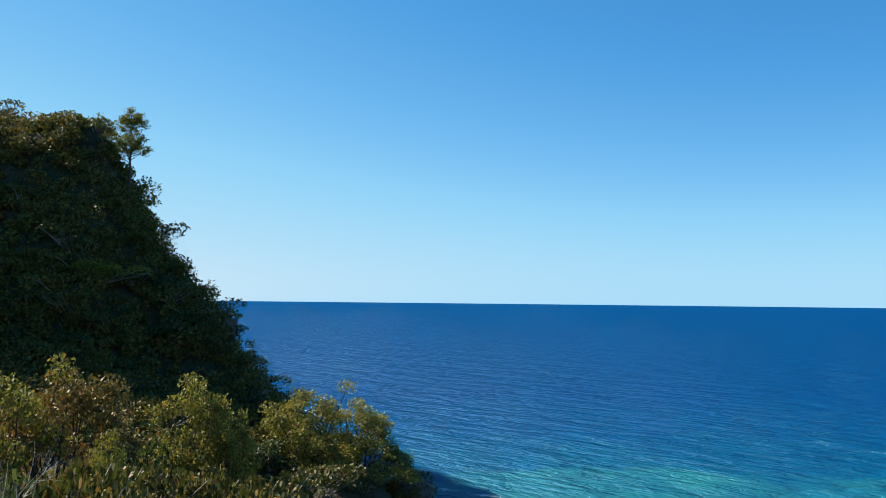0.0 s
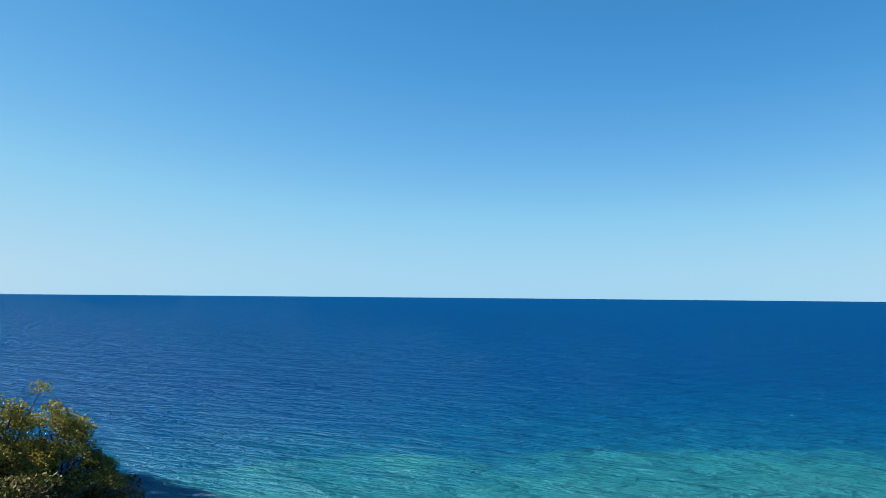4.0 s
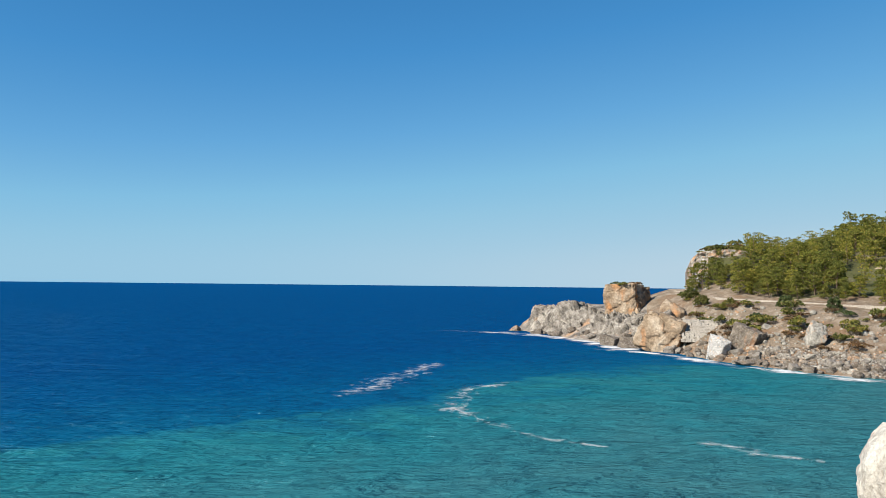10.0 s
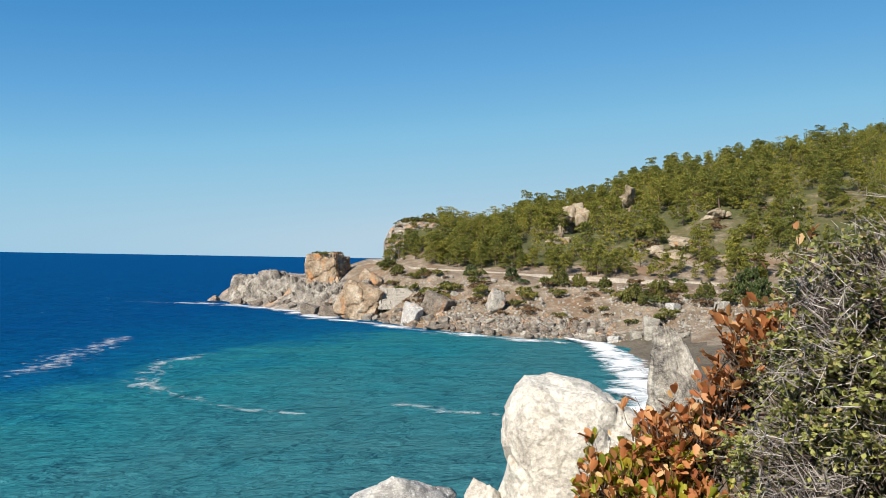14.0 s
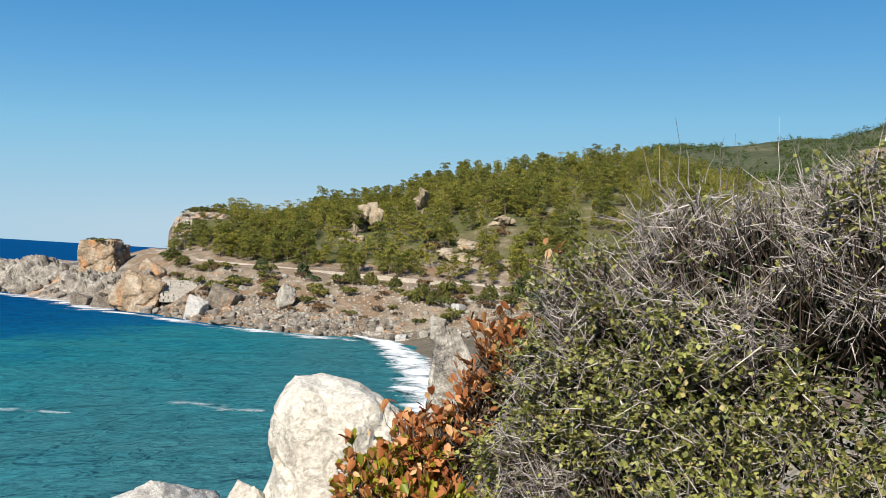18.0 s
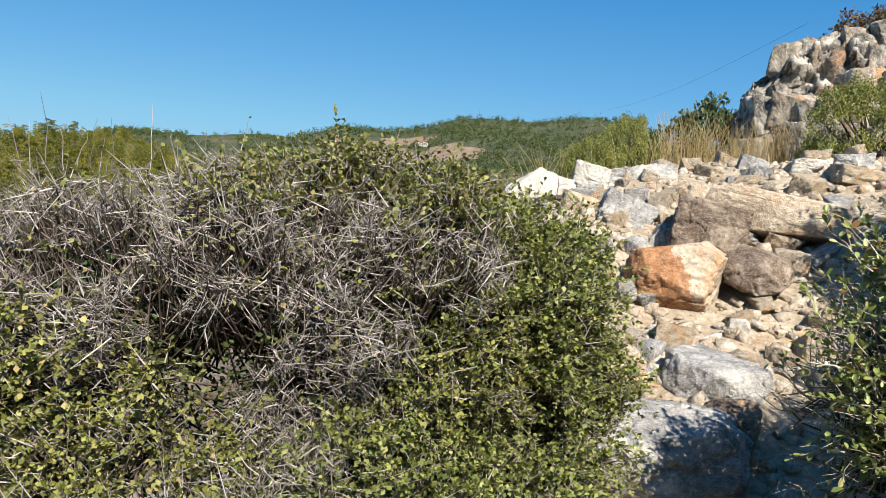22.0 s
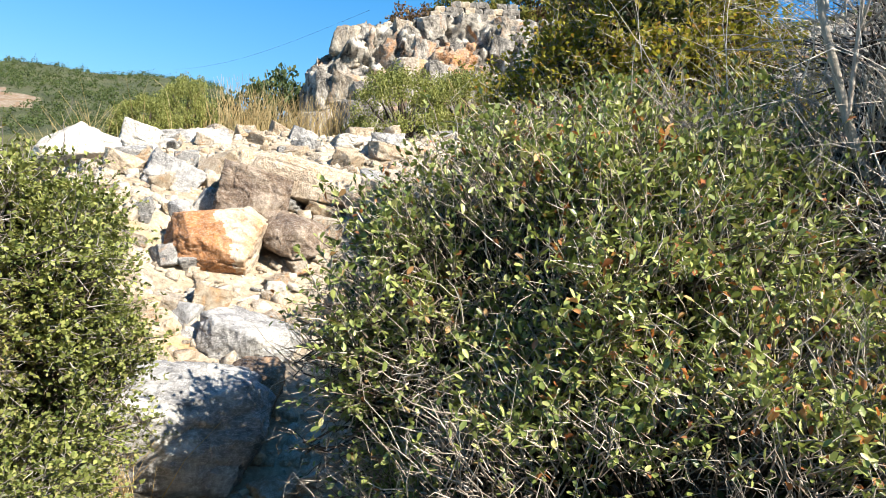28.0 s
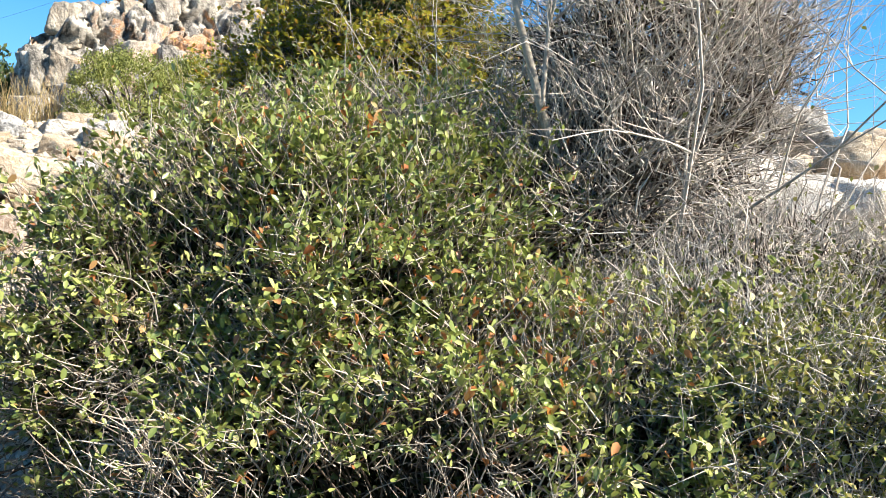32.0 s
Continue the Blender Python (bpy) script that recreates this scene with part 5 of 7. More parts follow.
def pine_wood(count):
    """The rest of the hillside's pines and underwood, too many to count."""
    r = np.random.default_rng(23)
    kinds = []
    for _ in range(9):
        t = np.linspace(0, 1, 4)
        bend = np.cumsum(r.normal(0, 0.05, (4, 2)), 0) * 0.4
        trunk = np.stack([bend[:, 0], bend[:, 1], t * 0.94], -1)
        kinds.append((trunk, crown_pads(r, 1.0, r.uniform(0.32, 0.46), trunk, 11, 34, r.uniform(0.08, 0.24))[1]))
    stems, rad, pts = [], [], []
    for _ in range(count):
        az = r.uniform(0.5, 37)
        near = np.interp(az, *zip(*ROADLINE)) + 5
        d = near + (r.random() ** 0.75) * np.interp(az, (0, 6, 12, 20, 37), (45, 100, 150, 220, 260))
        p = np.array(on_ground(az, d, 0.1))
        if p[2] < 4 or bare_rock(az, d) or noise.noise(Vector((p[0], p[1], 0)) * 0.035) < -0.46:
            continue
        h = r.uniform(1.1, 6.0)
        trunk, crown = kinds[r.integers(0, 9)]
        an = r.uniform(0, 6.28)
        m = np.array([[math.cos(an), -math.sin(an), 0], [math.sin(an), math.cos(an), 0], [0, 0, 1]]) * h
        stems.append(p + trunk @ m.T)
        rad.append(0.02 * h * (1 - 0.8 * np.linspace(0, 1, 4)))
        pts.append(p + crown @ m.T)
    ob = thing("pine_wood", Matrix(), "close pine wood and underwood on the hillside", "woods", kind="stuff")
    part("trunkwork", grid_mesh("trunkwork", *tubes(np.array(stems), np.array(rad), 4), mats=(M_TRUNK,)), ob)
    part("crownwork", grid_mesh("crownwork", *clump_leaves(r, np.concatenate(pts), 0.38, 0.22), mats=(M_PINE,)), ob)


pine_wood(1300)
# shrubs on the slopes below and above the road
SHRUBS = [shrub_meshes(200 + k, 1.0, 0.9, (M_SHRUB, M_DRYSHRUB, M_DARKLEAF, M_SHRUB)[k % 4], 360, 0.2) for k in range(8)]
sproto = [plant("slope_shrub", SHRUBS[k], ("stemwork", "foliage"), ("olive-green wild shrub on the slope", "dry reddish-brown scrub on the slope", "dark green shrub on the slope", "olive-green wild shrub on the slope")[k % 4], "shrub", "shrubs on the slope") for k in range(8)]
for k in range(250):
    az = forest.uniform(-4, 29)
    rd = np.interp(az, *zip(*ROADLINE))
    if forest.random() < 0.62:
        d = rd + forest.uniform(-24, -6.5)
        kind = forest.choice([1, 5, 1, 5, 1, 5, 0, 4, 3])
        s = forest.uniform(0.5, 1.4) if kind % 4 == 1 else forest.uniform(0.8, 2.2)
    else:
        d = rd + forest.uniform(6, 70)
        kind = forest.choice([0, 3, 4, 7, 1])
        s = forest.uniform(1.0, 2.4)
    p = on_ground(az, d, 0.1)
    copy_thing(sproto[kind], pose(*p, 0, 0, forest.uniform(0, 360)) @ Matrix.Diagonal((s, s, s * forest.uniform(0.9, 1.4), 1)))
for k in range(60):
    az = forest.uniform(-2.5, 3.5)
    p = place(az, forest.uniform(200, 209))
    p.z = max(ground_z(p.x, p.y), 12 + 199 * math.tan(radians(np.interp(az, (-3.1, -2.6, -1.5, 0.2, 2.0), (1.75, 2.3, 2.5, 2.45, 2.1))))) - 0.3
    s = forest.uniform(1.3, 2.6)
    copy_thing(sproto[forest.choice([1, 5, 0, 3])], pose(*p, 0, 0, forest.uniform(0, 360)) @ Matrix.Diagonal((s, s, s * 0.8, 1)))
for k, (az, d, dz) in enumerate(((-7.6, 184, 8.4), (-7.0, 186, 8.5), (-7.9, 187, 8.3), (-6.6, 188, 8.3))):
    p = place(az, d, 11.9)
    s = 1.7
    copy_thing(sproto[(0, 1, 2, 1)[k]], pose(p.x, p.y, p.z, 0, 0, 40 * k) @ Matrix.Diagonal((s, s, s * 0.7, 1)))
# taller bushes that stand out on the slope: heading, distance, width, height, kind
BIGS = [dome_meshes(230 + k, (M_SHRUB, M_DARKLEAF)[k], 2600, 0.13) for k in range(2)]
bproto = [plant("tall_bush", BIGS[k], ("stemwork", "foliage"), ("tall olive-green bush below the road", "tall dark green bush below the road")[k], "bush", "tall bushes on the slope") for k in range(2)]
for az, d, w, h, kind in ((14.1, 133, 1.8, 3.0, 0), (15.0, 131, 1.4, 2.2, 0), (15.8, 134, 1.4, 2.4, 0), (17.2, 135, 1.4, 1.8, 0), (21.6, 131, 2.1, 4.6, 1), (22.4, 129, 1.8, 3.4, 1), (9.1, 147, 1.7, 3.0, 0), (10.4, 146, 1.4, 2.2, 0), (5.7, 151, 1.5, 2.4, 1), (2.8, 156, 1.6, 2.0, 1), (-0.6, 160, 1.8, 1.9, 0), (-2.4, 168, 1.6, 2.0, 0), (-3.1, 176, 2.0, 2.2, 0), (1.0, 150, 1.2, 1.6, 1), (24.0, 132, 1.8, 3, 1), (18.9, 132, 1.5, 2.2, 0), (12.2, 143, 1.4, 2.0, 0)):
    copy_thing(bproto[kind], pose(*on_ground(az, d, 0.1), 0, 0, az * 70) @ Matrix.Diagonal((w, w, h, 1)))
for k, ob in enumerate(bproto):
    ob.matrix_basis = pose(*on_ground(25.5 + k, 136, 0.1), 0, 0, 30 * k) @ Matrix.Diagonal((1.6, 1.6, 2.4, 1))
for k, ob in enumerate(sproto):
    ob.matrix_basis = pose(*on_ground(1 + 2.7 * k, 150 - 1.5 * k, 0.1), 0, 0, 30 * k) @ Matrix.Diagonal((1.6, 1.6, 1.4, 1))


# wooded far hills
def far_forest():
    r = np.random.default_rng(31)
    pts = []
    for _ in range(4600):
        az, d = r.uniform(24, 76), 430 + 560 * r.random() ** 0.8
        p = on_ground(az, d)
        if noise.noise(Vector((p.x, p.y, 3)) * 0.008) < -0.12 and r.random() < 0.8:
            continue
        if min(math.hypot((az - 46) * 11, d - 640) - 45, math.hypot((az - 52) * 11, d - 600) - 35, math.hypot((az - 49) * 11, d - 720) - 30) < 0 and r.random() < 0.9:
            continue
        h = r.uniform(2.5, 7)
        m = 28
        g = r.normal(size=(m, 3)) * np.array([0.26, 0.26, 0.24]) * h + np.array([p.x, p.y, p.z + h * 0.6])
        pts.append(g)
    pts = np.concatenate(pts)
    v, q = clump_leaves(r, pts, 1.25)
    tagged(new("far_woods", grid_mesh("far_woods", v, q, mats=(M_FARWOOD,))), "pine woods covering the far hills", "woods", kind="stuff")


far_forest()


def house(pos, w, turn):
    ob = thing("house", pose(*pos, 0, 0, turn), "small white farmhouse on the far hill", "house", "far houses")
    bm = bmesh.new()
    bmesh.ops.create_cube(bm, size=1, matrix=Matrix.Translation((0, 0, w * 0.3)) @ Matrix.Diagonal((w, w * 0.7, w * 0.6, 1)))
    bmesh.ops.bevel(bm, geom=bm.edges[:], offset=0.05, segments=1, affect="EDGES")
    me = bpy.data.meshes.new("wall")
    bm.to_mesh(me)
    bm.free()
    me.materials.append(M_PLASTER)
    part("wall", me, ob)
    bm = bmesh.new()
    a, b, h, e = w * 0.56, w * 0.42, w * 0.6, w * 0.82
    vs = [bm.verts.new(c) for c in ((-a, -b, h), (a, -b, h), (a, b, h), (-a, b, h), (-a * 0.6, 0, e), (a * 0.6, 0, e))]
    for f in ((0, 1, 5, 4), (1, 2, 5), (2, 3, 4, 5), (3, 0, 4), (3, 2, 1, 0)):
        bm.faces.new([vs[k] for k in f])
    me = bpy.data.meshes.new("roof")
    bm.to_mesh(me)
    bm.free()
    me.materials.append(M_TILE)
    part("roof", me, ob, "terracotta tiled roof")
    for sx in (-0.25, 0.25):
        bm = bmesh.new()
        bmesh.ops.create_cube(bm, size=1, matrix=Matrix.Translation((sx * w, -w * 0.35, w * 0.34)) @ Matrix.Diagonal((w * 0.14, 0.1, w * 0.2, 1)))
        me = bpy.data.meshes.new("window")
        bm.to_mesh(me)
        bm.free()
        me.materials.append(M_ASPHALT)
        part("window", me, ob, "dark window")


M_PLASTER = earth_mat("plaster", [(0.3, (0.66, 0.64, 0.6)), (0.7, (0.78, 0.76, 0.72))], (0.6, 0.57, 0.52), 0.65, 0.4)
M_TILE = earth_mat("roof_tile", [(0.3, (0.3, 0.13, 0.08)), (0.7, (0.42, 0.2, 0.12))], (0.3, 0.16, 0.1), 0.6, 0.8)
house(on_ground(45.7, 640, 0.5), 9, 40)
house(on_ground(44.2, 700, 0.5), 10, -20)
house(on_ground(50.5, 660, 0.5), 8, 10)

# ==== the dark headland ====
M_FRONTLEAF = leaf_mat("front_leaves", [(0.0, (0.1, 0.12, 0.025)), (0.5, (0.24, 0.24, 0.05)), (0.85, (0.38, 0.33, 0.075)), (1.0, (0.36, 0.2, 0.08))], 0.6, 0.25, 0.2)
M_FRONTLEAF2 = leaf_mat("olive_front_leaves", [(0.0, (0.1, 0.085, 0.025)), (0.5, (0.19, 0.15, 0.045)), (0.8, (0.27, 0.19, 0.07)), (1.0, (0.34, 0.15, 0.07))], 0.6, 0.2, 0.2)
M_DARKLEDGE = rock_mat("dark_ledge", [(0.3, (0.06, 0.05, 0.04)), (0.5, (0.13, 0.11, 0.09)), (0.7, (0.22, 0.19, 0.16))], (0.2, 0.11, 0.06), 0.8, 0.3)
headland = np.random.default_rng(77)
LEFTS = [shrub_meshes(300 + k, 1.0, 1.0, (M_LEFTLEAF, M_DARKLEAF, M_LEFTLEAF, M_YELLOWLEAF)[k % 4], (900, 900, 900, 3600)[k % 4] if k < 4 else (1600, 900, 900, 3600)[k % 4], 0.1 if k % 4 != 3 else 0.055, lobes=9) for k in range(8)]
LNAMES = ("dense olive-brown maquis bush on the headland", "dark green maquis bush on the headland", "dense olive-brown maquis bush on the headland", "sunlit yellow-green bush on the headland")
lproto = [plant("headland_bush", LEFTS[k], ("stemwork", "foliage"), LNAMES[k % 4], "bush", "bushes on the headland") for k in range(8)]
n_ = 0
while n_ < 255:
    az = headland.uniform(-112, -86)
    d = headland.uniform(43, 78)
    p = on_ground(az, d, 0.3)
    if p.z < 2.2:
        n_ += 0.1
        continue
    s = headland.uniform(0.9, 2.1)
    if abs(az + 99.9) < 1.6 and 60 < d < 68:
        s *= 0.45
    copy_thing(lproto[headland.choice([0, 1, 2, 4, 5, 6])], pose(*p, headland.uniform(-12, 12), headland.uniform(-12, 12), headland.uniform(0, 360)) @ Matrix.Diagonal((s, s, s, 1)))
    n_ += 1

def headland_scrub(count):
    """The rest of the scrub that clothes the headland."""
    r = np.random.default_rng(79)
    pts = []
    while len(pts) < count:
        p = np.array(on_ground(r.uniform(-113, -88), r.uniform(44, 76), 0.1))
        if p[2] < 2.5:
            continue
        s = r.uniform(0.5, 1.5)
        m = 240
        cen = r.normal(0, 0.45, (5, 3)) * np.array([1, 1, 0.5]) + np.array([0, 0, 0.5])
        pts.append(p + (cen[r.integers(0, 5, m)] + unit(r, m) * r.uniform(0.2, 0.42, (m, 1))) * s)
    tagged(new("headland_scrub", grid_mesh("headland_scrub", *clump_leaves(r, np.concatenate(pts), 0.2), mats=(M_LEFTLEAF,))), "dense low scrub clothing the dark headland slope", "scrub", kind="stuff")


headland_scrub(1500)
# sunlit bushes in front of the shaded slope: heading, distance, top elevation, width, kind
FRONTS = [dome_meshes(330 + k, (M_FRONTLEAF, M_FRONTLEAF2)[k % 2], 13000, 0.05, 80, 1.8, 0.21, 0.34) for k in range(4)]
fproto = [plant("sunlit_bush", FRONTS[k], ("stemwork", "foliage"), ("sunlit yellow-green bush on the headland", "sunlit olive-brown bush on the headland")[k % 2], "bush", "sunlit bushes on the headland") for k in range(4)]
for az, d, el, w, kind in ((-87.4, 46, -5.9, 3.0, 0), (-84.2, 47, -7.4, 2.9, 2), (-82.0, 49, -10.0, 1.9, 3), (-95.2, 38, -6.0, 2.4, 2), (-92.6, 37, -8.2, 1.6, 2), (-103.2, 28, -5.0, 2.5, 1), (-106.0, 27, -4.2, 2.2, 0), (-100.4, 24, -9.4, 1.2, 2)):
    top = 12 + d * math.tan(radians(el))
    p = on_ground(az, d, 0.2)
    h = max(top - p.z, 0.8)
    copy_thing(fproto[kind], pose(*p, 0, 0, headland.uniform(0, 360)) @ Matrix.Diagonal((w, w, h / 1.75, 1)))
for az, d, el, w in ((-98, 30, -10, 1.6), (-95, 31, -11, 1.6), (-92, 33, -11.5, 1.8), (-89.5, 37, -11, 2), (-86.5, 41, -11, 2.2), (-84, 44, -11.5, 2), (-106.5, 20, -9.5, 1.4), (-103, 22, -9.5, 1.4), (-90.3, 44, -9, 1.8), (-98.5, 36, -8.4, 1.7), (-81, 49.5, -11.6, 1.5)):
    p = on_ground(az, d, 0.2)
    h = max(12 + d * math.tan(radians(el)) - p.z, 0.8)
    copy_thing(lproto[headland.choice([0, 1, 2, 5])], pose(*p, 0, 0, headland.uniform(0, 360)) @ Matrix.Diagonal((w, w, h, 1)))
for k, ob in enumerate(fproto):
    ob.matrix_basis = pose(*on_ground(-110 - k, 24 + 2 * k, 0.2), 0, 0, 50 * k) @ Matrix.Diagonal((1.8, 1.8, 1.4, 1))
for k, ob in enumerate(lproto):
    ob.matrix_basis = pose(*on_ground(-108 + 2.2 * k, 56 + k, 0.3), 0, 0, 60 * k) @ Matrix.Diagonal((2, 2, 2, 1))
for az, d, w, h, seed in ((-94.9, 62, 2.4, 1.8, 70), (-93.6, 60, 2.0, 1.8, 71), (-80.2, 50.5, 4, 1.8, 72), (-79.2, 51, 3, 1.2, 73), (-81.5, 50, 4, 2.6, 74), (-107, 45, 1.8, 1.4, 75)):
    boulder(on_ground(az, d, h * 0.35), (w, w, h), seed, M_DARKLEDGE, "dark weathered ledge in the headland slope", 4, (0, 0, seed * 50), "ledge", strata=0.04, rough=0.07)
foam("shore_foam", ((-80.8, 53, 1.0), (-79.2, 53.5, 2.6), (-77.8, 52, 3.0), (-76, 51, 2.2), (-74, 50.5, 1.0)), M_STREAK, "white wash at the foot of the headland")
# the lone pine on the ridge and a bare shrub below it
tm, cm = airy_pine(401)
pt = thing("ridge_pine", pose(*on_ground(-99.9, 66, 0.2), 0, 0, 20) @ Matrix.Diagonal((7.4, 7.4, 7.4, 1)), "lone thin pine on the headland ridge against the sky", "tree")
part("trunk", tm, pt)
part("crown", cm, pt)


def bare(name, seed, starts, label, mat, level=3, forks=3, spread=0.7, up=0.1, sides=4):
    r = np.random.default_rng(seed)
    out = []
    for s, w, l, rad in starts:
        grow(r, s, w, l, rad, level, out, spread, up, forks)
    ob = thing(name, Matrix(), label, "bush")
    v, q = tubes(np.array([o[0] for o in out]), np.array([o[1] for o in out]), sides)
    part("branchwork", grid_mesh("branchwork", v, q, smooth=True, mats=(mat,)), ob)
    return ob


for k, (az, d) in enumerate(((-97.3, 65), (-96.4, 64), (-92.2, 60))):
    p = on_ground(az, d, 0.1)
    bare("bare_shrub", 410 + k, [(p, (0.3, 0.4, 0.8), 1.6, 0.05), (p, (-0.2, 0.6, 0.7), 1.3, 0.04)], "bare grey shrub on the headland edge", M_GREYTWIG, 2, 3)
p = on_ground(-106.2, 19, 0.2)
bare("bare_shrub", 420, [(p, (0.1, 0.1, 1), 2.6, 0.05), (p, (0.3, -0.5, 0.9), 2.2, 0.045), (p, (0.2, 0.5, 0.9), 2.3, 0.045)], "bare pale shrub among sunlit bushes", M_ASHTWIG, 3, 4)

p = on_ground(24.3, 182, 0.2)
bare("dead_tree", 431, [(p, (0.02, 0, 1), 4.2, 0.12), (p + Vector((0, 0, 2.2)), (0.6, 0, 0.8), 2.0, 0.07), (p + Vector((0, 0, 2.6)), (-0.6, 0.1, 0.8), 1.8, 0.06)], "bleached dead pine among the green ones", M_ASHTWIG, 2, 3)

# ==== rocks by the path ====
M_SPIRE = rock_mat("spire_rock", [(0.42, (0.045, 0.04, 0.04)), (0.52, (0.24, 0.22, 0.19)), (0.64, (0.48, 0.45, 0.4))], (0.3, 0.18, 0.1), 1.6, 0.25)
white = boulder((0.78, 4.6, 10.13), (0.9, 0.8, 1.36), 501, M_WHITE_ROCK, "smooth pale boulder above the bay", 6, (0, 0, -9), "white_boulder", planes=80, rough=0.034, hmin=0.93)
for q in white.data.vertices:
    # broad flat head leaning to the sea over an undercut flank, its back falling away
    f_ = q.co.z / 1.36
    if f_ > 0.7:
        q.co.z = 1.36 * (0.7 + 0.3 * (1 - math.exp(-(f_ - 0.7) * 4.2)))
    r_top = 1 + 0.42 * max(0.0, f_ - 0.62)
    q.co.x, q.co.y = q.co.x * r_top, q.co.y * r_top
    if q.co.x < 0:
        q.co.x *= 1 - 0.13 * math.exp(-((f_ - 0.55) / 0.14) ** 2)
    q.co.z -= 0.3 * max(0.0, q.co.x - 0.05) * f_ ** 2
boulder((0.28, 4.6, 10.55), (0.2, 0.22, 0.28), 503, M_WHITE_ROCK, "small cream stone beside the pale boulder", 4, name="stone")
boulder((-0.15, 4.75, 10.3), (0.72, 0.5, 0.52), 504, M_GREY_ROCK, "grey cleft rock beside the pale boulder", 5, (0, 0, 10), "grey_rock")
sp = seen_from_eye(17.9, -4.6, 22)
spire = boulder((sp.x + 0.1, sp.y, sp.z - 3.9), (2.6, 2.0, 4.1), 505, M_SPIRE, "dark-streaked pointed rock spire above the beach", 6, (0, -6, 0), "rock_spire", planes=20, strata=0.06, rough=0.08)
for q in spire.data.vertices:
    f_ = 1 - 0.78 * (q.co.z / 4.1) ** 1.2
    q.co.x, q.co.y = q.co.x * f_ - 0.12 * q.co.z, q.co.y * f_
boulder((sp.x + 0.7, sp.y - 0.2, sp.z - 3.6), (1.6, 1.4, 2.7), 506, M_SPIRE, "dark-streaked rock below the spire", 5, (0, 8, 40), "rock_spire", upright=0.4, strata=0.04, rough=0.07)
# rubble slope: named boulders, turned to face the path: place, width, depth, height
def bank_rock(name, az, d, z, w, dep, h, seed, mat, label, level=5, tip=(0, 0, 0), pale=None, shear=0.0, taper=0.0, **kw):
    """A rock of the bank. shear: how far its top leans along its width; taper: how much narrower its top is."""
    ob = new(name, rock_mesh(name, (w, dep, h), seed, mat, level, **kw))
    for q in ob.data.vertices:
        f = q.co.z / h
        q.co.x = q.co.x * (1 - taper * f) + shear * w * f
    if pale:
        # one flank broken fresh
        m2, edge = pale
        ob.data.materials.append(m2)
        for f in ob.data.polygons:
            c = f.center
            f.material_index = int(c.x / w + 0.25 * c.z / h + 0.16 * noise.fractal(c * 7, 0.8, 2.1, 4) > edge)
    p = place(az, d, z)
    ob.matrix_basis = pose(p.x, p.y, p.z, 0, 0, -az) @ pose(0, 0, 0, *tip)
    return tagged(ob, label, "rock")


M_PALEFACE = rock_mat("pale_face", [(0.3, (0.36, 0.28, 0.2)), (0.5, (0.52, 0.43, 0.33)), (0.7, (0.64, 0.56, 0.46))], (0.48, 0.28, 0.14), 4.5, 0.4)
bank_rock("grey_boulder", 65.4, 3.86, 10.96, 0.92, 0.72, 0.62, 511, M_GREY_ROCK, "big grey boulder with white veins at the foot of the rubble", 6, (0, 3, 0), planes=34, rough=0.03, hmin=0.86, taper=0.12)
bank_rock("grey_boulder", 70.0, 4.55, 11.36, 0.62, 0.62, 0.48, 512, M_GREY_ROCK, "sloping grey-white boulder on the rubble", 6, (-14, -4, 0), planes=30, rough=0.03, hmin=0.84, taper=0.2)
bank_rock("brown_boulder", 70.2, 4.1, 11.3, 0.3, 0.28, 0.28, 513, M_BROWN_ROCK, "rusty brown boulder in the bush's shade", 5, planes=24, hmin=0.8)
bank_rock("orange_boulder", 67.3, 5.32, 11.86, 0.7, 0.6, 0.5, 514, M_RUST_ROCK, "rust-orange boulder with a pale flank", 6, (-6, 5, 0), (M_PALEFACE, 0.2), planes=22, rough=0.028, hmin=0.84, taper=0.18)
bank_rock("brown_block", 69.0, 5.66, 12.2, 0.46, 0.5, 0.4, 515, M_BROWN_ROCK, "split dark brown block jutting from the rubble", 6, (4, 14, 0), rough=0.035, box=0.66, shear=-0.06)
bank_rock("brown_boulder", 71.9, 5.4, 12.02, 0.42, 0.42, 0.3, 516, M_BROWN_ROCK, "rounded brown boulder under the jutting block", 5, (0, 10, 0), planes=26, hmin=0.8)
bank_rock("tan_slab", 72.8, 6.3, 12.36, 0.95, 1.0, 0.3, 517, M_PALEFACE, "large flat tan slab on the rubble slope", 6, (-9, 5, 0), rough=0.007, box=0.6)
bank_rock("white_stone", 58.2, 6.6, 12.54, 0.72, 0.5, 0.38, 518, M_WHITE_ROCK, "pointed white boulder beside the green bush", 5, (0, -8, 0), planes=14, rough=0.03, shear=0.2, taper=0.35)
bank_rock("white_stone", 61.8, 7.0, 12.78, 0.32, 0.34, 0.24, 519, M_WHITE_ROCK, "small white boulder on the rubble", 5, (0, 14, 0), box=0.6, rough=0.03)
bank_rock("rust_stone", 61.2, 6.1, 12.48, 0.3, 0.3, 0.22, 526, M_TAN_ROCK, "low rust-stained stone on the rubble", 5, (0, 8, 0), planes=16, rough=0.04)
bank_rock("grey_block", 63.6, 6.0, 12.38, 0.4, 0.36, 0.28, 520, M_GREY_ROCK, "grey veined block on the rubble", 5, (-8, 22, 0), box=0.6, rough=0.04)
bank_rock("grey_block", 66.4, 5.75, 12.2, 0.28, 0.3, 0.25, 521, M_GREY_ROCK, "pale grey block wedged above the orange boulder", 5, (0, 28, 0), box=0.6, rough=0.04)
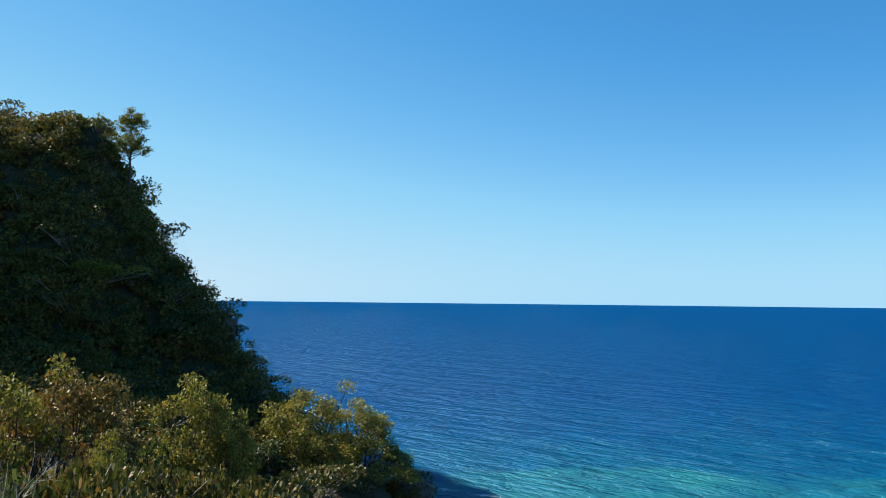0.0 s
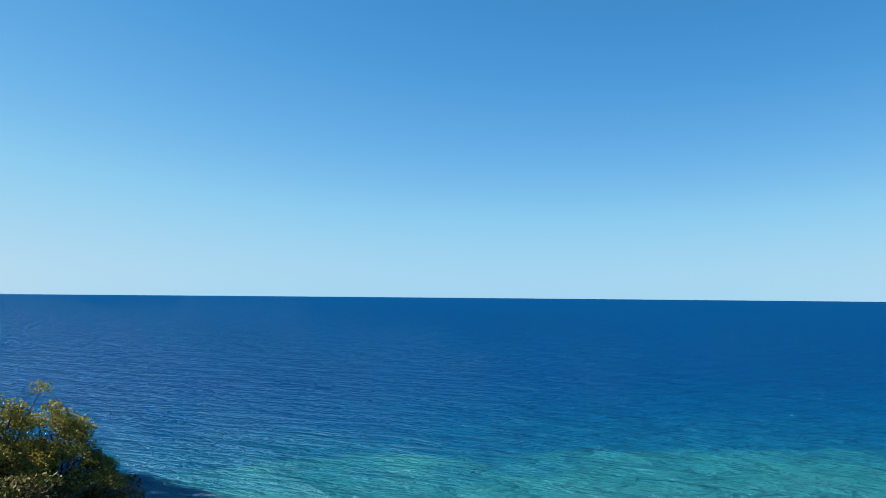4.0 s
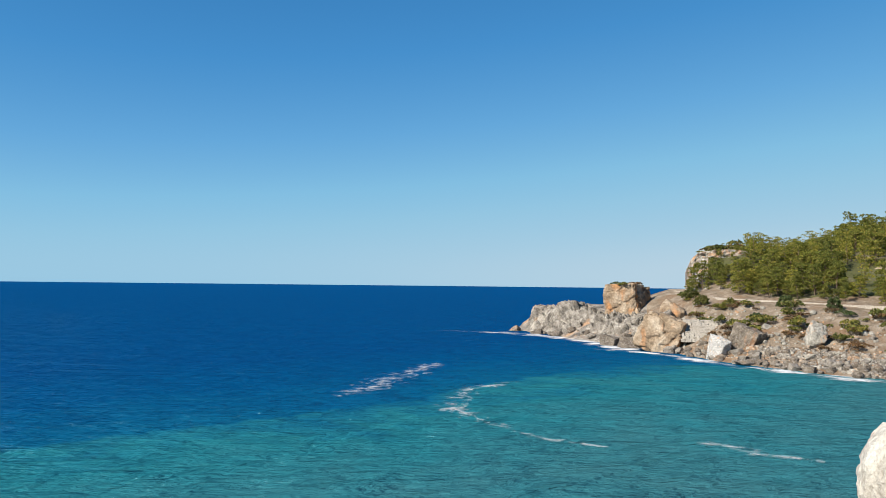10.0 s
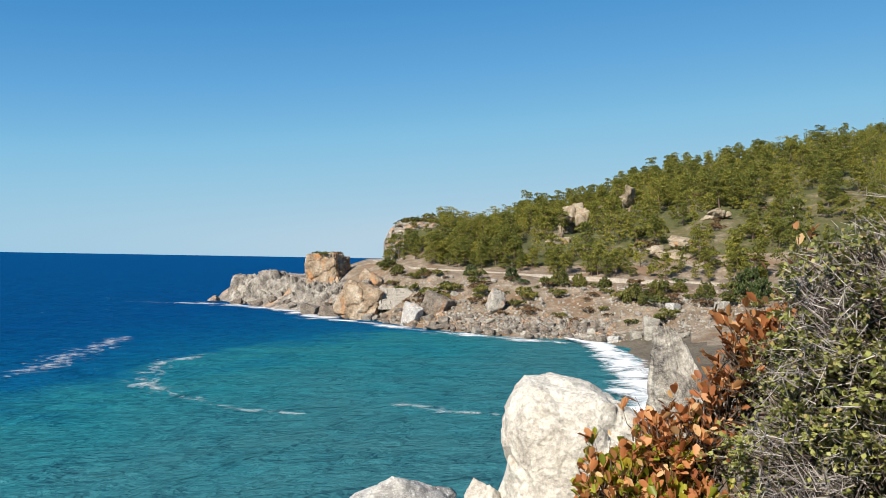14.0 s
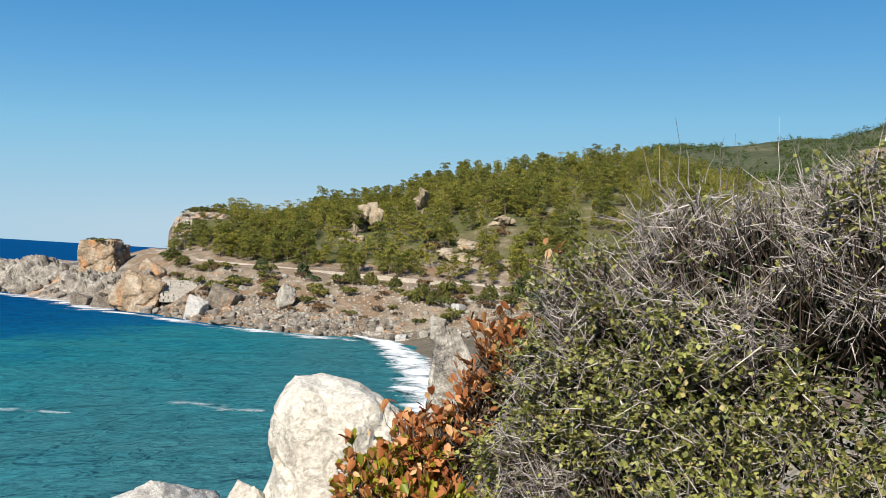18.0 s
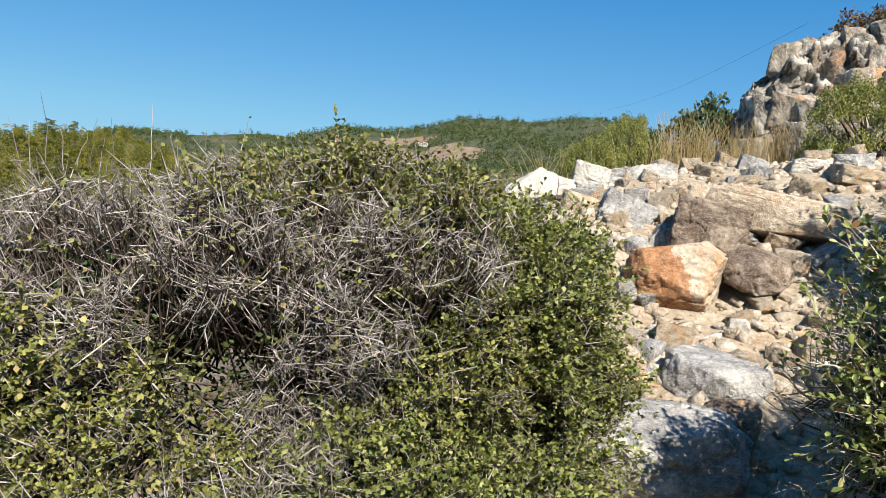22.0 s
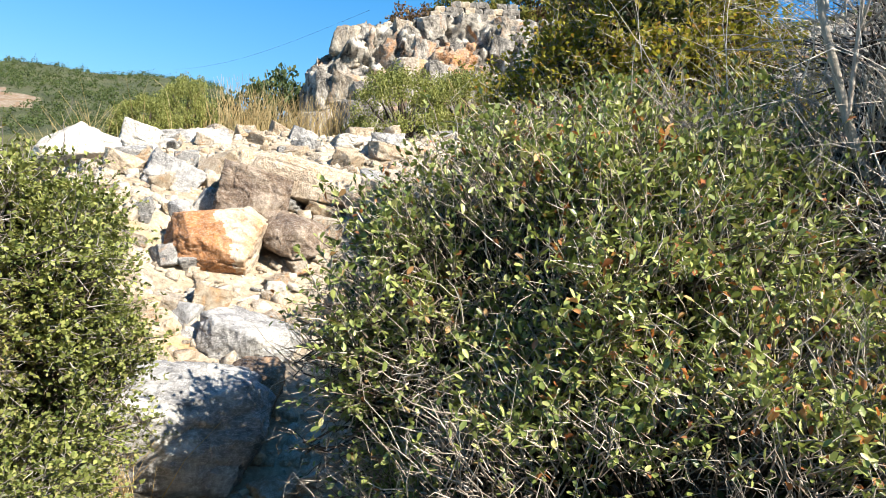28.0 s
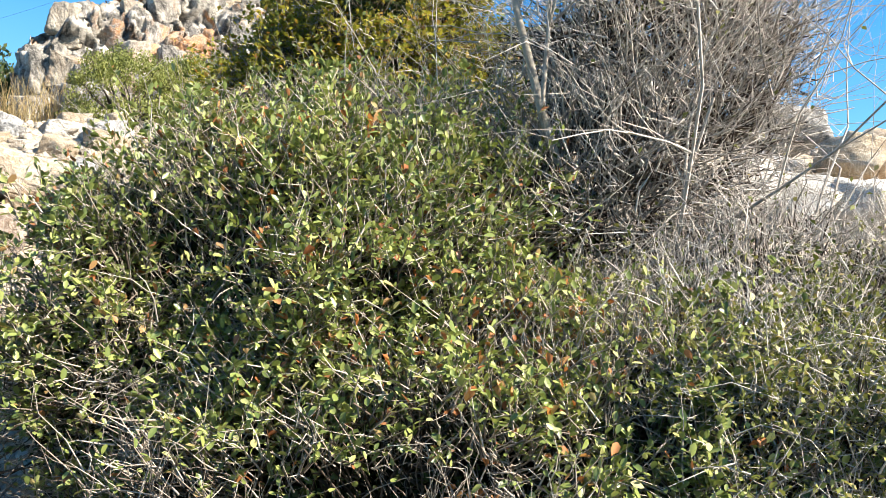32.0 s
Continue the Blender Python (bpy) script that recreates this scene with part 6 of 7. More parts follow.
bank_rock("grey_stone", 64.9, 5.55, 12.2, 0.15, 0.16, 0.17, 527, M_GREY_ROCK, "grey stone above the orange boulder", 4, (0, 0, 0), planes=16)
bank_rock("grey_ledge", 65.2, 7.5, 12.8, 0.75, 0.5, 0.26, 528, M_GREY_ROCK, "flat grey ledge at the top of the rubble", 5, (-4, -8, 0), box=0.6, rough=0.04)
bank_rock("grey_block", 71.8, 7.7, 13.0, 0.26, 0.26, 0.22, 529, M_GREY_ROCK, "small grey block on the bench", 4, (0, 20, 0), box=0.6)
bank_rock("pale_block", 75.5, 7.6, 12.98, 0.36, 0.4, 0.18, 525, M_WHITE_ROCK, "flat pale block at the top of the rubble", 5, (0, 4, 0), box=0.6)
bank_rock("pale_block", 78.0, 7.3, 12.96, 0.3, 0.4, 0.2, 530, M_GREY_ROCK, "flat pale block at the top of the rubble", 5, (0, -6, 0), box=0.6)
bank_rock("shelf_stone", 63.0, 4.78, 11.68, 0.22, 0.26, 0.15, 531, M_TAN_ROCK, "flat tan stone overhanging its neighbours", 4, (0, 8, 0), box=0.6)
bank_rock("grey_stone", 66.2, 4.98, 11.68, 0.3, 0.26, 0.17, 524, M_GREY_ROCK, "flat grey veined stone below the orange boulder", 5, (0, -3, 0), planes=14, rough=0.03)
bank_rock("grey_stone", 65.3, 4.68, 11.6, 0.19, 0.2, 0.2, 523, M_GREY_ROCK, "grey stone wedged between boulders", 4, (0, 18, 0), planes=14, rough=0.03)
bank_rock("brown_stone", 64.4, 4.54, 11.54, 0.11, 0.14, 0.18, 532, M_TAN_ROCK, "narrow brown stone on edge between boulders", 4, (0, 30, 0), planes=12)
bank_rock("grey_stone", 66.2, 4.56, 11.54, 0.11, 0.14, 0.13, 533, M_GREY_ROCK, "small grey stone wedged between boulders", 4, planes=12)
bank_rock("tan_block", 62.5, 4.32, 11.4, 0.26, 0.3, 0.32, 522, M_TANSLAB, "tan block at the edge of the green bush", 5, (0, -4, 0), box=0.64, rough=0.03)
bank_rock("white_stone", 69.4, 5.0, 11.7, 0.16, 0.16, 0.12, 534, M_WHITE_ROCK, "small white stone below the orange boulder", 4, planes=12)
bank_rock("white_stone", 71.2, 5.1, 11.8, 0.14, 0.14, 0.1, 535, M_WHITE_ROCK, "small white stone below the orange boulder", 4, planes=12)
rub = np.random.default_rng(55)
STONES = [rock_mesh("stone", (1, 0.85, 0.7), 560 + k, (M_RUBBLE, M_RUBBLE, M_GREY_ROCK, M_TAN_ROCK)[k % 4], 3, 14, 0.06, box=0.6 if k % 2 else 0.0) for k in range(10)]
WEDGES = [rock_mesh("wedged_stone", (1, 0.8, 0.75), 620 + k, (M_RUBBLE, M_GREY_ROCK, M_TAN_ROCK, M_PALEFACE, M_GREY_ROCK, M_TAN_ROCK)[k], 4, box=0.6, rough=0.05) for k in range(6)]
WNAMES = ("pale", "grey veined", "tan", "rust-stained", "grey veined", "tan")
for k in range(60):
    az, d = rub.uniform(58.5, 76), rub.uniform(4.0, 7.4)
    s = 0.08 + 0.2 * rub.random() ** 2
    ob = new("wedged_stone", WEDGES[k % 6])
    ob.matrix_basis = pose(*on_ground(az, d, s * 0.22), rub.uniform(-30, 30), rub.uniform(-30, 30), rub.uniform(0, 360)) @ Matrix.Diagonal((s, s, s, 1))
    tagged(ob, WNAMES[k % 6] + " broken stone wedged in the rubble slope", "rock", "stones wedged in the rubble")
rubble = thing("rubble", Matrix(), "loose pale rubble of broken limestone on the slope", "stones")
for k in range(300):
    az = rub.uniform(58, 82)
    d = rub.uniform(3.3, 8.6)
    s = (0.035 + 0.2 * rub.random() ** 3.2) * (0.7 + d / 12)
    ob = new("stone", STONES[k % 10])
    ob.parent = rubble
    ob.matrix_basis = pose(*on_ground(az, d, s * 0.22), rub.uniform(-25, 25), rub.uniform(-25, 25), rub.uniform(0, 360)) @ Matrix.Diagonal((s * rub.uniform(0.9, 1.5), s, s * rub.uniform(0.6, 1.0), 1))


def gravel(az0, az1, d0, d1, n, smin, smax, seed, label):
    r = np.random.default_rng(seed)
    vs, fs, k = [], [], 0
    dirs, f = CHIP
    for _ in range(n):
        d = d0 + (d1 - d0) * r.random()
        p = on_ground(r.uniform(az0, az1), d)
        s = smin + (smax - smin) * r.random() ** 3.6
        sh = dirs * r.uniform(0.55, 1.2, (len(dirs), 3)) * np.array([1, r.uniform(0.6, 1), r.uniform(0.4, 0.8)]) * s
        sh = sh @ np.array(Euler(r.uniform(-0.7, 0.7, 3) + np.array([0, 0, r.uniform(0, 6.28)])).to_matrix()).T
        vs.append(sh + np.array(p))
        fs.append(f + k)
        k += len(dirs)
    tagged(new("gravel", grid_mesh("gravel", np.concatenate(vs), tris=np.concatenate(fs), mats=(M_RUBBLE,))), label, "gravel", kind="stuff")


gravel(56, 84, 3.2, 8.6, 6000, 0.006, 0.08, 61, "pale broken gravel between the boulders")
gravel(104, 128, 4.8, 8.6, 500, 0.03, 0.1, 62, "pale broken stones on the upper slope")
for k, (x, y, z, s, mt) in enumerate(((5.1, -2.75, 12.35, 0.55, M_WHITE_ROCK), (5.3, -3.05, 12.5, 0.5, M_GREY_ROCK), (4.85, -3.05, 12.3, 0.5, M_WHITE_ROCK), (4.7, -3.3, 12.3, 0.42, M_WHITE_ROCK), (5.7, -3.4, 12.9, 0.55, M_GREY_ROCK), (5.2, -3.6, 12.55, 0.55, M_TAN_ROCK), (5.5, -4.0, 12.7, 0.5, M_TAN_ROCK), (6.2, -2.6, 12.9, 0.6, M_TAN_ROCK), (7.0, -0.9, 13.1, 0.9, M_TAN_ROCK), (7.2, -1.6, 13.2, 0.7, M_BROWN_ROCK))):
    boulder((x, y, min(z, ground_z(x, y) + 0.05)), (s, s, s * 0.75), 580 + k, mt, "broken limestone block on the upper slope", 4, (0, 0, 47 * k), "upper_block", planes=9)

# ==== rocky outcrop with the drystone wall ====
crag_rng = np.random.default_rng(91)
M_CREAMBLOCK = rock_mat("cream_block", [(0.34, (0.2, 0.16, 0.12)), (0.5, (0.42, 0.36, 0.28)), (0.66, (0.6, 0.55, 0.46))], (0.42, 0.22, 0.1), 1.8, 0.4)

cliff_face("outcrop", [(71.4, 24.0), (71.7, 19.0), (72.0, 16.4), (72.7, 15.5), (78, 15.1), (84, 15.3), (92, 15.7), (99, 16.2)],
           ((71.4, 11.5), (72.0, 12.8), (72.6, 14.0), (74.9, 16.1), (77.6, 16.9), (80.8, 17.2), (84, 17.3), (88, 17.5), (99, 17.6)), 1.5, 17.0, 1.0, 270, 64,
           M_OUTCROP, "fractured grey and cream limestone outcrop streaked with rust")
BLOCKS = [rock_mesh("outcrop_block", (1, 0.8, 0.8), 700 + k, (M_OUTCROP, M_OUTCROP, M_OUTCROP, M_CREAMBLOCK)[k % 4], 4, box=0.6, rough=0.06) for k in range(8)]
TOPS = ((71.4, 11.5), (72.0, 12.8), (72.6, 14.0), (74.9, 16.1), (77.6, 16.9), (80.8, 17.2), (84, 17.3), (88, 17.5), (99, 17.6))
for k in range(120):
    az, v = crag_rng.uniform(72.2, 96), crag_rng.random()
    d = 15.3 + 1.6 * v ** 1.3
    s = crag_rng.uniform(0.35, 1.0) * (1 - 0.35 * v)
    low = on_ground(az, 15.2).z - 0.2
    z = low + (12 + 16.8 * math.tan(radians(np.interp(az, *zip(*TOPS)))) - low - 0.35) * v
    ob = new("outcrop_block", BLOCKS[k % 8])
    ob.matrix_basis = pose(*place(az, d, z - 0.2 * s), crag_rng.uniform(-14, 14), crag_rng.uniform(-16, 16), -az + crag_rng.uniform(-30, 30)) @ Matrix.Diagonal((s, s, s * crag_rng.uniform(0.8, 1.5), 1))
    tagged(ob, "grey and cream limestone block in the outcrop", "rock", "blocks of the outcrop")
wall = thing("drystone_wall", Matrix(), "old drystone wall of squared rusty stones on the outcrop", "wall")
WALLSTONE = [rock_mesh("wall_stone", (0.23, 0.34, 0.155), 800 + k, (M_TAN_ROCK, M_OUTCROP, M_OUTCROP)[k % 3], 3, 8, 0.04, box=0.6) for k in range(6)]
for row in range(4):
    for k in range(9):
        y = 2.72 - 0.2 * k + crag_rng.uniform(-0.03, 0.03) + 0.1 * (row % 2)
        x = 17.15 + 0.03 * k + 0.04 * row
        if row == 3 and k in (0, 1, 6):
            continue
        ob = new("wall_stone", WALLSTONE[(k * 7 + row * 3) % 6])
        ob.parent = wall
        ob.matrix_basis = pose(x, y, 17.2 + 0.135 * row + crag_rng.uniform(-0.015, 0.015), crag_rng.uniform(-5, 5), crag_rng.uniform(-5, 5), 90 + crag_rng.uniform(-8, 8))

# ==== near bushes ====
M_GREENLEAF = leaf_mat("green_bush_leaves", [(0.0, (0.1, 0.125, 0.035)), (0.45, (0.2, 0.23, 0.065)), (0.85, (0.33, 0.36, 0.11)), (1.0, (0.42, 0.38, 0.17))], 0.5, 0.22, 0.3)
THORN = [(*place(28.5, 3.15, 11.42), 0.5), (*place(32, 3.1, 11.68), 0.54), (*place(36, 3.05, 11.74), 0.6), (*place(41.5, 3.05, 11.82), 0.58), (*place(45.5, 3.1, 11.85), 0.56), (*place(49.5, 3.1, 11.85), 0.56), (*place(33, 3.05, 11.35), 0.5), (*place(38.5, 3.0, 11.4), 0.5),
         (*place(30.5, 2.9, 11.05), 0.58), (*place(36, 2.75, 11.1), 0.62), (*place(41.5, 2.75, 11.1), 0.58), (*place(47.5, 2.75, 11.05), 0.54), (*place(25, 3.0, 10.9), 0.46)]
thicket("thorn_bush", THORN, 1001, 1350, 17, 0.078, 0.0016, M_SMALLLEAF, M_GREYTWIG, 5.6, 0.0165, 0.0115, "grey spiny thorn bush with small yellow-green leaves", 0.46, 0.0, 2.0, 1.6, 0.08, 0.07, 0.5, bulge=0.3, lump_size=0.34, k=2, inner=0.45, patch=2.7, hollow=0.25, bare_at=((29, 12.0, 0.7), (34, 12.1, 0.4), (45, 11.85, 0.6), (44, 11.35, 0.5), (34, 11.4, -0.7), (51, 11.6, -0.6), (26, 11.3, -0.4)))
GREENB = [(*place(55.5, 3.25, 11.82), 0.46), (*place(56, 3.15, 11.5), 0.44), (*place(52, 2.9, 11.25), 0.44), (*place(49.5, 2.9, 10.95), 0.44), (*place(54.5, 3.05, 11.86), 0.42), (*place(51, 2.7, 11.3), 0.38), (*place(48.5, 2.65, 10.95), 0.4), (*place(57, 3.25, 11.84), 0.38)]
thicket("green_bush", GREENB, 1002, 860, 11, 0.09, 0.0014, M_GREENLEAF, M_GREYTWIG, 15, 0.0158, 0.0105, "dense green bush with small glossy leaves", 0.0, 0.25, 0.1, 0.8, 0.1, bulge=0.26, lump_size=0.28, k=3, hollow=0.25)
RIGHTB = [(*place(84, 2.9, 12.02), 0.38), (*place(82, 2.95, 11.75), 0.44), (*place(86, 3.0, 11.86), 0.5), (*place(90, 3.05, 11.9), 0.62), (*place(97, 3.15, 11.95), 0.62), (*place(84.5, 2.75, 11.2), 0.42),
          (*place(91.5, 2.7, 11.3), 0.6), (*place(98, 2.7, 11.35), 0.65), (*place(105, 2.75, 11.4), 0.6), (*place(95, 3.4, 12.15), 0.58), (*place(112, 2.6, 11.35), 0.55), (*place(92.5, 2.85, 11.85), 0.55)]
leafy = thicket("leafy_bush", RIGHTB, 1003, 1150, 13, 0.125, 0.0019, M_LEATHER, M_TANTWIG, 5.4, 0.0245, 0.0125, "broad green bush with leathery leaves and pale stems", 0.2, 0.5, 0.5, 0.8, 0.12, 0.1, bulge=0.24, lump_size=0.3, hollow=0.3, small=False, tuft=0.8, inner=0.3,
        extra=(("withered_leaf_spray", M_ORANGELEAF, 1000, 0.03, 0.017, lambda p: p[1] < 0.25 and noise.noise(Vector(p) * 3.2) > 0.16),))
GREYB = [(*place(113, 2.75, 11.5), 0.55), (*place(120, 2.6, 11.4), 0.55), (*place(127, 2.6, 11.35), 0.55), (*place(118, 3.0, 11.75), 0.5), (*place(125, 3.0, 11.7), 0.5)]
thicket("dry_bush", GREYB, 1004, 760, 14, 0.12, 0.0015, M_SMALLLEAF, M_ASHTWIG, 3.4, 0.018, 0.01, "half-dry grey bush with sparse green leaves", 0.45, 0.4, 1.2, 1.1, 0.16, 0.12, bulge=0.12, lump_size=0.3, k=3)
YELB = [(5.0, -0.2, 13.0, 0.56), (5.0, -0.55, 13.1, 0.62), (4.9, -0.4, 13.45, 0.55), (5.0, 0.05, 12.8, 0.48), (4.9, -0.85, 12.9, 0.5)]
thicket("yellowing_bush", YELB, 1005, 520, 10, 0.13, 0.0022, M_YELLOWLEAF, M_PALETWIG, 8, 0.03, 0.017, "tall bush with yellow-green leaves behind the leafy bush", 0.05, 0.4, 0.1, 0.8, 0.3)
DRY = [(0.86, 3.24, 11.26, 0.13), (0.7, 3.22, 11.12, 0.14), (0.98, 3.2, 11.34, 0.1), (1.1, 3.15, 11.62, 0.1), (1.2, 3.12, 11.7, 0.08), (1.02, 3.16, 11.5, 0.07), (0.9, 3.14, 11.06, 0.14), (1.24, 3.07, 11.93, 0.03)]
thicket("withered_shrub", DRY, 1006, 150, 6, 0.09, 0.002, M_ORANGELEAF, M_BROWNTWIG, 2.6, 0.041, 0.022, "withered shrub with orange-brown leaves", 0.0, 1.3, 0.0, 0.5, 0.3, 0.1, 0.5, small=False, tuft=0.6, inner=0,
        extra=(("green_leaf_spray", M_LIMELEAF, 800, 0.043, 0.025, lambda p: p[2] < 11.25 and noise.noise(Vector(p) * 14) > -0.1),))

# pale stems standing through the leafy bush
r_ = np.random.default_rng(1020)
fan = []
for _ in range(120):
    x, y, z, rr = RIGHTB[r_.integers(0, len(RIGHTB))]
    dd = r_.normal(size=3)
    dd[0] -= 1.1
    dd[2] = abs(dd[2]) * 0.8 + 0.2
    dd /= np.linalg.norm(dd)
    p_ = np.array([x, y, z]) + dd * rr * 0.72
    fan.append((p_, dd * 0.6 + r_.normal(size=3) * 0.5 + np.array([0, 0, 0.5]), rr * r_.uniform(0.3, 0.6), r_.uniform(0.002, 0.0042)))
out_ = []
for s_, w_, l_, rad_ in fan:
    grow(r_, s_, w_, l_, rad_, 2, out_, 0.55, 0.15, 3)
part("bare_stemwork", grid_mesh("bare_stemwork", *tubes(np.array([o[0] for o in out_]), np.array([o[1] for o in out_]), 3), smooth=True, mats=(M_PALETWIG,)), leafy, "pale bare stems")["kind"] = "stuff"

# young leafy shoots and a withered sprig standing out of the leafy bush
for k, (base, way_, length_, mt, ll) in enumerate((((2.86, 0.52, 11.95), (0.1, 0.45, 0.8), 0.42, M_LEATHER, 0.028), ((2.9, 0.55, 11.8), (0.05, 0.6, 0.5), 0.4, M_LEATHER, 0.028), ((2.82, 0.6, 11.7), (0.0, 0.7, 0.35), 0.36, M_LEATHER, 0.026),
                                               ((2.88, 0.42, 12.1), (0.1, 0.3, 0.9), 0.36, M_LEATHER, 0.028), ((2.8, 0.5, 11.5), (-0.1, 0.8, 0.2), 0.34, M_LEATHER, 0.026), ((2.75, 0.3, 12.2), (0, 0.15, 1), 0.3, M_LEATHER, 0.028),
                                               ((2.66, -0.1, 12.05), (0.12, -0.3, 0.75), 0.42, M_ORANGELEAF, 0.04), ((2.6, 0.1, 12.05), (-0.1, 0.1, 0.9), 0.26, M_ORANGELEAF, 0.034), ((2.5, -0.55, 11.5), (-0.3, 0.1, 0.7), 0.25, M_ORANGELEAF, 0.034))):
    r_ = np.random.default_rng(1040 + k)
    w_ = np.array(way_) / np.linalg.norm(way_)
    f_ = np.linspace(0, 1, 6)[:, None]
    path_ = np.array(base) + w_ * length_ * f_ + r_.normal(0, 0.012, (6, 3)) * f_
    stem_ = part("shoot", grid_mesh("shoot", *tubes(path_[None], np.linspace(0.0032, 0.0014, 6)[None], 5), smooth=True, mats=(M_TANTWIG,)), leafy, "pale young stem")
    n_ = 22 if mt is M_LEATHER else 11
    u_ = r_.uniform(0.45 if mt is M_LEATHER else 0.82, 1.0, n_)
    p_ = np.stack([np.interp(u_, f_[:, 0], path_[:, a]) for a in range(3)], -1)
    lv_ = leaves(p_, w_ * 0.7 + unit(r_, n_) * 0.8, unit(r_, n_) * 0.5 + np.array([0, 0, 1.0]), ll * r_.uniform(0.7, 1.2, n_), ll * 0.48, 0.2)
    part("leaf_spray", grid_mesh("leaf_spray", *lv_, mats=(mt,)), stem_)["kind"] = "stuff"

# grey bare tree
starts = [((2.95, -1.1, 11.3), (0.05, -0.25, 1.0), 1.3, 0.016), ((2.95, -1.2, 11.4), (-0.02, -0.6, 0.75), 1.25, 0.016), ((3.0, -1.0, 11.4), (0.1, -0.1, 1), 1.4, 0.012), ((3.0, -1.25, 11.5), (-0.05, -0.35, 0.95), 1.3, 0.012), ((2.74, -0.74, 12.5), (0.0, -0.3, 1.0), 0.6, 0.009), ((2.7, -0.66, 12.8), (-0.1, 0.3, 1.0), 0.5, 0.008)]
tree = bare("bare_tree", 1010, starts, "leafless grey small tree with tangled fine branches", M_ASHTWIG, 4, 4, 0.6, 0.12)
stem = np.array([[(2.92, -1.0, 11.2), (2.88, -0.94, 11.8), (2.85, -0.9, 12.14), (2.75, -0.75, 12.48), (2.7, -0.65, 12.78), (2.7, -0.58, 13.3)]])
part("trunk", grid_mesh("trunk", *tubes(stem, np.array([[0.02, 0.018, 0.016, 0.015, 0.011, 0.006]]), 8), smooth=True, mats=(M_PALETWIG,)), tree)
FINE = [(2.98, -1.0, 12.3, 0.4), (3.0, -1.25, 12.5, 0.42), (2.98, -1.1, 12.85, 0.4), (3.02, -1.4, 12.8, 0.35)]
thicket("bare_twigs", FINE, 1011, 260, 16, 0.24, 0.002, M_SMALLLEAF, M_ASHTWIG, 0.15, 0.022, 0.012, "upright grey leafless twigs of a dead bush", 0.9, 0.7, 0.6, 0.8, 0.3, 0.14)

bare("twisted_branch", 1012, [((2.42, -0.95, 11.35), (-0.35, -0.2, 0.6), 0.5, 0.009), ((2.45, -1.1, 11.35), (-0.4, 0.2, 0.7), 0.45, 0.008), ((2.35, -1.2, 11.4), (-0.3, -0.1, 0.6), 0.4, 0.007)], "twisted pale bare branches in front of the dry bush", M_PALETWIG, 3, 3, 0.9, 0.0)
# thin stalks standing above the hedge
stalks = np.random.default_rng(1013)
sv = []
for _ in range(34):
    q = place(stalks.uniform(27, 60), stalks.uniform(2.9, 3.3), 12.3)
    h = stalks.uniform(0.08, 0.2)
    b = stalks.normal(0, 0.12, 2)
    f = np.linspace(0, 1, 5)
    sv.append(np.array(q) + np.stack([b[0] * f ** 1.5 * h * 1.5, b[1] * f ** 1.5 * h * 1.5, f * h], -1) + np.concatenate([np.zeros((1, 3)), stalks.normal(0, 0.004, (4, 3))]))
tagged(new("stalk_tuft", grid_mesh("stalk_tuft", *tubes(np.array(sv), np.linspace(0.0018, 0.0006, 5)[None].repeat(len(sv), 0), 3), mats=(M_GREYTWIG,))), "thin dry stalks above the thorn bush", "stalks", kind="stuff")

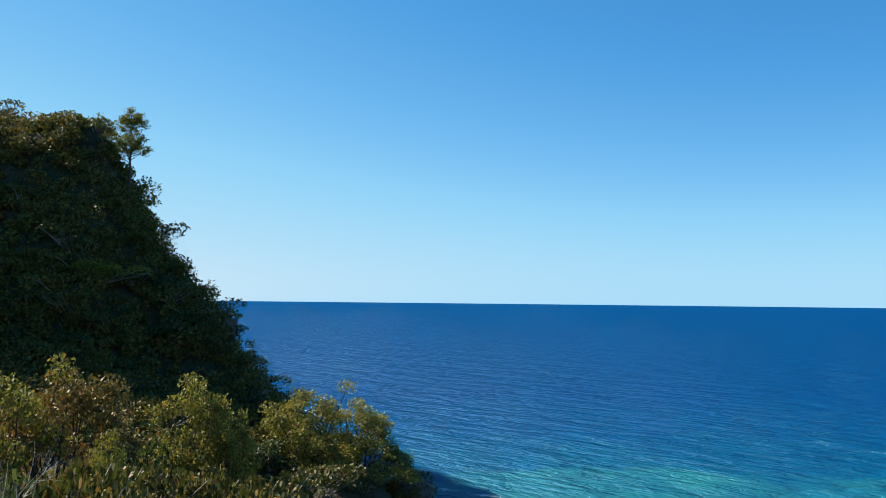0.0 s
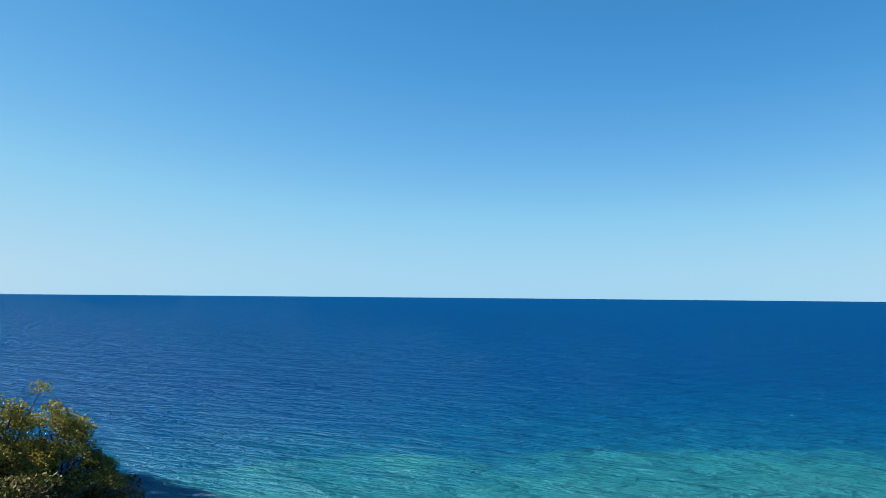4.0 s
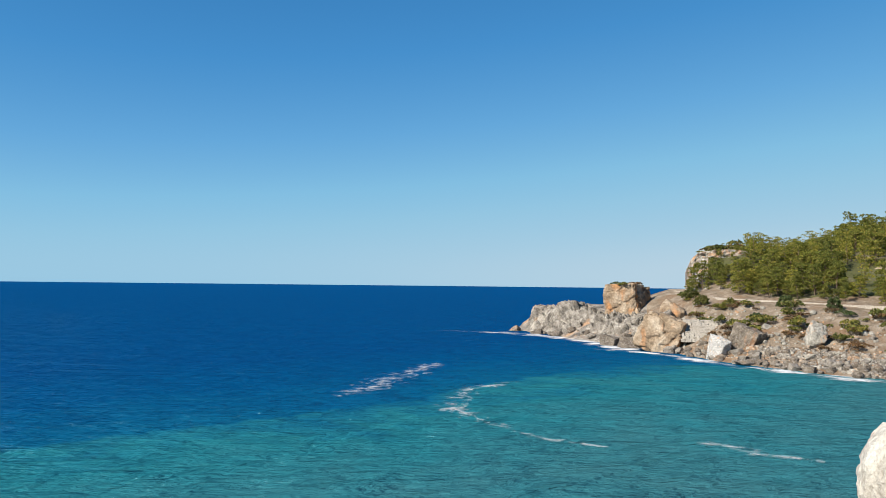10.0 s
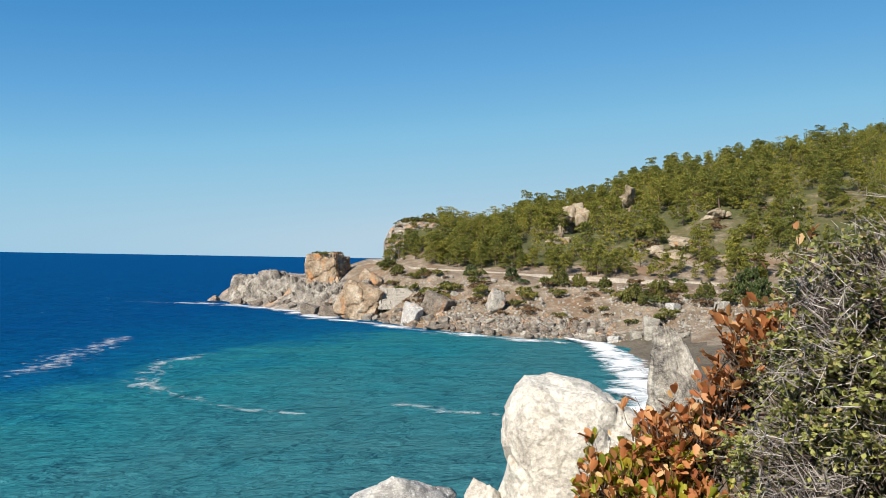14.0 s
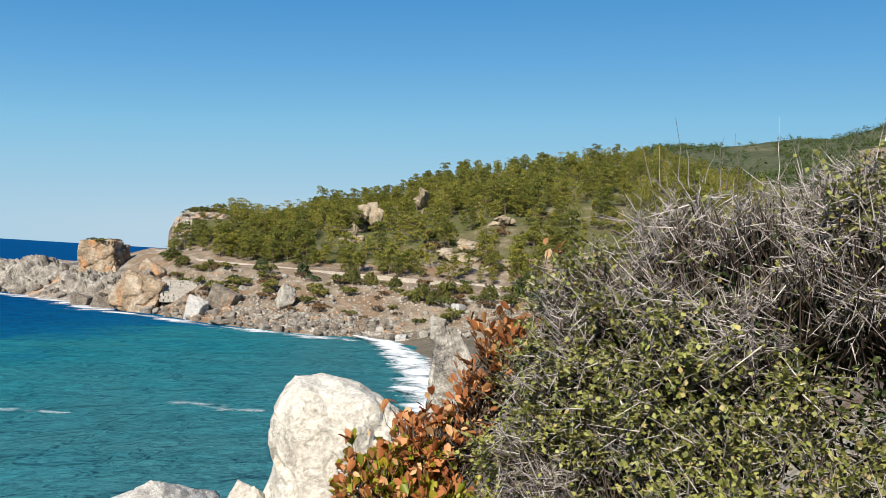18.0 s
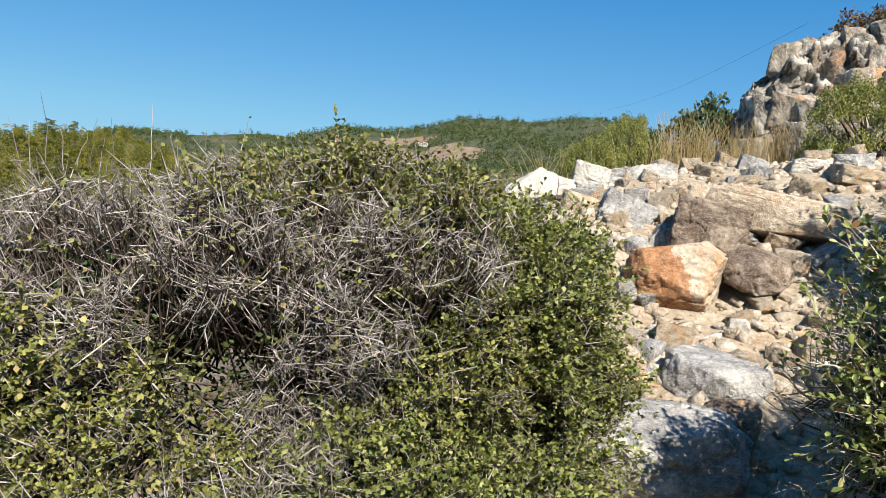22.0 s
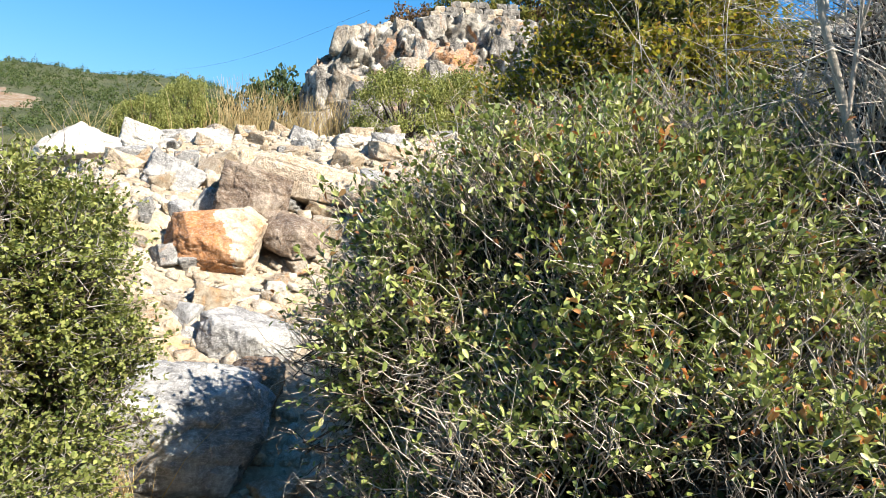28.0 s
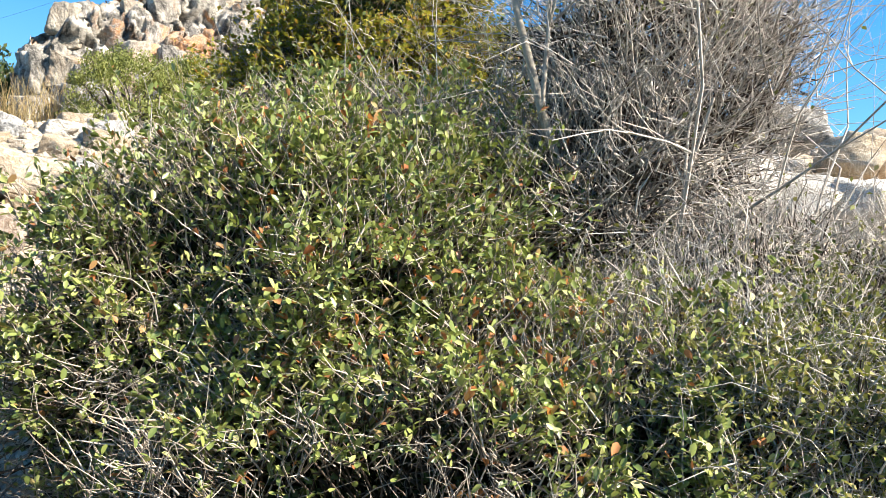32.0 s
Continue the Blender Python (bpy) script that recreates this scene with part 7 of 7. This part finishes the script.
# upper slope plants
MID = [dome_meshes(900 + k, (M_OLIVE, M_SHRUB, M_DARKLEAF)[k], (19000, 8000, 5000)[k], (0.034, 0.05, 0.07)[k]) for k in range(3)]
DRYTOP = dome_meshes(905, M_DRYSHRUB, 8000, 0.05)
for pos, w, h, kind, label in (((8.75, 1.72, 13.2), 0.62, 0.8, 0, "rounded light-green bush on the stony bench"), ((9.0, 1.05, 13.25), 0.6, 0.76, 0, "rounded light-green bush on the stony bench"),
                               ((7.6, 4.0, 12.9), 0.42, 0.5, 0, "light-green bush at the edge of the bench"), ((8.2, 3.9, 13.0), 0.4, 0.7, 0, "light-green bush at the edge of the bench"),
                               ((23.3, 8.3, 16.0), 1.6, 2.2, 2, "dark green tree crown behind the bench"), ((23.3, 9.6, 15.6), 1.5, 1.8, 2, "dark green tree crown behind the bench"),
                               ((19.6, 4.55, 17.0), 1.0, 1.0, 3, "reddish dry scrub on top of the outcrop"), ((20.0, 3.6, 17.3), 1.3, 1.4, 3, "reddish dry scrub on top of the outcrop"), ((20.1, 2.3, 17.5), 1.5, 1.6, 1, "olive scrub on top of the outcrop"), ((20.2, 0.9, 17.7), 1.6, 1.75, 1, "olive scrub on top of the outcrop"),
                               ((20.3, -0.6, 17.8), 1.6, 1.8, 3, "reddish dry scrub on top of the outcrop"), ((20.4, -2.1, 17.9), 1.6, 1.9, 1, "olive scrub on top of the outcrop"), ((18.3, 4.6, 17), 0.5, 0.4, 1, "olive scrub on top of the outcrop")):
    ob = plant("bench_bush", MID[kind] if kind < 3 else DRYTOP, ("stemwork", "foliage"), label, "bush")
    ob.matrix_basis = pose(pos[0], pos[1], (pos[2] if 18 < pos[0] < 21 else ground_z(pos[0], pos[1])) - 0.05, 0, 0, 40 * w * 10) @ Matrix.Diagonal((w, w, h, 1))


def grass(name, spots, n, length, seed, label):
    r = np.random.default_rng(seed)
    paths, rad = [], []
    for _ in range(n):
        x, y, s = spots[r.integers(0, len(spots))]
        x, y = x + r.normal(0, s), y + r.normal(0, s)
        L = length * r.uniform(0.5, 1.2)
        lean = r.normal(0, 0.28, 2)
        t = np.linspace(0, 1, 4)[:, None]
        paths.append(np.array([x, y, ground_z(x, y) - 0.02]) + np.concatenate([lean[None] * t ** 2 * L, t * L], 1))
        rad.append(np.linspace(0.004, 0.001, 4) * (length / 0.5))
    v, q = tubes(np.array(paths), np.array(rad), 3)
    tagged(new(name, grid_mesh(name, v, q, mats=(M_STRAW,))), label, "grass", kind="stuff")


grass("dry_grass", [(8.7, 3.4, 0.25), (8.9, 3.0, 0.2), (8.2, 3.3, 0.2), (7.2, 4.6, 0.35), (9.0, 2.6, 0.2), (8.8, 0.8, 0.25)], 900, 0.55, 71, "tall dry straw grass on the bench")
grass("dry_grass", [(3.0, 1.55, 0.07), (2.8, 1.62, 0.06)], 120, 0.35, 72, "dry straw grass at the foot of the green bush")

# cable over the saddle
cu = bpy.data.curves.new("cable", "CURVE")
cu.dimensions, cu.bevel_depth = "3D", 0.0035
sp_ = cu.splines.new("POLY")
sp_.points.add(12)
for k, q in enumerate(sp_.points):
    f = k / 12
    a, b = seen_from_eye(63, 12.3, 60), seen_from_eye(76, 17.5, 30)
    c = a.lerp(b, f)
    q.co = (c.x, c.y, c.z - 0.5 * math.sin(f * math.pi), 1)
cab = new("cable", cu)
cu.materials.append(M_ASPHALT)
tagged(cab, "thin dark power cable across the sky", "cable")
